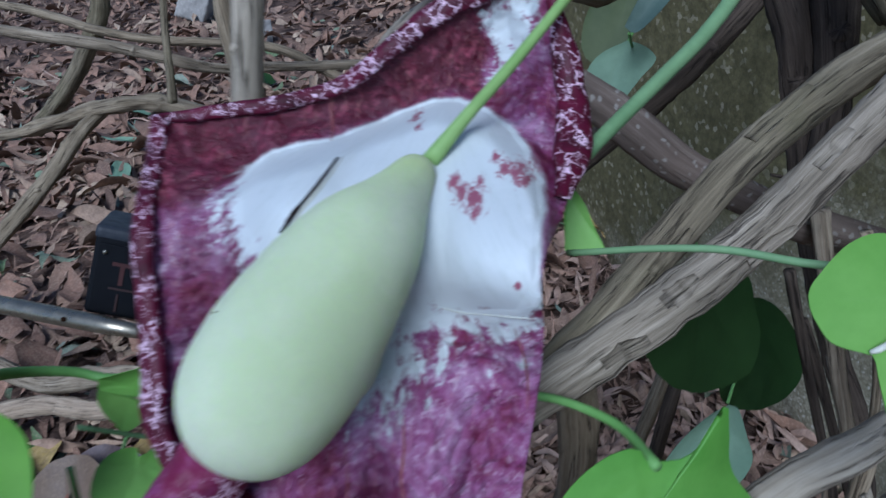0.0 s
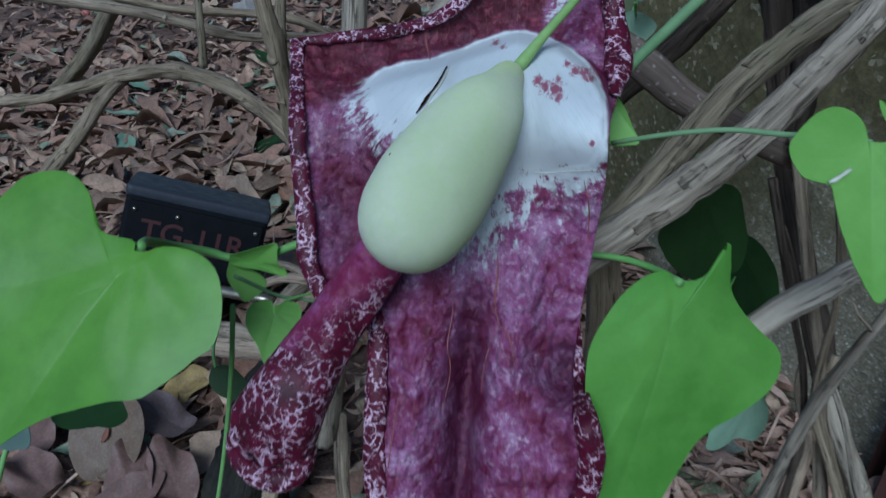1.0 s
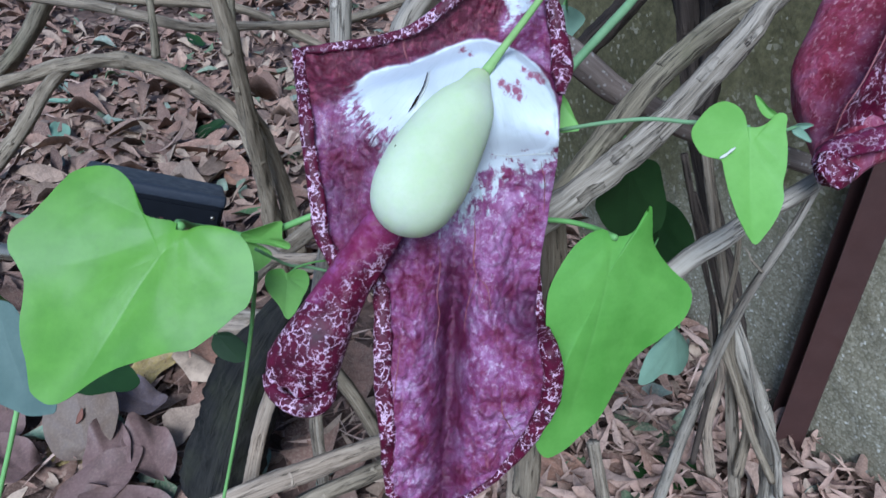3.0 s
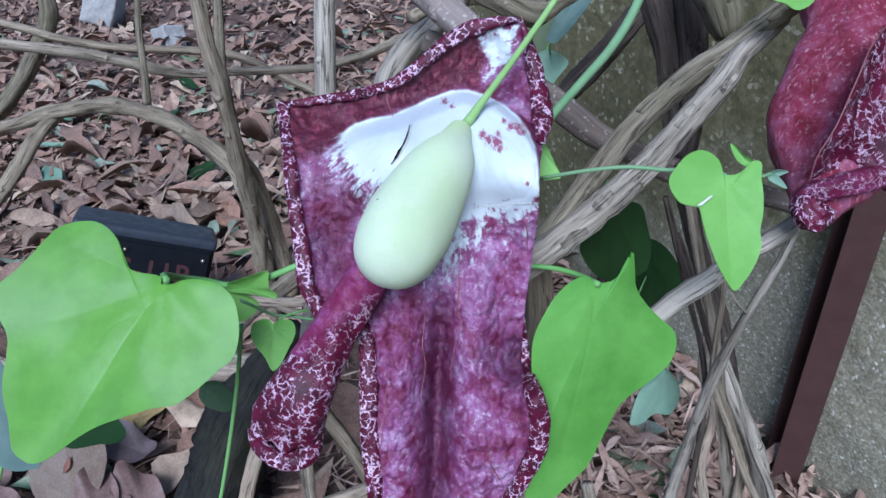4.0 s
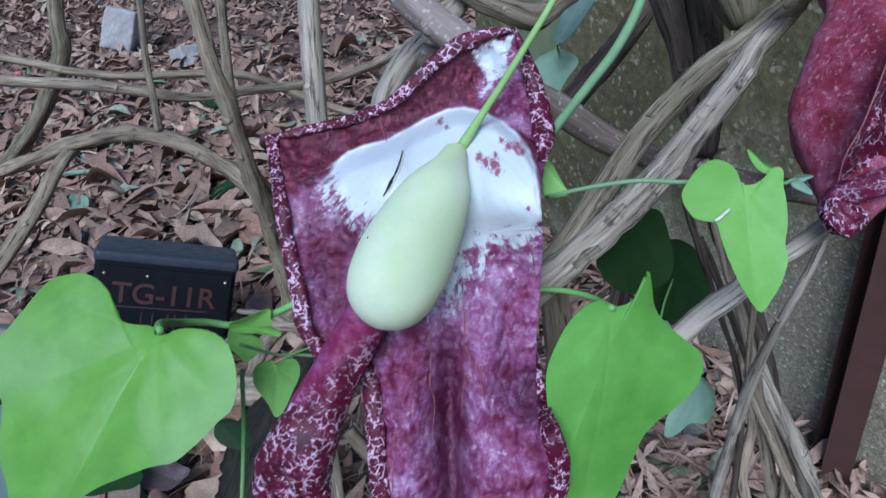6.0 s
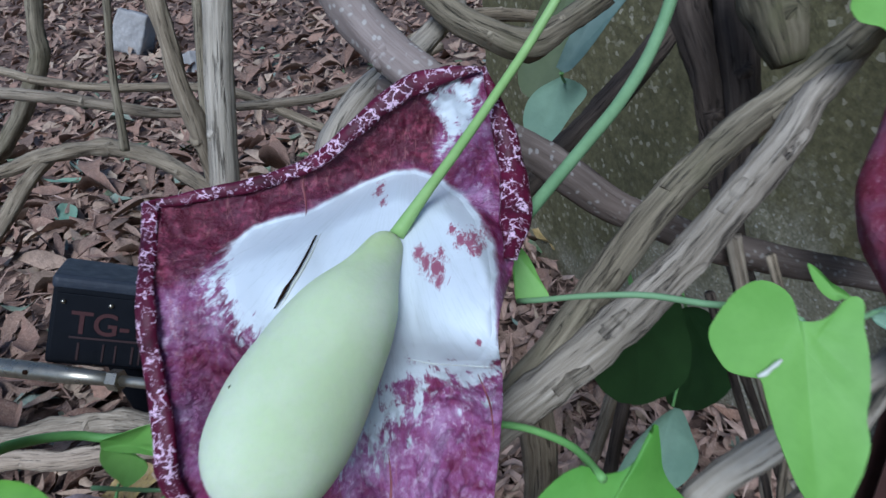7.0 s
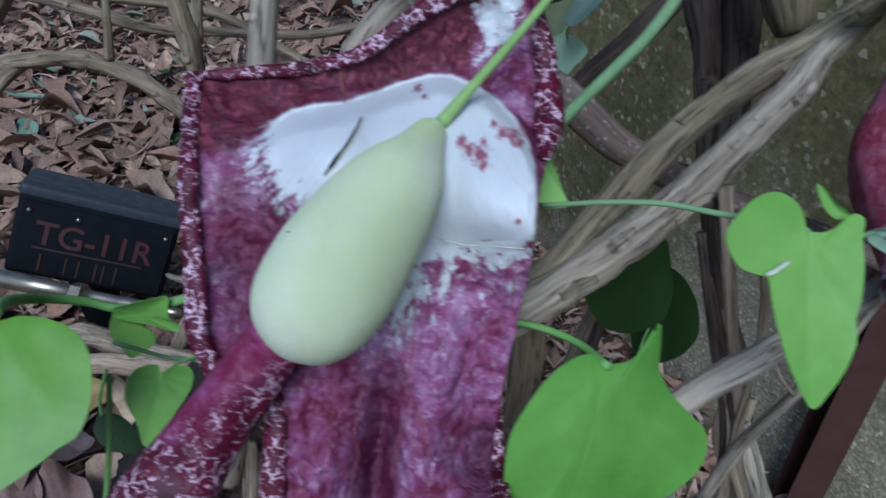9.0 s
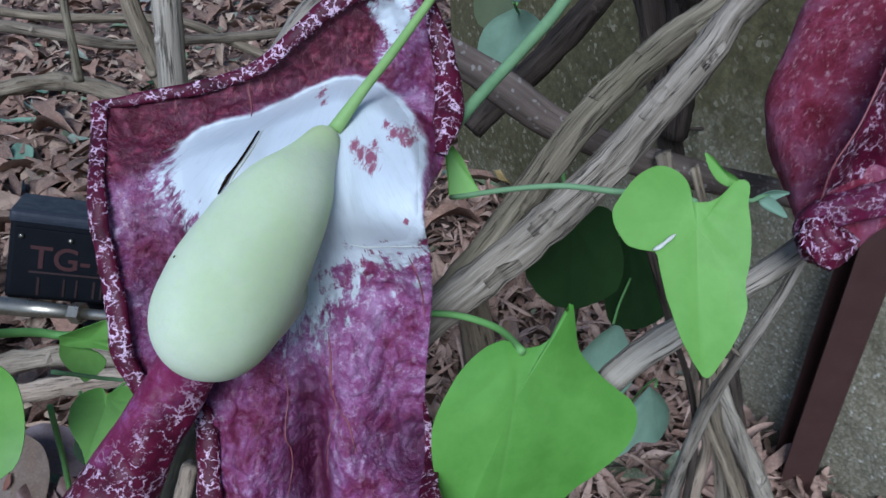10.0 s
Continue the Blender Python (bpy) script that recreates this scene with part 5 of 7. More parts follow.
leaf_thing("background_leaf", ((0.130, 0.737, 0.570), (-0.919, 0.141, 0.368), (-0.388, -0.488, -0.782), [(0.001, -0.001), (-0.010, -0.002), (-0.021, -0.000), (-0.027, 0.006), (-0.021, 0.024), (-0.014, 0.049), (-0.006, 0.061), (0.006, 0.061), (0.019, 0.049), (0.022, 0.031), (0.016, 0.015)]), LEAF_GREY,
    "dull grey green leaf hanging behind the flower", stalk=[(0.140, 0.757, 0.582), (0.151, 0.780, 0.600)], stalk_radius=0.0012, cup=0.08, droop=0.05, seed=21)
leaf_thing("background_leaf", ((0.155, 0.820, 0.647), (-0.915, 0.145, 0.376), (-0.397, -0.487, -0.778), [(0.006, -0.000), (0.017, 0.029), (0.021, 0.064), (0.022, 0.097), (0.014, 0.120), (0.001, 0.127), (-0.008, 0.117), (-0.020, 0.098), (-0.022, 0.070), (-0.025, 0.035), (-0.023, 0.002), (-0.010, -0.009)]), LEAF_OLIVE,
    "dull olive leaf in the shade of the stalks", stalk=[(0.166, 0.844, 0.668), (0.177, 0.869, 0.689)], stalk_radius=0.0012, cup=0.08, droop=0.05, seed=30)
leaf_thing("background_leaf", ((0.124, 0.689, 0.590), (0.763, -0.516, -0.390), (0.628, 0.450, 0.634), [(-0.005, 0.001), (-0.011, 0.029), (-0.012, 0.063), (-0.014, 0.096), (0.000, 0.123), (0.011, 0.093), (0.010, 0.056), (0.009, 0.023), (0.005, 0.002)]), LEAF_TEAL,
    "long bluish green leaf behind the stalks", stalk=[(0.132, 0.727, 0.571), (0.144, 0.779, 0.549)], stalk_radius=0.0012, cup=0.08, droop=0.02, seed=22)
# Dark leaves below: their shade is put into the leaf colour.
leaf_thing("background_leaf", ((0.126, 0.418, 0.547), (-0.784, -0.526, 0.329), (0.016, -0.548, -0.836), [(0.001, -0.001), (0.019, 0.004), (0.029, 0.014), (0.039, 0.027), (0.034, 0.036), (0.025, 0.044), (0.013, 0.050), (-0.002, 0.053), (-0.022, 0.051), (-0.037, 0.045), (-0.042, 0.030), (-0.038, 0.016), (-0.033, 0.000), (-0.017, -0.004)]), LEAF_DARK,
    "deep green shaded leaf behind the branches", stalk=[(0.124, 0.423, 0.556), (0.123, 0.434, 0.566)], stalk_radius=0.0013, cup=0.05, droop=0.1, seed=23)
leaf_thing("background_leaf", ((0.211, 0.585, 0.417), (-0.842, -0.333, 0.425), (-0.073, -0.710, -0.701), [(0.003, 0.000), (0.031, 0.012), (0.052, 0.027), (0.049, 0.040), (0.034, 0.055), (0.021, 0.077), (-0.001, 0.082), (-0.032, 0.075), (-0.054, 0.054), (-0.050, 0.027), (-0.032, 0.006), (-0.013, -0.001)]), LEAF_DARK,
    "deep green leaf with shade below the crossing branches", stalk=[(0.206, 0.583, 0.435), (0.205, 0.601, 0.444)], stalk_radius=0.0013, cup=0.05, droop=0.1, seed=24)
leaf_thing("background_leaf", ((0.209, 0.470, 0.349), (-0.729, 0.031, 0.684), (-0.494, -0.716, -0.494), [(0.002, 0.001), (0.009, 0.017), (0.016, 0.035), (0.013, 0.055), (0.007, 0.064), (-0.003, 0.057), (-0.011, 0.043), (-0.027, 0.035), (-0.030, 0.020), (-0.025, 0.008), (-0.014, 0.002), (-0.004, 0.001)]), LEAF_GREY,
    "pale grey green leaf near the wall's foot", stalk=[(0.213, 0.482, 0.345), (0.208, 0.492, 0.325), (0.200, 0.498, 0.30)], stalk_radius=0.0011, cup=-0.15, droop=0.1, seed=25)
leaf_thing("background_leaf", ((0.184, 0.514, 0.378), (-0.927, 0.130, 0.351), (-0.368, -0.491, -0.790), [(0.001, -0.000), (0.011, 0.013), (0.021, 0.034), (0.026, 0.057), (0.024, 0.078), (-0.001, 0.085), (-0.016, 0.065), (-0.027, 0.048), (-0.028, 0.030), (-0.018, 0.016), (-0.006, 0.001)]), LEAF_GREY,
    "pale grey green leaf beside the large leaf", stalk=[(0.192, 0.530, 0.385), (0.205, 0.549, 0.396)], stalk_radius=0.0011, cup=0.15, droop=0.1, seed=26)
leaf_thing("background_leaf", ((-0.317, 0.373, 0.485), (-0.882, -0.173, -0.438), (0.425, -0.693, -0.582), [(0.005, -0.000), (0.032, -0.008), (0.044, 0.012), (0.042, 0.048), (0.025, 0.071), (0.008, 0.088), (-0.008, 0.093), (-0.013, 0.078), (-0.014, 0.042), (-0.012, 0.015)]), LEAF_TEAL,
    "bluish green leaf behind the broad leaf", stalk=[(-0.335, 0.402, 0.440), (-0.352, 0.394, 0.376), (-0.360, 0.370, 0.341), (-0.369, 0.347, 0.310), (-0.380, 0.318, 0.270)], stalk_radius=0.0022, cup=0.05, droop=0.1, seed=27)
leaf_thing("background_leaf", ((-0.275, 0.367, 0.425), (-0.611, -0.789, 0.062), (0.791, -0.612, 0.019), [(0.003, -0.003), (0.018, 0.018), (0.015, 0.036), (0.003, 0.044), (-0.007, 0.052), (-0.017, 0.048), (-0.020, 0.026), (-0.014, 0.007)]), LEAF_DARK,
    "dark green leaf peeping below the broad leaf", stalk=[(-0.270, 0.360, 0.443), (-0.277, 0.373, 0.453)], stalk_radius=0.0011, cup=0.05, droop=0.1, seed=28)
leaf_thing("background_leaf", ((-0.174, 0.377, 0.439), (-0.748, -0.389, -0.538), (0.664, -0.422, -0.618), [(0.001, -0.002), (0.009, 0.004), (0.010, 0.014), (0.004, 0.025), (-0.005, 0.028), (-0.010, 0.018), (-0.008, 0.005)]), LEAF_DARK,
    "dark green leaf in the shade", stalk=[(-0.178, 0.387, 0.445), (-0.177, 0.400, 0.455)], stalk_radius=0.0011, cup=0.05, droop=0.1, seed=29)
leaf_thing("background_leaf", ((0.216, 0.409, 0.703), (-0.975, 0.080, 0.209), (-0.220, -0.516, -0.828), [(0.003, -0.000), (0.013, 0.007), (0.016, 0.016), (0.011, 0.021), (0.003, 0.022), (-0.005, 0.024), (-0.012, 0.019), (-0.015, 0.009), (-0.008, 0.000)]), LEAF_BRIGHT,
    "fresh green leaf above the red flower", stalk=[(0.221, 0.419, 0.709), (0.228, 0.432, 0.719)], stalk_radius=0.0012, group="leaves on the vine", cup=0.1, droop=0.1, seed=31)


def build_scar():
    """A white healed tear on the lobed leaf."""
    line = [(0.123, 0.274, 0.624), (0.125, 0.274, 0.625), (0.127, 0.275, 0.626), (0.128, 0.275, 0.627), (0.130, 0.276, 0.628)]
    v, f, uv = sweep(line, (0.0004, 0.0008, 0.0006, 0.0007, 0.0003), 8, 0.0008, bump=0.5, seed=4)
    base = np.array(line[0])
    ob = new("leaf_scar", mesh("leaf_scar", shifted(v, base), f, SCAR, uv))
    ob.location = base
    tagged(ob, "white crusty scar lying on the lobed leaf", "scar")


build_scar()


# ---- stalks and branches ----
stem("vine_stalk", [(0.057, 0.351, 0.629), (0.074, 0.368, 0.640), (0.094, 0.391, 0.650), (0.114, 0.415, 0.660), (0.132, 0.437, 0.676), (0.145, 0.456, 0.699), (0.153, 0.478, 0.736)], (0.0026, 0.0026, 0.0027, 0.0028, 0.0029, 0.0030, 0.0030), STALK_PALE, "thick pale green climbing vine stalk", "vine", sides=12, ridge=0.02, bump=0.03, lump=0.05)
stem("vine_shoot", [(0.151, 0.289, 0.633), (0.159, 0.291, 0.629), (0.163, 0.293, 0.629), (0.167, 0.294, 0.629)], (0.0009, 0.0008, 0.0009, 0.0005), STALK_PALE, "thin green shoot tip of the vine", "vine", sides=8, ridge=0, bump=0, lump=0)
stem("vine_shoot", [(-0.106, 0.300, 0.565), (-0.101, 0.310, 0.552), (-0.095, 0.319, 0.540), (-0.087, 0.323, 0.536), (-0.072, 0.329, 0.527)], (0.0010, 0.0009, 0.0009, 0.0009, 0.0009), STALK_PALE, "thin green shoot with young leaves", "vine", sides=8, ridge=0, bump=0, lump=0)
stem("vine_shoot", [(-0.105, 0.289, 0.557), (-0.118, 0.292, 0.508), (-0.138, 0.294, 0.442), (-0.163, 0.288, 0.364), (-0.184, 0.281, 0.302)], (0.0012, 0.0012, 0.0012, 0.0012, 0.0012), STALK, "green vertical shoot hanging below the leaf", "vine", sides=8, ridge=0, bump=0, lump=0)

stem("woody_vine", [(0.031, 0.342, 0.519), (0.052, 0.344, 0.551), (0.070, 0.349, 0.570), (0.092, 0.366, 0.588), (0.123, 0.388, 0.616), (0.159, 0.412, 0.636), (0.197, 0.433, 0.651), (0.236, 0.455, 0.668), (0.285, 0.490, 0.697), (0.339, 0.532, 0.729)], (0.0075, 0.0075, 0.0072, 0.0072, 0.0078, 0.0078, 0.0080, 0.0080, 0.0080, 0.0080), BARK_OLIVE, "old woody vine stem twisted beside another", "branch", "twisted vine pair", sides=28, ridge=0.03, bump=0.16, lump=0.12, seed=1, flakes=((0.22, 0.05, 10, 0.004), (0.36, 0.07, -35, 0.005), (0.50, 0.05, 25, 0.004), (0.62, 0.06, -10, 0.005), (0.74, 0.05, 40, 0.004)))
stem("woody_vine", [(0.033, 0.326, 0.541), (0.053, 0.330, 0.558), (0.074, 0.338, 0.571), (0.102, 0.351, 0.586), (0.128, 0.365, 0.602), (0.154, 0.381, 0.622), (0.178, 0.397, 0.639), (0.199, 0.421, 0.650), (0.241, 0.462, 0.661)], (0.0080, 0.0085, 0.0085, 0.0085, 0.0082, 0.0080, 0.0078, 0.0070, 0.0050), BARK_VINE, "grey furrowed vine stem twisted beside another", "branch", "twisted vine pair", sides=28, ridge=0.035, bump=0.18, lump=0.12, seed=2, flakes=((0.17, 0.06, 20, 0.006), (0.27, 0.05, -20, 0.006), (0.38, 0.07, 30, 0.005), (0.52, 0.06, -30, 0.005), (0.64, 0.05, 10, 0.004)))
stem("branch", [(-0.001, 0.476, 0.655), (0.045, 0.470, 0.635), (0.076, 0.464, 0.619), (0.096, 0.458, 0.605), (0.116, 0.454, 0.589), (0.140, 0.452, 0.576), (0.176, 0.453, 0.558), (0.218, 0.459, 0.540), (0.264, 0.466, 0.522), (0.318, 0.476, 0.499)], (0.008, 0.009, 0.009, 0.0092, 0.0085, 0.0085, 0.009, 0.0085, 0.008, 0.007), BARK_LOW, "smooth greyish brown branch running behind", "branch", sides=20, ridge=0.02, bump=0.05, lump=0.25, seed=3, knots=((0.42, 30, 0.6), (0.68, -30, 0.5)))
stem("branch", [(0.120, 0.303, 0.532), (0.134, 0.307, 0.544), (0.148, 0.310, 0.552), (0.170, 0.320, 0.560), (0.192, 0.329, 0.566), (0.214, 0.340, 0.574), (0.241, 0.362, 0.581)], (0.0060, 0.0058, 0.0062, 0.0052, 0.0050, 0.0052, 0.0045), BARK_GREY, "grey broken branch with a knot hole", "branch", sides=18, ridge=0.06, bump=0.14, lump=0.2, seed=4, knots=((0.33, 5, 0.45),))
stem("twig", [(0.211, 0.333, 0.581), (0.206, 0.336, 0.547), (0.199, 0.343, 0.507), (0.203, 0.363, 0.466), (0.211, 0.391, 0.406), (0.216, 0.418, 0.306), (0.214, 0.430, 0.208), (0.216, 0.445, 0.117)], (0.0020, 0.0025, 0.0028, 0.0033, 0.0043, 0.0048, 0.0055, 0.0059), BARK_GREY, "long slanting pale grey dry twig", "branch", sides=12, ridge=0.06, bump=0.1, lump=0.2, seed=5)
stem("twig", [(0.197, 0.341, 0.507), (0.189, 0.343, 0.515), (0.186, 0.343, 0.521), (0.183, 0.345, 0.524)], (0.0010, 0.0008, 0.0006, 0.0004), BARK, "short crooked side twig", "branch", sides=8, seed=6)
stem("woody_vine", [(0.250, 0.455, 0.368), (0.256, 0.440, 0.342), (0.273, 0.429, 0.304), (0.286, 0.419, 0.269), (0.299, 0.414, 0.221), (0.307, 0.401, 0.161)], (0.0050, 0.0075, 0.0080, 0.0082, 0.0085, 0.0095), BARK_GREY, "pale furrowed vine trunk rising from the litter", "branch", sides=18, ridge=0.06, bump=0.14, seed=7, knots=((0.4, 0, 0.7), (0.7, 50, 0.6)))
stem("woody_vine", [(0.180, 0.440, 0.570), (0.190, 0.434, 0.530), (0.204, 0.431, 0.482), (0.221, 0.437, 0.434), (0.237, 0.440, 0.382), (0.251, 0.437, 0.318), (0.261, 0.424, 0.258), (0.275, 0.411, 0.177)], (0.0045, 0.004, 0.004, 0.004, 0.0045, 0.005, 0.0055, 0.006), BARK, "thin grey woody vine stem", "branch", sides=14, ridge=0.10, seed=8)
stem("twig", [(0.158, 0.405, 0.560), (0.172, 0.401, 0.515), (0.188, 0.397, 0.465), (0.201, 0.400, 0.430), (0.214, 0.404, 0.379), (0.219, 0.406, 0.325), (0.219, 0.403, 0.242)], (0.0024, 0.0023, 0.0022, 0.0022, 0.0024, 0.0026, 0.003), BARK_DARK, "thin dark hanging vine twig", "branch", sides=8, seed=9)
stem("twig", [(0.188, 0.412, 0.575), (0.203, 0.406, 0.525), (0.211, 0.403, 0.475), (0.213, 0.404, 0.437), (0.220, 0.408, 0.387), (0.239, 0.403, 0.340), (0.261, 0.394, 0.286), (0.293, 0.393, 0.225)], (0.0026, 0.0024, 0.0022, 0.0022, 0.0024, 0.003, 0.0035, 0.004), BARK_BROWN, "curved thin brown twig", "branch", sides=8, seed=10)
stem("twig", [(0.213, 0.458, 0.469), (0.224, 0.444, 0.427), (0.223, 0.438, 0.378), (0.239, 0.430, 0.326), (0.233, 0.421, 0.272), (0.248, 0.416, 0.206)], (0.003, 0.003, 0.0035, 0.004, 0.0045, 0.005), BARK_PALE, "crooked pale vine stem winding round others", "branch", sides=12, lump=0.4, seed=49)
stem("twig", [(0.243, 0.442, 0.404), (0.238, 0.430, 0.365), (0.253, 0.421, 0.320), (0.266, 0.413, 0.278), (0.265, 0.403, 0.222)], (0.0025, 0.003, 0.0038, 0.0045, 0.005), BARK_BROWN, "crooked brown vine stem winding round others", "branch", sides=12, lump=0.4, seed=50)
stem("twig", [(0.221, 0.405, 0.419), (0.241, 0.403, 0.378), (0.261, 0.399, 0.322), (0.287, 0.393, 0.264), (0.304, 0.391, 0.202)], (0.0022, 0.0026, 0.003, 0.0034, 0.004), BARK_GREY, "thin grey dry stem beside the post", "branch", sides=10, lump=0.3, seed=51)
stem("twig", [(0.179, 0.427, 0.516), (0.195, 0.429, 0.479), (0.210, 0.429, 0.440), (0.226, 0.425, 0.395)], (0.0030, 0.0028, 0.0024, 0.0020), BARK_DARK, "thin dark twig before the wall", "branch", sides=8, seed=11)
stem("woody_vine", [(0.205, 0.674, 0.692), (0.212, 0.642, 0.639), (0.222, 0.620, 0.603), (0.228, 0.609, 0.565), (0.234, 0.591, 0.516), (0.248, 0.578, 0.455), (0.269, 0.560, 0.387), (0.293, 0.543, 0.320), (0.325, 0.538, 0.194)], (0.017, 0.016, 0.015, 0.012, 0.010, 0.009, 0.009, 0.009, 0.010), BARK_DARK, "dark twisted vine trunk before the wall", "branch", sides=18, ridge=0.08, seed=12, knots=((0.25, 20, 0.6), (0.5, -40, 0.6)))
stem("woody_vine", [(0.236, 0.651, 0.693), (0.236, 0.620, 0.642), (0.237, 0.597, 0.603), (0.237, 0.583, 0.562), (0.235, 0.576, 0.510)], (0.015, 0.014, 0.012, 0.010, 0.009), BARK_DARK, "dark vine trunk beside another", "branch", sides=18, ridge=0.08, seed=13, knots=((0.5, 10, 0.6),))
stem("branch", [(0.215, 0.564, 0.703), (0.224, 0.546, 0.673), (0.229, 0.532, 0.651), (0.233, 0.522, 0.634)], (0.016, 0.015, 0.014, 0.009), BARK_MOSS, "mossy broken branch stub", "branch", sides=18, ridge=0.12, bump=0.25, seed=14)
stem("woody_vine", [(0.066, 0.370, 0.536), (0.070, 0.373, 0.502), (0.070, 0.380, 0.457), (0.067, 0.389, 0.393), (0.065, 0.394, 0.324), (0.066, 0.405, 0.206)], (0.0085, 0.009, 0.009, 0.010, 0.011, 0.012), BARK_BROWN, "reddish brown vine stem going down to the ground", "branch", sides=18, ridge=0.06, seed=15, knots=((0.3, 0, 0.6), (0.6, -40, 0.6)))
stem("twig", [(0.175, 0.551, 0.443), (0.166, 0.558, 0.396), (0.157, 0.557, 0.337), (0.150, 0.559, 0.261), (0.150, 0.570, 0.161)], (0.004, 0.005, 0.0055, 0.006, 0.006), BARK_DARK, "dark slanting stem below the branches", "branch", sides=12, seed=16)
stem("twig", [(0.177, 0.592, 0.413), (0.167, 0.607, 0.342), (0.156, 0.618, 0.263), (0.143, 0.631, 0.187), (0.114, 0.629, 0.147)], (0.006, 0.007, 0.007, 0.007, 0.006), BARK_BROWN, "brown curved stem near the ground", "branch", sides=12, seed=17)
stem("branch", [(-0.019, 0.479, 0.719), (-0.004, 0.461, 0.697), (0.011, 0.446, 0.682), (0.026, 0.434, 0.671), (0.048, 0.428, 0.652)], (0.0115, 0.0110, 0.0106, 0.0102, 0.0093), BARK_SMOOTH, "thick grey lichen-spotted branch behind the flower", "branch", sides=20, ridge=0.02, bump=0.05, lump=0.2, seed=18, knots=((0.55, 60, 0.6),))
stem("branch", [(0.044, 0.591, 0.672), (0.018, 0.547, 0.656), (-0.005, 0.507, 0.648), (-0.021, 0.488, 0.636), (-0.031, 0.468, 0.622), (-0.036, 0.440, 0.595)], (0.0065, 0.0075, 0.0088, 0.0090, 0.0085, 0.0078), BARK_GREY, "weathered grey branch bending behind the flower", "branch", sides=18, ridge=0.03, seed=19, knots=((0.35, 10, 0.7),))
stem("branch", [(0.012, 0.563, 0.703), (0.040, 0.547, 0.676), (0.063, 0.540, 0.663), (0.084, 0.545, 0.653), (0.106, 0.569, 0.655), (0.146, 0.630, 0.659)], (0.008, 0.009, 0.009, 0.010, 0.008, 0.008), BARK_OLIVE, "brown crooked branch above the flower", "branch", sides=16, seed=20)
stem("branch", [(-0.020, 1.005, 0.552), (0.036, 1.071, 0.558), (0.099, 1.129, 0.549), (0.168, 1.180, 0.526)], (0.0096, 0.0096, 0.0096, 0.0084), BARK_BROWN, "brown branch farther behind", "branch", sides=14, seed=21)
stem("vine_stick", [(-0.055, 0.458, 0.760), (-0.057, 0.434, 0.720), (-0.059, 0.410, 0.680), (-0.061, 0.394, 0.645), (-0.064, 0.378, 0.608), (-0.068, 0.378, 0.570), (-0.081, 0.394, 0.517), (-0.105, 0.420, 0.426), (-0.141, 0.455, 0.289)], (0.0063, 0.0063, 0.0063, 0.0065, 0.0067, 0.0069, 0.0078, 0.0090, 0.0101), BARK_GREY, "straight grey furrowed vine stick behind the flower", "branch", sides=20, ridge=0.05, bump=0.10, lump=0.1, seed=22, knots=((0.22, 20, 0.6), (0.36, -50, 0.5)))
stem("sapling", [(-0.374, 1.011, 0.709), (-0.386, 0.974, 0.610), (-0.390, 0.953, 0.555), (-0.390, 0.939, 0.513), (-0.397, 0.934, 0.466)], (0.0046, 0.0046, 0.0044, 0.0050, 0.0056), BARK_OLIVE, "thin dark upright stick on the arched branch", "branch", sides=14, seed=23)
stem("sapling", [(-0.290, 0.919, 0.713), (-0.281, 0.887, 0.621), (-0.277, 0.879, 0.567), (-0.275, 0.884, 0.499), (-0.277, 0.901, 0.429), (-0.284, 0.932, 0.345), (-0.291, 0.967, 0.248), (-0.300, 0.996, 0.142), (-0.305, 1.015, 0.017)], (0.0100, 0.0100, 0.0102, 0.0112, 0.0114, 0.0120, 0.0128, 0.0140, 0.0150), BARK_BROWN, "slender grey brown trunk curving to the ground", "branch", sides=18, ridge=0.05, lump=0.5, seed=24, knots=((0.32, 0, 0.75), (0.40, 70, 0.6), (0.6, -30, 0.6)))
stem("sapling", [(-0.292, 1.097, 0.698), (-0.296, 1.034, 0.593), (-0.300, 1.007, 0.528), (-0.302, 0.987, 0.476)], (0.0075, 0.0075, 0.0075, 0.0075), BARK_OLIVE, "slender upright brown stem", "branch", sides=14, seed=25)
stem("sapling", [(-0.285, 0.951, 0.378), (-0.281, 0.986, 0.319), (-0.278, 1.011, 0.244), (-0.277, 1.033, 0.164), (-0.275, 1.041, 0.061)], (0.006, 0.0105, 0.0128, 0.0144, 0.0160), BARK_BROWN, "rough brown trunk beside another", "branch", sides=16, ridge=0.08, seed=26)
stem("sapling", [(-0.659, 1.337, 0.670), (-0.673, 1.297, 0.565), (-0.682, 1.292, 0.517), (-0.735, 1.296, 0.447), (-0.812, 1.308, 0.370), (-0.929, 1.338, 0.283)], (0.0135, 0.0135, 0.0150, 0.0150, 0.0150, 0.0150), BARK_OLIVE, "dark bent trunk in the litter", "branch", sides=16, seed=27)
stem("branch", [(-0.965, 1.191, 0.329), (-0.840, 1.164, 0.343), (-0.766, 1.151, 0.360), (-0.706, 1.158, 0.372), (-0.655, 1.165, 0.384), (-0.575, 1.168, 0.389), (-0.506, 1.162, 0.379), (-0.438, 1.144, 0.350), (-0.376, 1.120, 0.310), (-0.335, 1.091, 0.261), (-0.311, 1.044, 0.183), (-0.309, 1.039, 0.077)], (0.0101, 0.0101, 0.0101, 0.0108, 0.0123, 0.0123, 0.0116, 0.0123, 0.0131, 0.0131, 0.0131, 0.0139), BARK_BROWN, "arched woody vine lying over the litter", "branch", sides=18, ridge=0.09, lump=0.6, seed=28, knots=((0.34, 60, 0.7), (0.48, -10, 0.6), (0.62, 30, 0.6)))
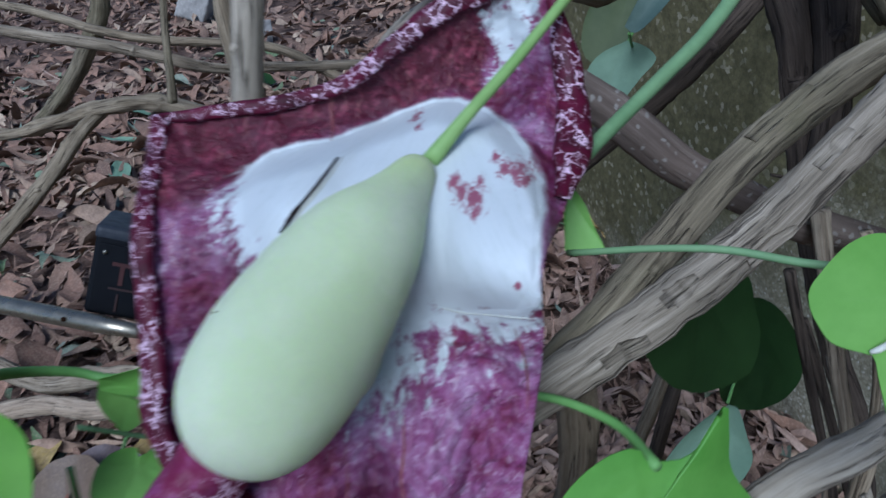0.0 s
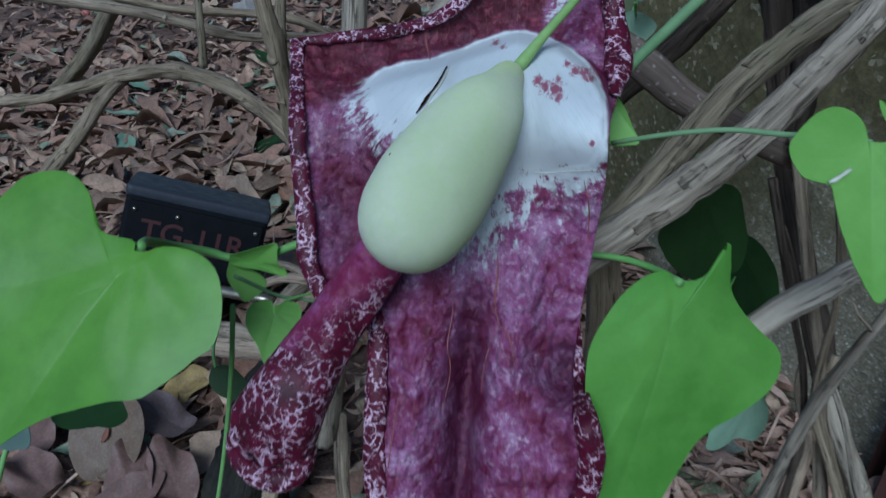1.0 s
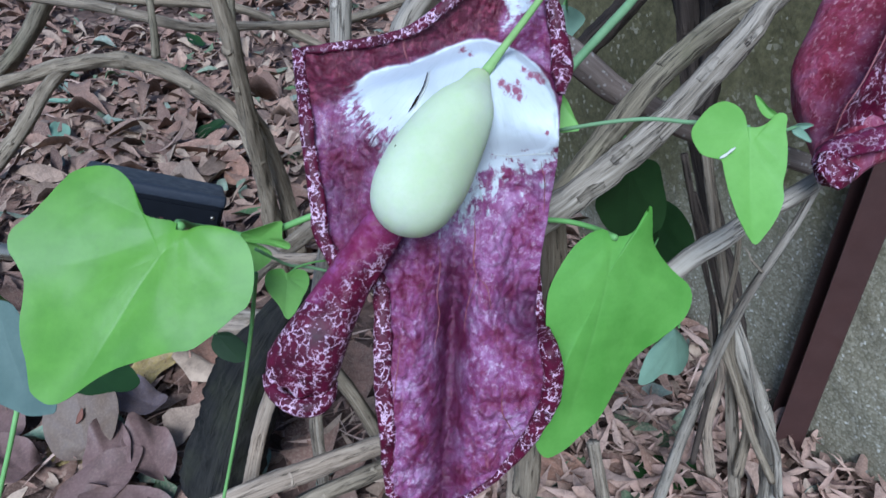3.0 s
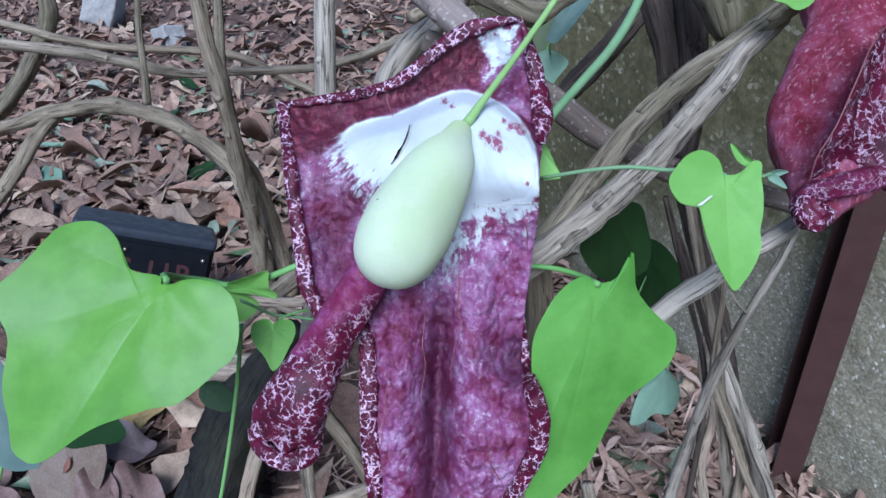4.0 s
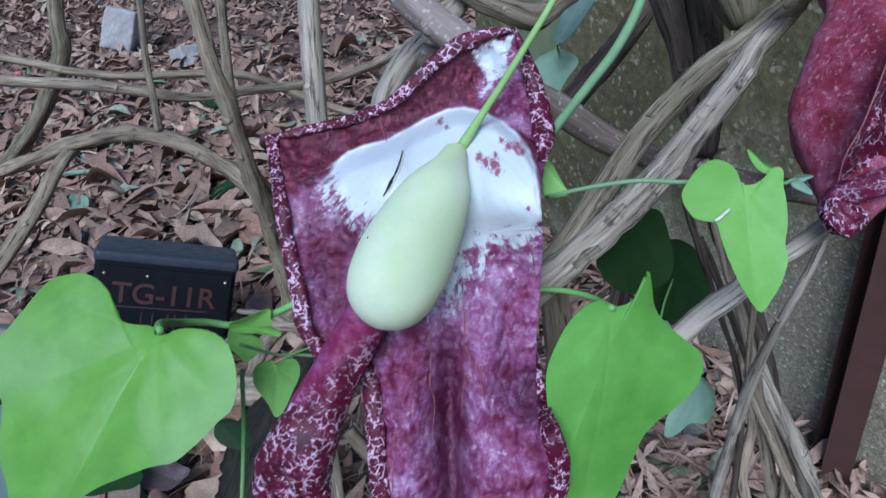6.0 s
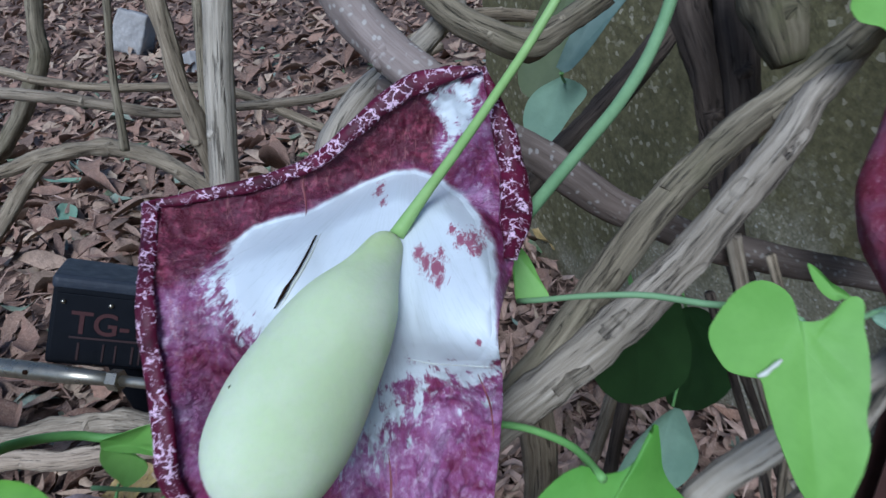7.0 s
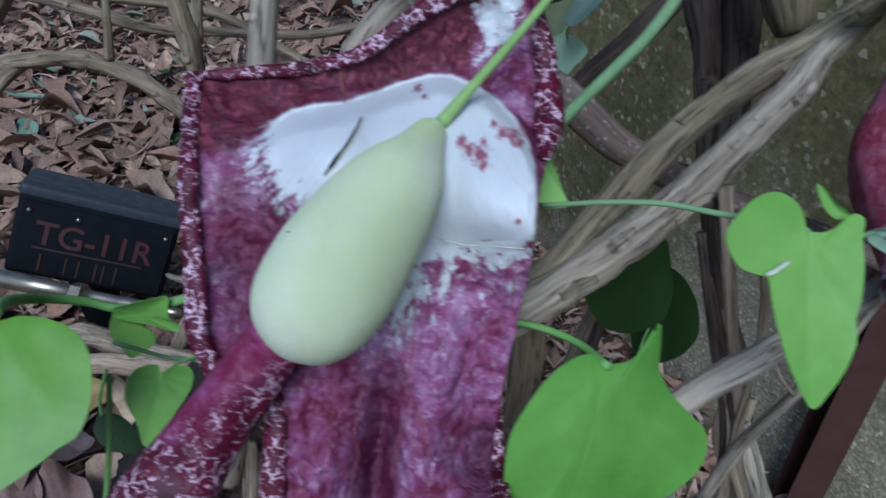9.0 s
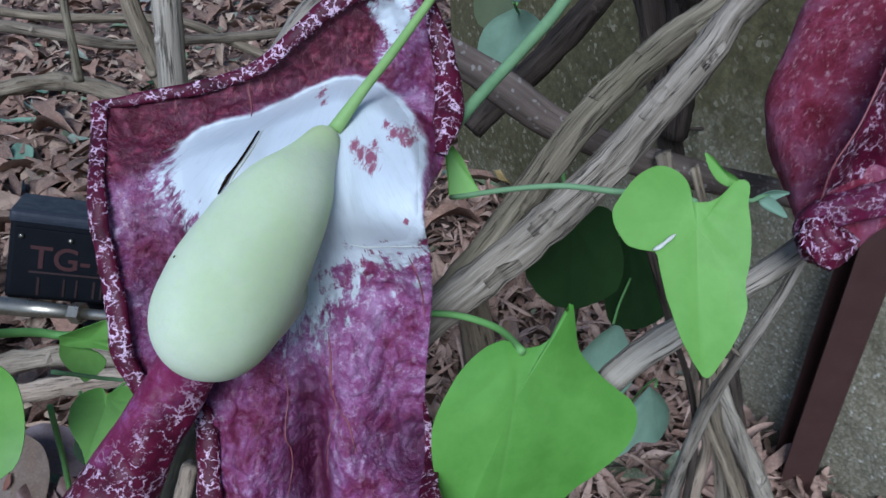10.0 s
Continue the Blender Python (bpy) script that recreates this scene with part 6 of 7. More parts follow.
stem("branch", [(-0.640, 1.176, 0.380), (-0.664, 1.158, 0.372), (-0.681, 1.124, 0.355), (-0.695, 1.072, 0.326), (-0.717, 1.017, 0.292), (-0.754, 0.945, 0.251)], (0.0040, 0.0105, 0.0130, 0.0135, 0.0126, 0.0126), BARK_BROWN, "forked grey limb of the arched vine", "branch", sides=16, ridge=0.1, seed=29)
stem("branch", [(-0.779, 1.020, 0.570), (-0.599, 0.974, 0.551), (-0.498, 0.965, 0.537), (-0.425, 0.985, 0.511), (-0.368, 1.015, 0.484), (-0.300, 1.074, 0.466), (-0.195, 1.144, 0.446), (-0.107, 1.254, 0.436), (-0.000, 1.380, 0.450)], (0.0072, 0.0072, 0.0072, 0.0072, 0.0072, 0.0068, 0.0068, 0.0076, 0.0085), BARK, "long grey horizontal stem over the ground", "branch", sides=14, seed=30)
stem("branch", [(-0.832, 1.111, 0.585), (-0.660, 1.093, 0.555), (-0.558, 1.076, 0.527), (-0.467, 1.077, 0.509), (-0.369, 1.093, 0.497), (-0.304, 1.106, 0.480), (-0.246, 1.109, 0.447), (-0.183, 1.093, 0.420), (-0.118, 1.060, 0.403)], (0.0061, 0.0061, 0.0061, 0.0061, 0.0061, 0.0067, 0.0063, 0.0063, 0.0054), BARK_BROWN, "thin brown horizontal stem crossing another", "branch", sides=14, seed=31)
stem("branch", [(-0.808, 0.864, 0.121), (-0.650, 0.810, 0.107), (-0.536, 0.797, 0.129), (-0.431, 0.774, 0.154), (-0.323, 0.710, 0.189), (-0.210, 0.647, 0.224)], (0.014, 0.014, 0.015, 0.014, 0.013, 0.012), BARK, "weathered grey branch lying before the box", "branch", sides=16, ridge=0.06, lump=0.4, seed=32, knots=((0.5, 20, 0.6), (0.75, -20, 0.5)))
stem("branch", [(-0.771, 0.772, 0.058), (-0.629, 0.772, 0.097), (-0.513, 0.747, 0.119), (-0.380, 0.714, 0.164), (-0.254, 0.657, 0.206)], (0.012, 0.012, 0.012, 0.012, 0.010), BARK_PALE, "pale dry branch lying beside another", "branch", sides=14, ridge=0.1, seed=33)
stem("branch", [(-0.150, 0.677, 0.349), (-0.203, 0.703, 0.294), (-0.262, 0.726, 0.236), (-0.304, 0.739, 0.160)], (0.010, 0.010, 0.010, 0.010), BARK, "short grey branch crossing the bundle", "branch", sides=14, ridge=0.1, seed=35)
stem("twig", [(-0.104, 0.541, 0.394), (-0.157, 0.573, 0.369), (-0.211, 0.616, 0.344), (-0.272, 0.650, 0.304)], (0.005, 0.005, 0.005, 0.004), BARK_PALE, "dry grey twig in the bundle", "branch", sides=10, seed=36)
stem("twig", [(-0.105, 0.531, 0.378), (-0.157, 0.569, 0.363), (-0.204, 0.621, 0.352), (-0.264, 0.684, 0.320)], (0.004, 0.004, 0.004, 0.003), BARK, "dry thin twig in the bundle", "branch", sides=10, seed=37)
stem("log", [(-0.148, 0.558, 0.349), (-0.193, 0.559, 0.281), (-0.237, 0.552, 0.203), (-0.277, 0.534, 0.108), (-0.295, 0.523, 0.058)], (0.0110, 0.0260, 0.0360, 0.0390, 0.0350), BARK_ROT, "dark rotting stump leaning in the litter", "stump", sides=22, ridge=0.10, seed=38)
stem("branch", [(-0.261, 0.353, 0.234), (-0.211, 0.366, 0.250), (-0.163, 0.384, 0.257), (-0.116, 0.407, 0.254), (-0.066, 0.437, 0.243), (0.001, 0.475, 0.227)], (0.0100, 0.0105, 0.0105, 0.010, 0.009, 0.008), BARK_PALE, "pale dry fallen branch propped over the litter", "branch", sides=16, ridge=0.06, seed=39, knots=((0.4, 30, 0.6),))
stem("branch", [(-0.188, 0.391, 0.181), (-0.140, 0.413, 0.194), (-0.092, 0.438, 0.193), (-0.036, 0.478, 0.180)], (0.008, 0.008, 0.008, 0.007), BARK_BROWN, "brown fallen branch beside another", "branch", sides=14, ridge=0.1, seed=40)
stem("twig", [(-0.174, 0.469, 0.293), (-0.194, 0.458, 0.242), (-0.209, 0.448, 0.193), (-0.231, 0.439, 0.111)], (0.0062, 0.0066, 0.007, 0.0075), BARK_PALE, "dry upright stub in the litter", "branch", sides=12, ridge=0.1, seed=41)
stem("twig", [(-0.155, 0.545, 0.226), (-0.157, 0.526, 0.164), (-0.155, 0.506, 0.100), (-0.156, 0.487, 0.039)], (0.0065, 0.007, 0.007, 0.0075), BARK, "grey upright stub in the litter", "branch", sides=12, ridge=0.1, seed=42)
stem("twig", [(-0.143, 0.582, 0.208), (-0.113, 0.569, 0.154), (-0.082, 0.547, 0.088)], (0.008, 0.008, 0.008), BARK_BROWN, "brown slanting stub in the litter", "branch", sides=12, ridge=0.1, seed=43)
stem("twig", [(0.062, 0.448, 0.222), (0.059, 0.439, 0.173), (0.057, 0.432, 0.094)], (0.008, 0.008, 0.009), BARK_PALE, "pale stub below the flower", "branch", sides=12, ridge=0.1, seed=44)
stem("twig", [(0.142, 0.462, 0.204), (0.152, 0.451, 0.154), (0.168, 0.444, 0.074)], (0.006, 0.0065, 0.007), BARK, "grey stub beside the leaf", "branch", sides=12, ridge=0.1, seed=45)
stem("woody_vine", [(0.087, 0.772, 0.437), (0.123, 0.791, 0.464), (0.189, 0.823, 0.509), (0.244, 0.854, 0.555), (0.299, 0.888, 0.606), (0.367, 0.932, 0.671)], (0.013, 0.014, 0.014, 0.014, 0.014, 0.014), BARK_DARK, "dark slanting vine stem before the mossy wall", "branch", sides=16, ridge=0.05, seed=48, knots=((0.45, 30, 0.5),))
stem("wire", [(0.315, 0.872, 0.381), (0.377, 0.894, 0.359), (0.429, 0.868, 0.375), (0.456, 0.806, 0.408), (0.481, 0.734, 0.444)], (0.0022, 0.0022, 0.0022, 0.0022, 0.0022), BARK_DARK, "thin dark dry tendril before the wall", "vine", sides=8, seed=46)
stem("wire", [(0.436, 0.859, 0.379), (0.437, 0.845, 0.356), (0.428, 0.822, 0.337)], (0.0018, 0.0018, 0.0016), BARK_DARK, "short dark hanging tendril", "vine", sides=8, seed=47)


# ---- the box and the pipe ----
def build_box():
    """A leaning case on a ground spike; its origin is the middle of the front top edge."""
    wide, deep, tall = 0.205, 0.095, 0.128
    foot = -tall
    ob = holder("control_box", (-0.442, 0.922, 0.271))
    ob.rotation_euler = (radians(-15), radians(23), radians(15))
    turn = ob.rotation_euler.to_matrix()
    down = turn.inverted() @ Vector((0, 0, -1))
    start = Vector((0.0, deep / 2, -tall + 0.01))
    height = (Vector(ob.location) + turn @ start).z + 0.05
    spike = [start + down * (height * k / 4) for k in range(5)]
    v, f, uv = sweep([tuple(q) for q in spike], (0.034, 0.030, 0.024, 0.016, 0.006), 16, count=14)
    part("spike", mesh("spike", v, f, BLACK, uv), ob, "black plastic ground spike")
    part("case", box_mesh("case", (wide, deep, tall), BLACK, 0.008, (0, deep / 2, foot)), ob, "black plastic case")
    part("lid", box_mesh("lid", (wide + 0.004, deep + 0.004, 0.020), BLACK_LID, 0.008, (0, deep / 2, -0.018)), ob, "rounded lid with sky light in its colour")
    face = part("front_plate", box_mesh("front_plate", (wide - 0.012, 0.004, tall - 0.028), BLACK, 0.0015, (0, -0.001, foot + 0.006)), ob)
    deep = 0.0
    tall = 0.128
    for x in (-0.087, -0.027, 0.087):
        v, f, uv = sweep([(x, -deep / 2 - 0.002, foot + tall - 0.034), (x, -deep / 2 - 0.006, foot + tall - 0.034)], (0.0035, 0.003), 10, count=3)
        part("screw", mesh("screw", v, f, STEEL, uv), face, "small steel screw")
    curve = bpy.data.curves.new("lettering", "FONT")
    curve.body, curve.size, curve.extrude, curve.offset, curve.align_x = "TG-11R", 0.046, 0.0004, 0.0006, "CENTER"
    text = new("lettering_curve", curve)
    me = bpy.data.meshes.new_from_object(text.evaluated_get(bpy.context.evaluated_depsgraph_get()))
    bpy.data.objects.remove(text)
    me.materials.clear()
    me.materials.append(RED_PAINT)
    sign = part("lettering", me, face, "hand-painted dim red letters")
    sign.matrix_local = pose(0.0, -deep / 2 - 0.0036, foot + 0.050, 90, 0, 0)
    for x, w in ((-0.062, 0.0032), (-0.03, 0.0026), (-0.014, 0.0026), (0.008, 0.003), (0.018, 0.0026), (0.034, 0.003)):
        part("stroke", box_mesh("stroke", (w, 0.0012, 0.026), RED_FADED, 0.0003, (x, -deep / 2 - 0.0036, foot + 0.010)), face)
    part("underline", box_mesh("underline", (0.14, 0.0012, 0.003), RED_FADED, 0.0003, (-0.005, -deep / 2 - 0.0036, foot + 0.042)), face)
    tagged(ob, "black plastic control box with dim red handwritten letters", "box")


build_box()


def build_pipe():
    a, b = Vector((-0.911, 0.893, 0.223)), Vector((-0.417, 0.794, 0.203))
    way = (b - a).normalized()
    ob = holder("garden_spike", a)
    z = Vector((0, 0, 0))
    for name, s, e, r in (("tube", 0.0, 0.938, 0.0125), ("nut", 0.938, 0.968, 0.0142), ("tip", 0.968, 1.24, 0.0072)):
        p, q = (b - a) * s, (b - a) * e
        sides = 6 if name == "nut" else 20
        v, f, uv = sweep([tuple(p), tuple(p * 0.2 + q * 0.8), tuple(q)], (r, r, r * (0.7 if name != "nut" else 1)), sides, count=8)
        part(name, mesh(name, v, f, STEEL, uv, soft=name != "nut"), ob)
    hole = (b - a) * 0.697 + Vector((0.0, -0.0095, 0.0055))
    v, f, uv = sweep([tuple(hole), tuple(hole + Vector((0, -0.003, 0.002)))], (0.0034, 0.0034), 12, count=3)
    part("hole", mesh("hole", v, f, HOLE, uv), ob, "small round hole")
    tagged(ob, "dull steel lamp spike with a nut lying across a branch", "pipe")


build_pipe()


# ---- stones and single fallen leaves ----
def stone(at, size, seed, lean):
    bm = bmesh.new()
    bmesh.ops.create_icosphere(bm, subdivisions=5, radius=1.0)
    for v in bm.verts:
        c = v.co
        m = max(abs(c.x), abs(c.y), abs(c.z))
        c = c.lerp(c / m, 0.9)
        v.co = Vector((c.x * size[0], c.y * size[1], c.z * size[2])) * (1 + 0.10 * noise.noise(c * 1.3 + Vector((seed, 0, 0))) + 0.03 * noise.noise(c * 5))
    for face in bm.faces:
        face.smooth = True
    me = bpy.data.meshes.new("stone")
    bm.to_mesh(me)
    bm.free()
    me.materials.append(STONE)
    ob = new("stone", me)
    ob.location = at
    ob.rotation_euler = (*lean, seed)
    tagged(ob, "pale angular broken stone lying in the litter", "stone", "stones in the litter")


stone((-1.555, 3.500, 0.12), (0.115, 0.07, 0.10), 1.75, (0.42, 0.22))
stone((-1.125, 3.060, 0.05), (0.062, 0.05, 0.05), 2.4, (0.2, 0.3))


def fallen(name, at, turn, outline, material, label, lean=(0, 0), cup=0.15, wave=0.06, seed=0, size=1.0):
    """One fallen leaf lying on the litter."""
    ob = holder(name, at)
    ob.rotation_euler = (radians(lean[0]), radians(lean[1]), radians(turn))
    part("blade", blade("blade", (0, 0, 0), (1, 0, 0), (0, 1, 0), [(a * size, b * size) for a, b in outline], material, cup=cup, droop=0.05, wave=wave, seed=seed), ob)
    return tagged(ob, label, "leaf", "fallen leaves")


ROUND = [(0.0, -0.013), (-0.028, -0.008), (-0.046, 0.015), (-0.050, 0.046), (-0.038, 0.077), (-0.010, 0.094), (0.023, 0.092), (0.046, 0.070), (0.049, 0.036), (0.034, 0.002)]
OVAL = [(0.0, 0.0), (-0.018, 0.012), (-0.028, 0.036), (-0.024, 0.064), (-0.008, 0.09), (0.004, 0.098), (0.018, 0.08), (0.027, 0.052), (0.024, 0.022), (0.012, 0.004)]
LONG = [(0.0, 0.0), (-0.010, 0.02), (-0.015, 0.055), (-0.010, 0.095), (0.0, 0.125), (0.010, 0.10), (0.015, 0.06), (0.010, 0.02)]


def on_litter(p, up=0.03):
    return (p[0], p[1], rise(p[0], p[1]) + up)


torn = fallen("fallen_leaf", on_litter((-0.483, 0.592, 0.000), 0.06), 8, ROUND, FALLEN_BROWN, "round olive brown fallen leaf with a reddish tear", (44, -6), cup=0.06, wave=0.02, seed=51)
tv, tf, tuv = sweep([(-0.006, 0.034, 0.0036), (0.000, 0.042, 0.0042), (0.004, 0.052, 0.0046)], (0.0012, 0.0042, 0.0010), 12, 0.002, flat=0.25)
part("tear", mesh("tear", tv, tf, TEAR, tuv), torn, "reddish tear")
fallen("fallen_leaf", on_litter((-0.405, 0.663, 0.000), 0.055), 80, OVAL, FALLEN_GREY, "purplish grey fallen leaf", (24, 6), seed=52, size=1.2, wave=0.12)
fallen("fallen_leaf", on_litter((-0.505, 0.765, 0.000), 0.03), -75, OVAL, FALLEN_YELLOW, "curled yellow fallen leaf", (14, 10), wave=0.16, seed=53)
fallen("fallen_leaf", on_litter((-0.564, 0.648, 0.000), 0.02), -120, OVAL, FALLEN_YELLOW, "yellow fallen leaf under a brown one", (8, 4), seed=54)
fallen("fallen_leaf", on_litter((-0.674, 0.692, 0.000), 0.02), -40, OVAL, FALLEN_YELLOW, "dull yellow fallen leaf", (8, 4), seed=55)
fallen("fallen_leaf", on_litter((-0.365, 0.545, 0.000), 0.045), 40, OVAL, FALLEN_PINK, "pinkish brown fallen leaf", (16, 4), seed=56, size=1.1, wave=0.16)
fallen("fallen_leaf", on_litter((-0.425, 0.530, 0.000), 0.045), 20, OVAL, FALLEN_PINK, "large pinkish fallen leaf", (14, -8), seed=57, size=1.15, wave=0.2)
fallen("fallen_leaf", on_litter((-0.540, 0.560, 0.000), 0.045), 60, OVAL, FALLEN_PINK, "crumpled pinkish fallen leaf", (10, 8), seed=58, size=1.1, wave=0.2)
for p, turn, lean, grow, k in (((-0.330, 0.480), 75, (12, -6), 1.35, 81), ((-0.480, 0.485), -35, (14, 8), 1.3, 82), ((-0.620, 0.610), 15, (10, -10), 1.2, 83), ((-0.390, 0.500), 130, (8, 6), 1.25, 84), ((-0.585, 0.500), 95, (16, 4), 1.3, 85), ((-0.300, 0.600), -20, (12, 10), 1.05, 86)):
    fallen("fallen_leaf", on_litter(p, 0.04), turn, OVAL, FALLEN_PINK, "broad smooth pinkish brown fallen leaf", lean, cup=0.06, seed=k, size=grow, wave=0.07)
fallen("fallen_leaf", on_litter((-0.364, 0.756, 0.000), 0.04), 30, OVAL, FALLEN_TAN, "reddish brown fallen leaf", (10, 14), seed=59)
fallen("fallen_leaf", on_litter((-0.350, 0.558, -0.000), 0.035), -60, LONG, FALLEN_GREY, "long pointed grey fallen leaf", (10, 0), seed=60)
fallen("fallen_leaf", on_litter((0.167, 0.533, 0.000), 0.03), 70, OVAL, FALLEN_TAN, "rust brown fallen leaf below the flower", (10, 8), seed=61)
fallen("fallen_leaf", on_litter((0.148, 0.596, 0.000), 0.05), 35, LONG, FALLEN_PINK, "pale pointed fallen leaf", (20, 12), seed=62)
fallen("fallen_leaf", on_litter((0.511, 0.545, 0.000), 0.03), 110, LONG, FALLEN_PINK, "pale curled fallen leaf by the post", (16, 8), seed=63)
fallen("fallen_leaf", on_litter((-0.468, 1.348, 0.000), 0.03), 10, OVAL, FALLEN_TAN, "tan fallen leaf beside the box", (18, 4), seed=64)
fallen("fallen_leaf", on_litter((-0.805, 2.309, 0.000), 0.04), 50, OVAL, LEAF_DARK, "dark green fallen leaf", (20, 10), seed=65)
fallen("fallen_leaf", on_litter((-0.836, 2.030, 0.000), 0.03), -30, OVAL, LEAF_DARK, "deep green fallen leaf", (10, -14), seed=66)
fallen("fallen_leaf", on_litter((-1.132, 2.102, 0.000), 0.03), 70, OVAL, LEAF_GREY, "pale bluish fallen leaf", (14, -4), seed=67)
fallen("fallen_leaf", on_litter((-1.043, 1.868, 0.000), 0.03), 95, LONG, LEAF_GREY, "pale grey green fallen leaf", (10, 4), seed=68)
fallen("fallen_leaf", on_litter((-0.985, 1.626, 0.000), 0.03), 30, OVAL, LEAF_GREY, "dull grey green fallen leaf", (12, 4), seed=69)
fallen("fallen_leaf", on_litter((-0.639, 1.613, 0.000), 0.03), -60, OVAL, LEAF_DARK, "green fallen leaf in the litter", (16, 6), seed=70)
fallen("fallen_leaf", on_litter((0.211, 1.293, 0.000), 0.04), 60, OVAL, FALLEN_YELLOW, "yellowish curled fallen leaf before the wall", (24, 6), wave=0.14, seed=72, size=0.8)
fallen("fallen_leaf", on_litter((0.309, 0.548, 0.000), 0.03), 100, OVAL, LEAF_DARK, "broad dark green fallen leaf by the vines", (8, 4), seed=71)


def berry(at, size):
    """A small fallen fruit with its stalk scar."""
    bm = bmesh.new()
    bmesh.ops.create_uvsphere(bm, u_segments=20, v_segments=12, radius=1.0)
    for v in bm.verts:
        v.co = Vector((v.co.x * size, v.co.y * size * 0.8, v.co.z * size * 0.75)) * (1 + 0.08 * noise.noise(v.co * 1.5)) - Vector((0, 0, 0.12 * size * max(0.0, 1 - 6 * v.co.xy.length) * (v.co.z > 0)))
    for f in bm.faces:
        f.smooth = True
    me = bpy.data.meshes.new("berry")
    bm.to_mesh(me)
    bm.free()
    me.materials.append(BERRY)
    ob = new("berry", me)
    ob.location = at
    tagged(ob, "small dull red fallen fruit in the litter", "fruit")


berry(on_litter((-1.927, 3.128, 0.000), 0.045), 0.020)


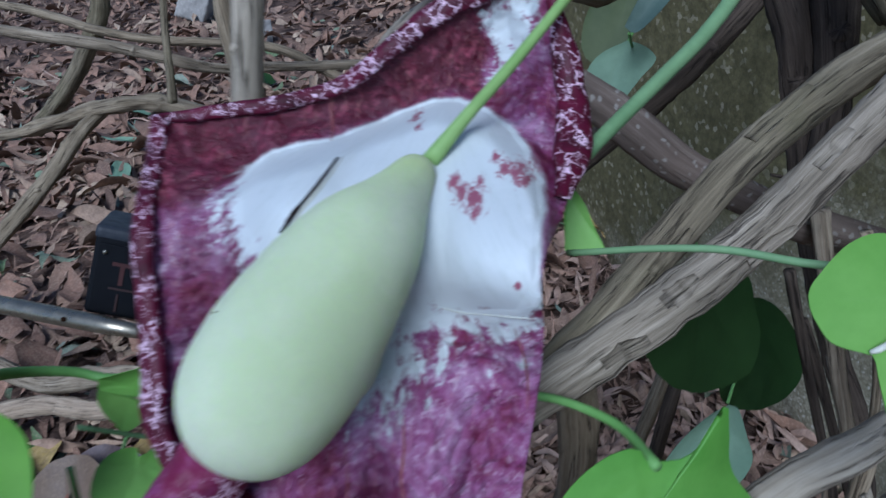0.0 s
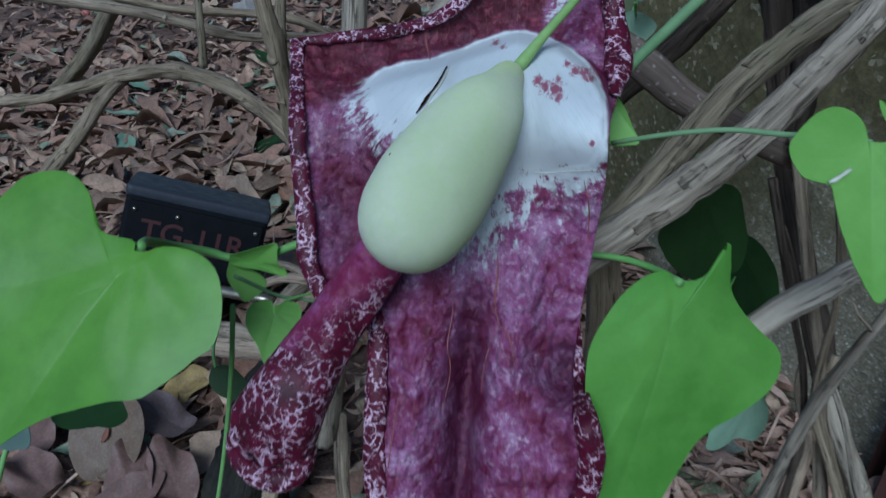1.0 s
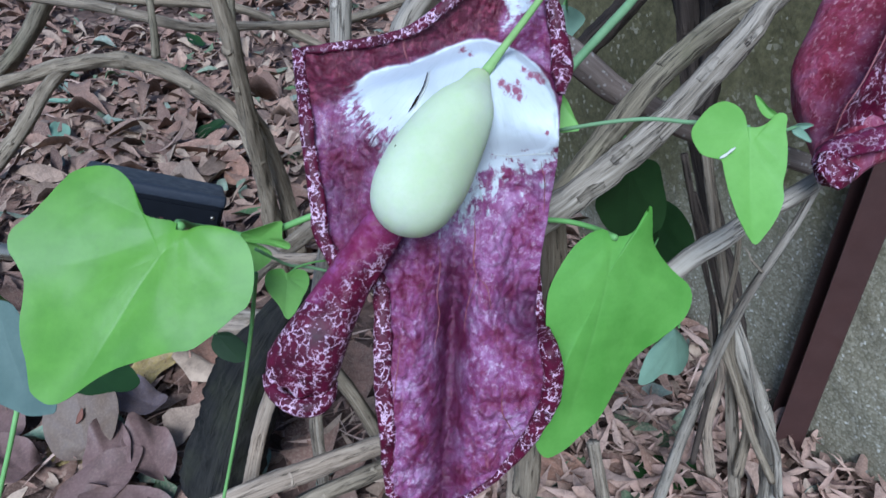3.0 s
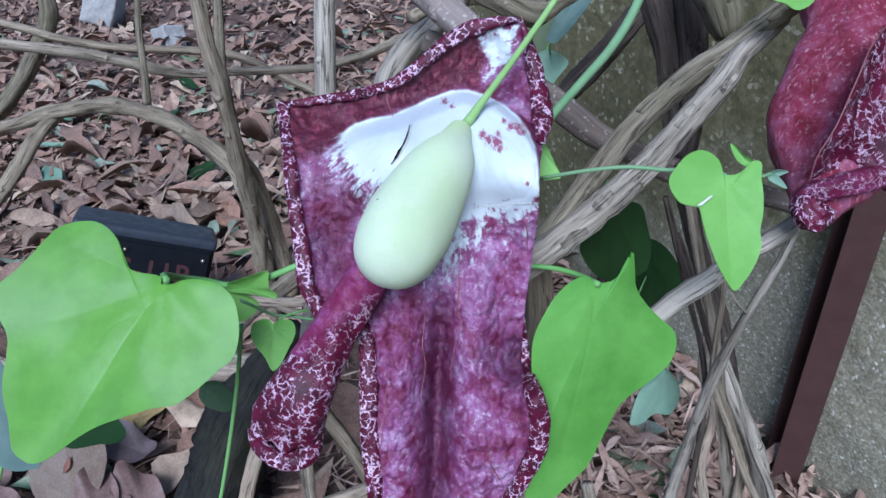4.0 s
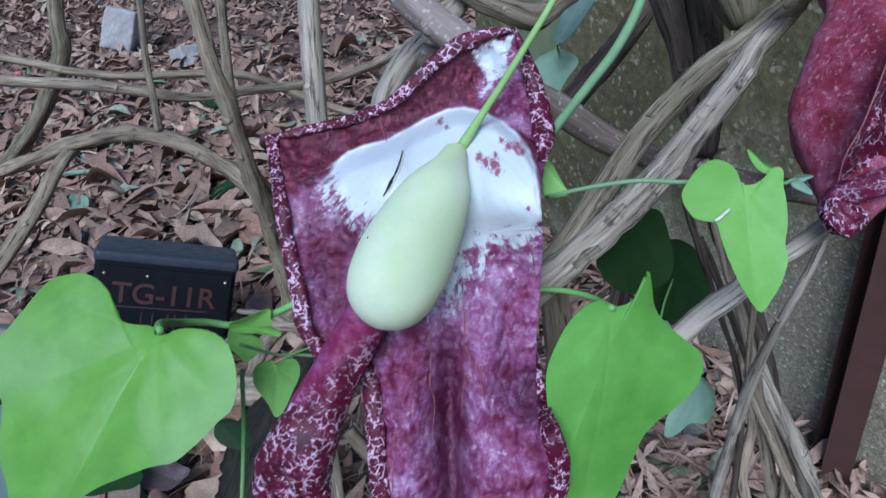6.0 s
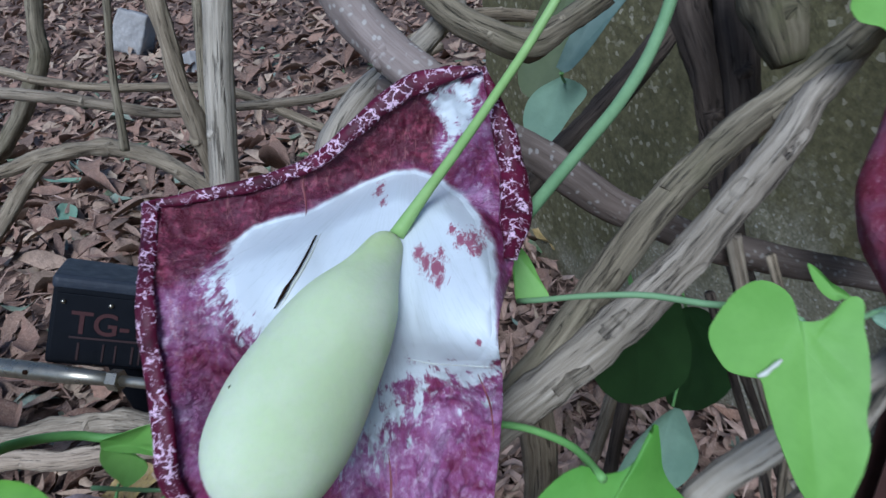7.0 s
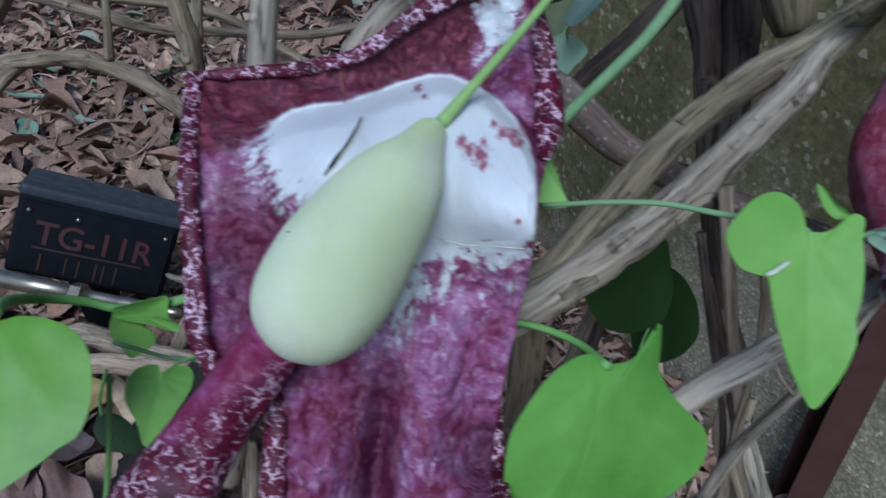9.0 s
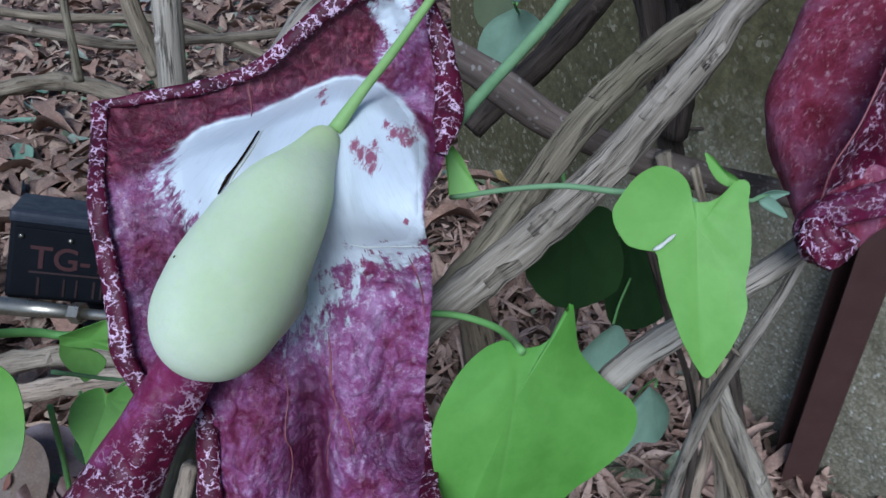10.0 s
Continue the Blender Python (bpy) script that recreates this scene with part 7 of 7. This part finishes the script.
# ---- the litter ----
def scatter(name, count, area, size, material, seed, label, category, slim=(0.22, 0.5), lift=0.028, tilt=0.35):
    """Many dry leaves strewn on the ground, each a curled blade of its own."""
    rng = np.random.default_rng(seed)
    x0, x1, y0, y1 = area
    y = y0 + (y1 - y0) * rng.random(count) ** 1.7
    x = x0 + (x1 - x0) * rng.random(count)
    side = (x - WALL_A.x) * WALL_OUT.x + (y - WALL_A.y) * WALL_OUT.y
    keep = (side > 0.01) | (side < -0.2) | (y > 1.62)
    x, y = x[keep], y[keep]
    n = len(x)
    size = size[0] + (size[1] - size[0]) * rng.random(n) ** 1.8
    slimness = slim[0] + (slim[1] - slim[0]) * rng.random(n)
    ang, tx, ty = rng.uniform(0, 6.283, n), rng.normal(0, tilt, n), rng.normal(0, tilt, n)
    curl, bend, twist = rng.normal(0, 0.45, n), rng.normal(0, 0.30, n), rng.normal(0, 0.7, n)
    up = lift * rng.random(n) ** 0.8
    s = np.linspace(-0.5, 0.5, 6)
    half = np.array([0.12, 0.78, 1.0, 0.9, 0.55, 0.04])
    shape = []
    for t, h in zip(s, half):
        for side_k in (-1, 0, 1):
            shape.append((side_k * h * 0.5, t, abs(side_k) * h))
    shape = np.array(shape)
    jag = 1 + 0.22 * rng.normal(size=(n, len(shape)))
    lx = shape[None, :, 0] * (size * slimness)[:, None] * jag
    ly = shape[None, :, 1] * size[:, None]
    lz = curl[:, None] * size[:, None] * slimness[:, None] * shape[None, :, 2] + bend[:, None] * size[:, None] * (shape[None, :, 1] ** 2) * 2
    lz = lz + twist[:, None] * lx * shape[None, :, 1] * 2
    lz = lz + lx * tx[:, None] + ly * ty[:, None]
    ca, sa = np.cos(ang)[:, None], np.sin(ang)[:, None]
    ground = np.array([rise(a, b) for a, b in zip(x, y)])
    reach = np.abs(np.minimum(lz.min(axis=1), 0)) * 0.6
    px = x[:, None] + lx * ca - ly * sa
    py = y[:, None] + lx * sa + ly * ca
    pz = (ground + up + reach)[:, None] + lz
    verts = np.stack([px, py, pz], axis=2).reshape(-1, 3)
    k = len(shape)
    cell = [(3 * r + c, 3 * r + c + 1, 3 * r + c + 4, 3 * r + c + 3) for r in range(5) for c in range(2)]
    faces = (np.array(cell)[None] + (np.arange(n) * k)[:, None, None]).reshape(-1, 4)
    ob = new(name, mesh(name, verts, faces.tolist(), material))
    tagged(ob, label, category, kind="stuff")


scatter("leaf_litter", 7500, (-2.1, 0.75, 0.25, 2.3), (0.02, 0.08), LITTER, 1, "dry brown and pinkish leaf litter covering the soil", "leaf litter", slim=(0.16, 0.48), lift=0.028, tilt=0.26)
scatter("leaf_litter", 11000, (-4.4, 1.6, 1.5, 6.2), (0.04, 0.13), LITTER, 2, "dry brown leaf litter farther off", "leaf litter", slim=(0.14, 0.42), lift=0.032, tilt=0.26)
scatter("leaf_litter", 9000, (-5.2, 3.4, -2.4, 7.0), (0.03, 0.10), LITTER, 9, "dry brown leaf litter all around", "leaf litter", slim=(0.16, 0.48), lift=0.035, tilt=0.45)
scatter("broad_litter", 200, (-1.5, 0.0, 0.35, 2.2), (0.07, 0.125), LITTER, 7, "broad flat dry brown leaves lying on the litter", "leaf litter", slim=(0.4, 0.62), lift=0.04, tilt=0.16)
scatter("broad_litter", 420, (-2.3, 0.2, 1.0, 3.2), (0.09, 0.17), LITTER, 11, "long flat dry brown leaves lying on the litter", "leaf litter", slim=(0.2, 0.42), lift=0.05, tilt=0.14)
scatter("straw", 900, (-2.3, 0.3, 0.6, 2.8), (0.05, 0.16), LITTER_PALE, 12, "thin pale straw and leaf stalks on the litter", "straw", slim=(0.02, 0.05), lift=0.05, tilt=0.2)
scatter("leaf_scraps", 5200, (-2.3, 0.75, 0.3, 2.8), (0.02, 0.075), LITTER, 3, "narrow dry leaf scraps and straw on the soil", "leaf litter", slim=(0.05, 0.16), lift=0.035, tilt=0.25)
scatter("leaf_scraps", 3200, (-0.05, 0.6, 0.45, 1.4), (0.018, 0.065), LITTER_PALE, 8, "small pale leaf scraps and straw beside the wall", "leaf litter", slim=(0.08, 0.35), lift=0.05, tilt=0.4)
scatter("green_litter", 620, (-2.2, 0.7, 0.4, 3.2), (0.035, 0.085), FRESH, 14, "a few fallen green and grey leaves in the litter", "leaf litter", lift=0.04, tilt=0.2)
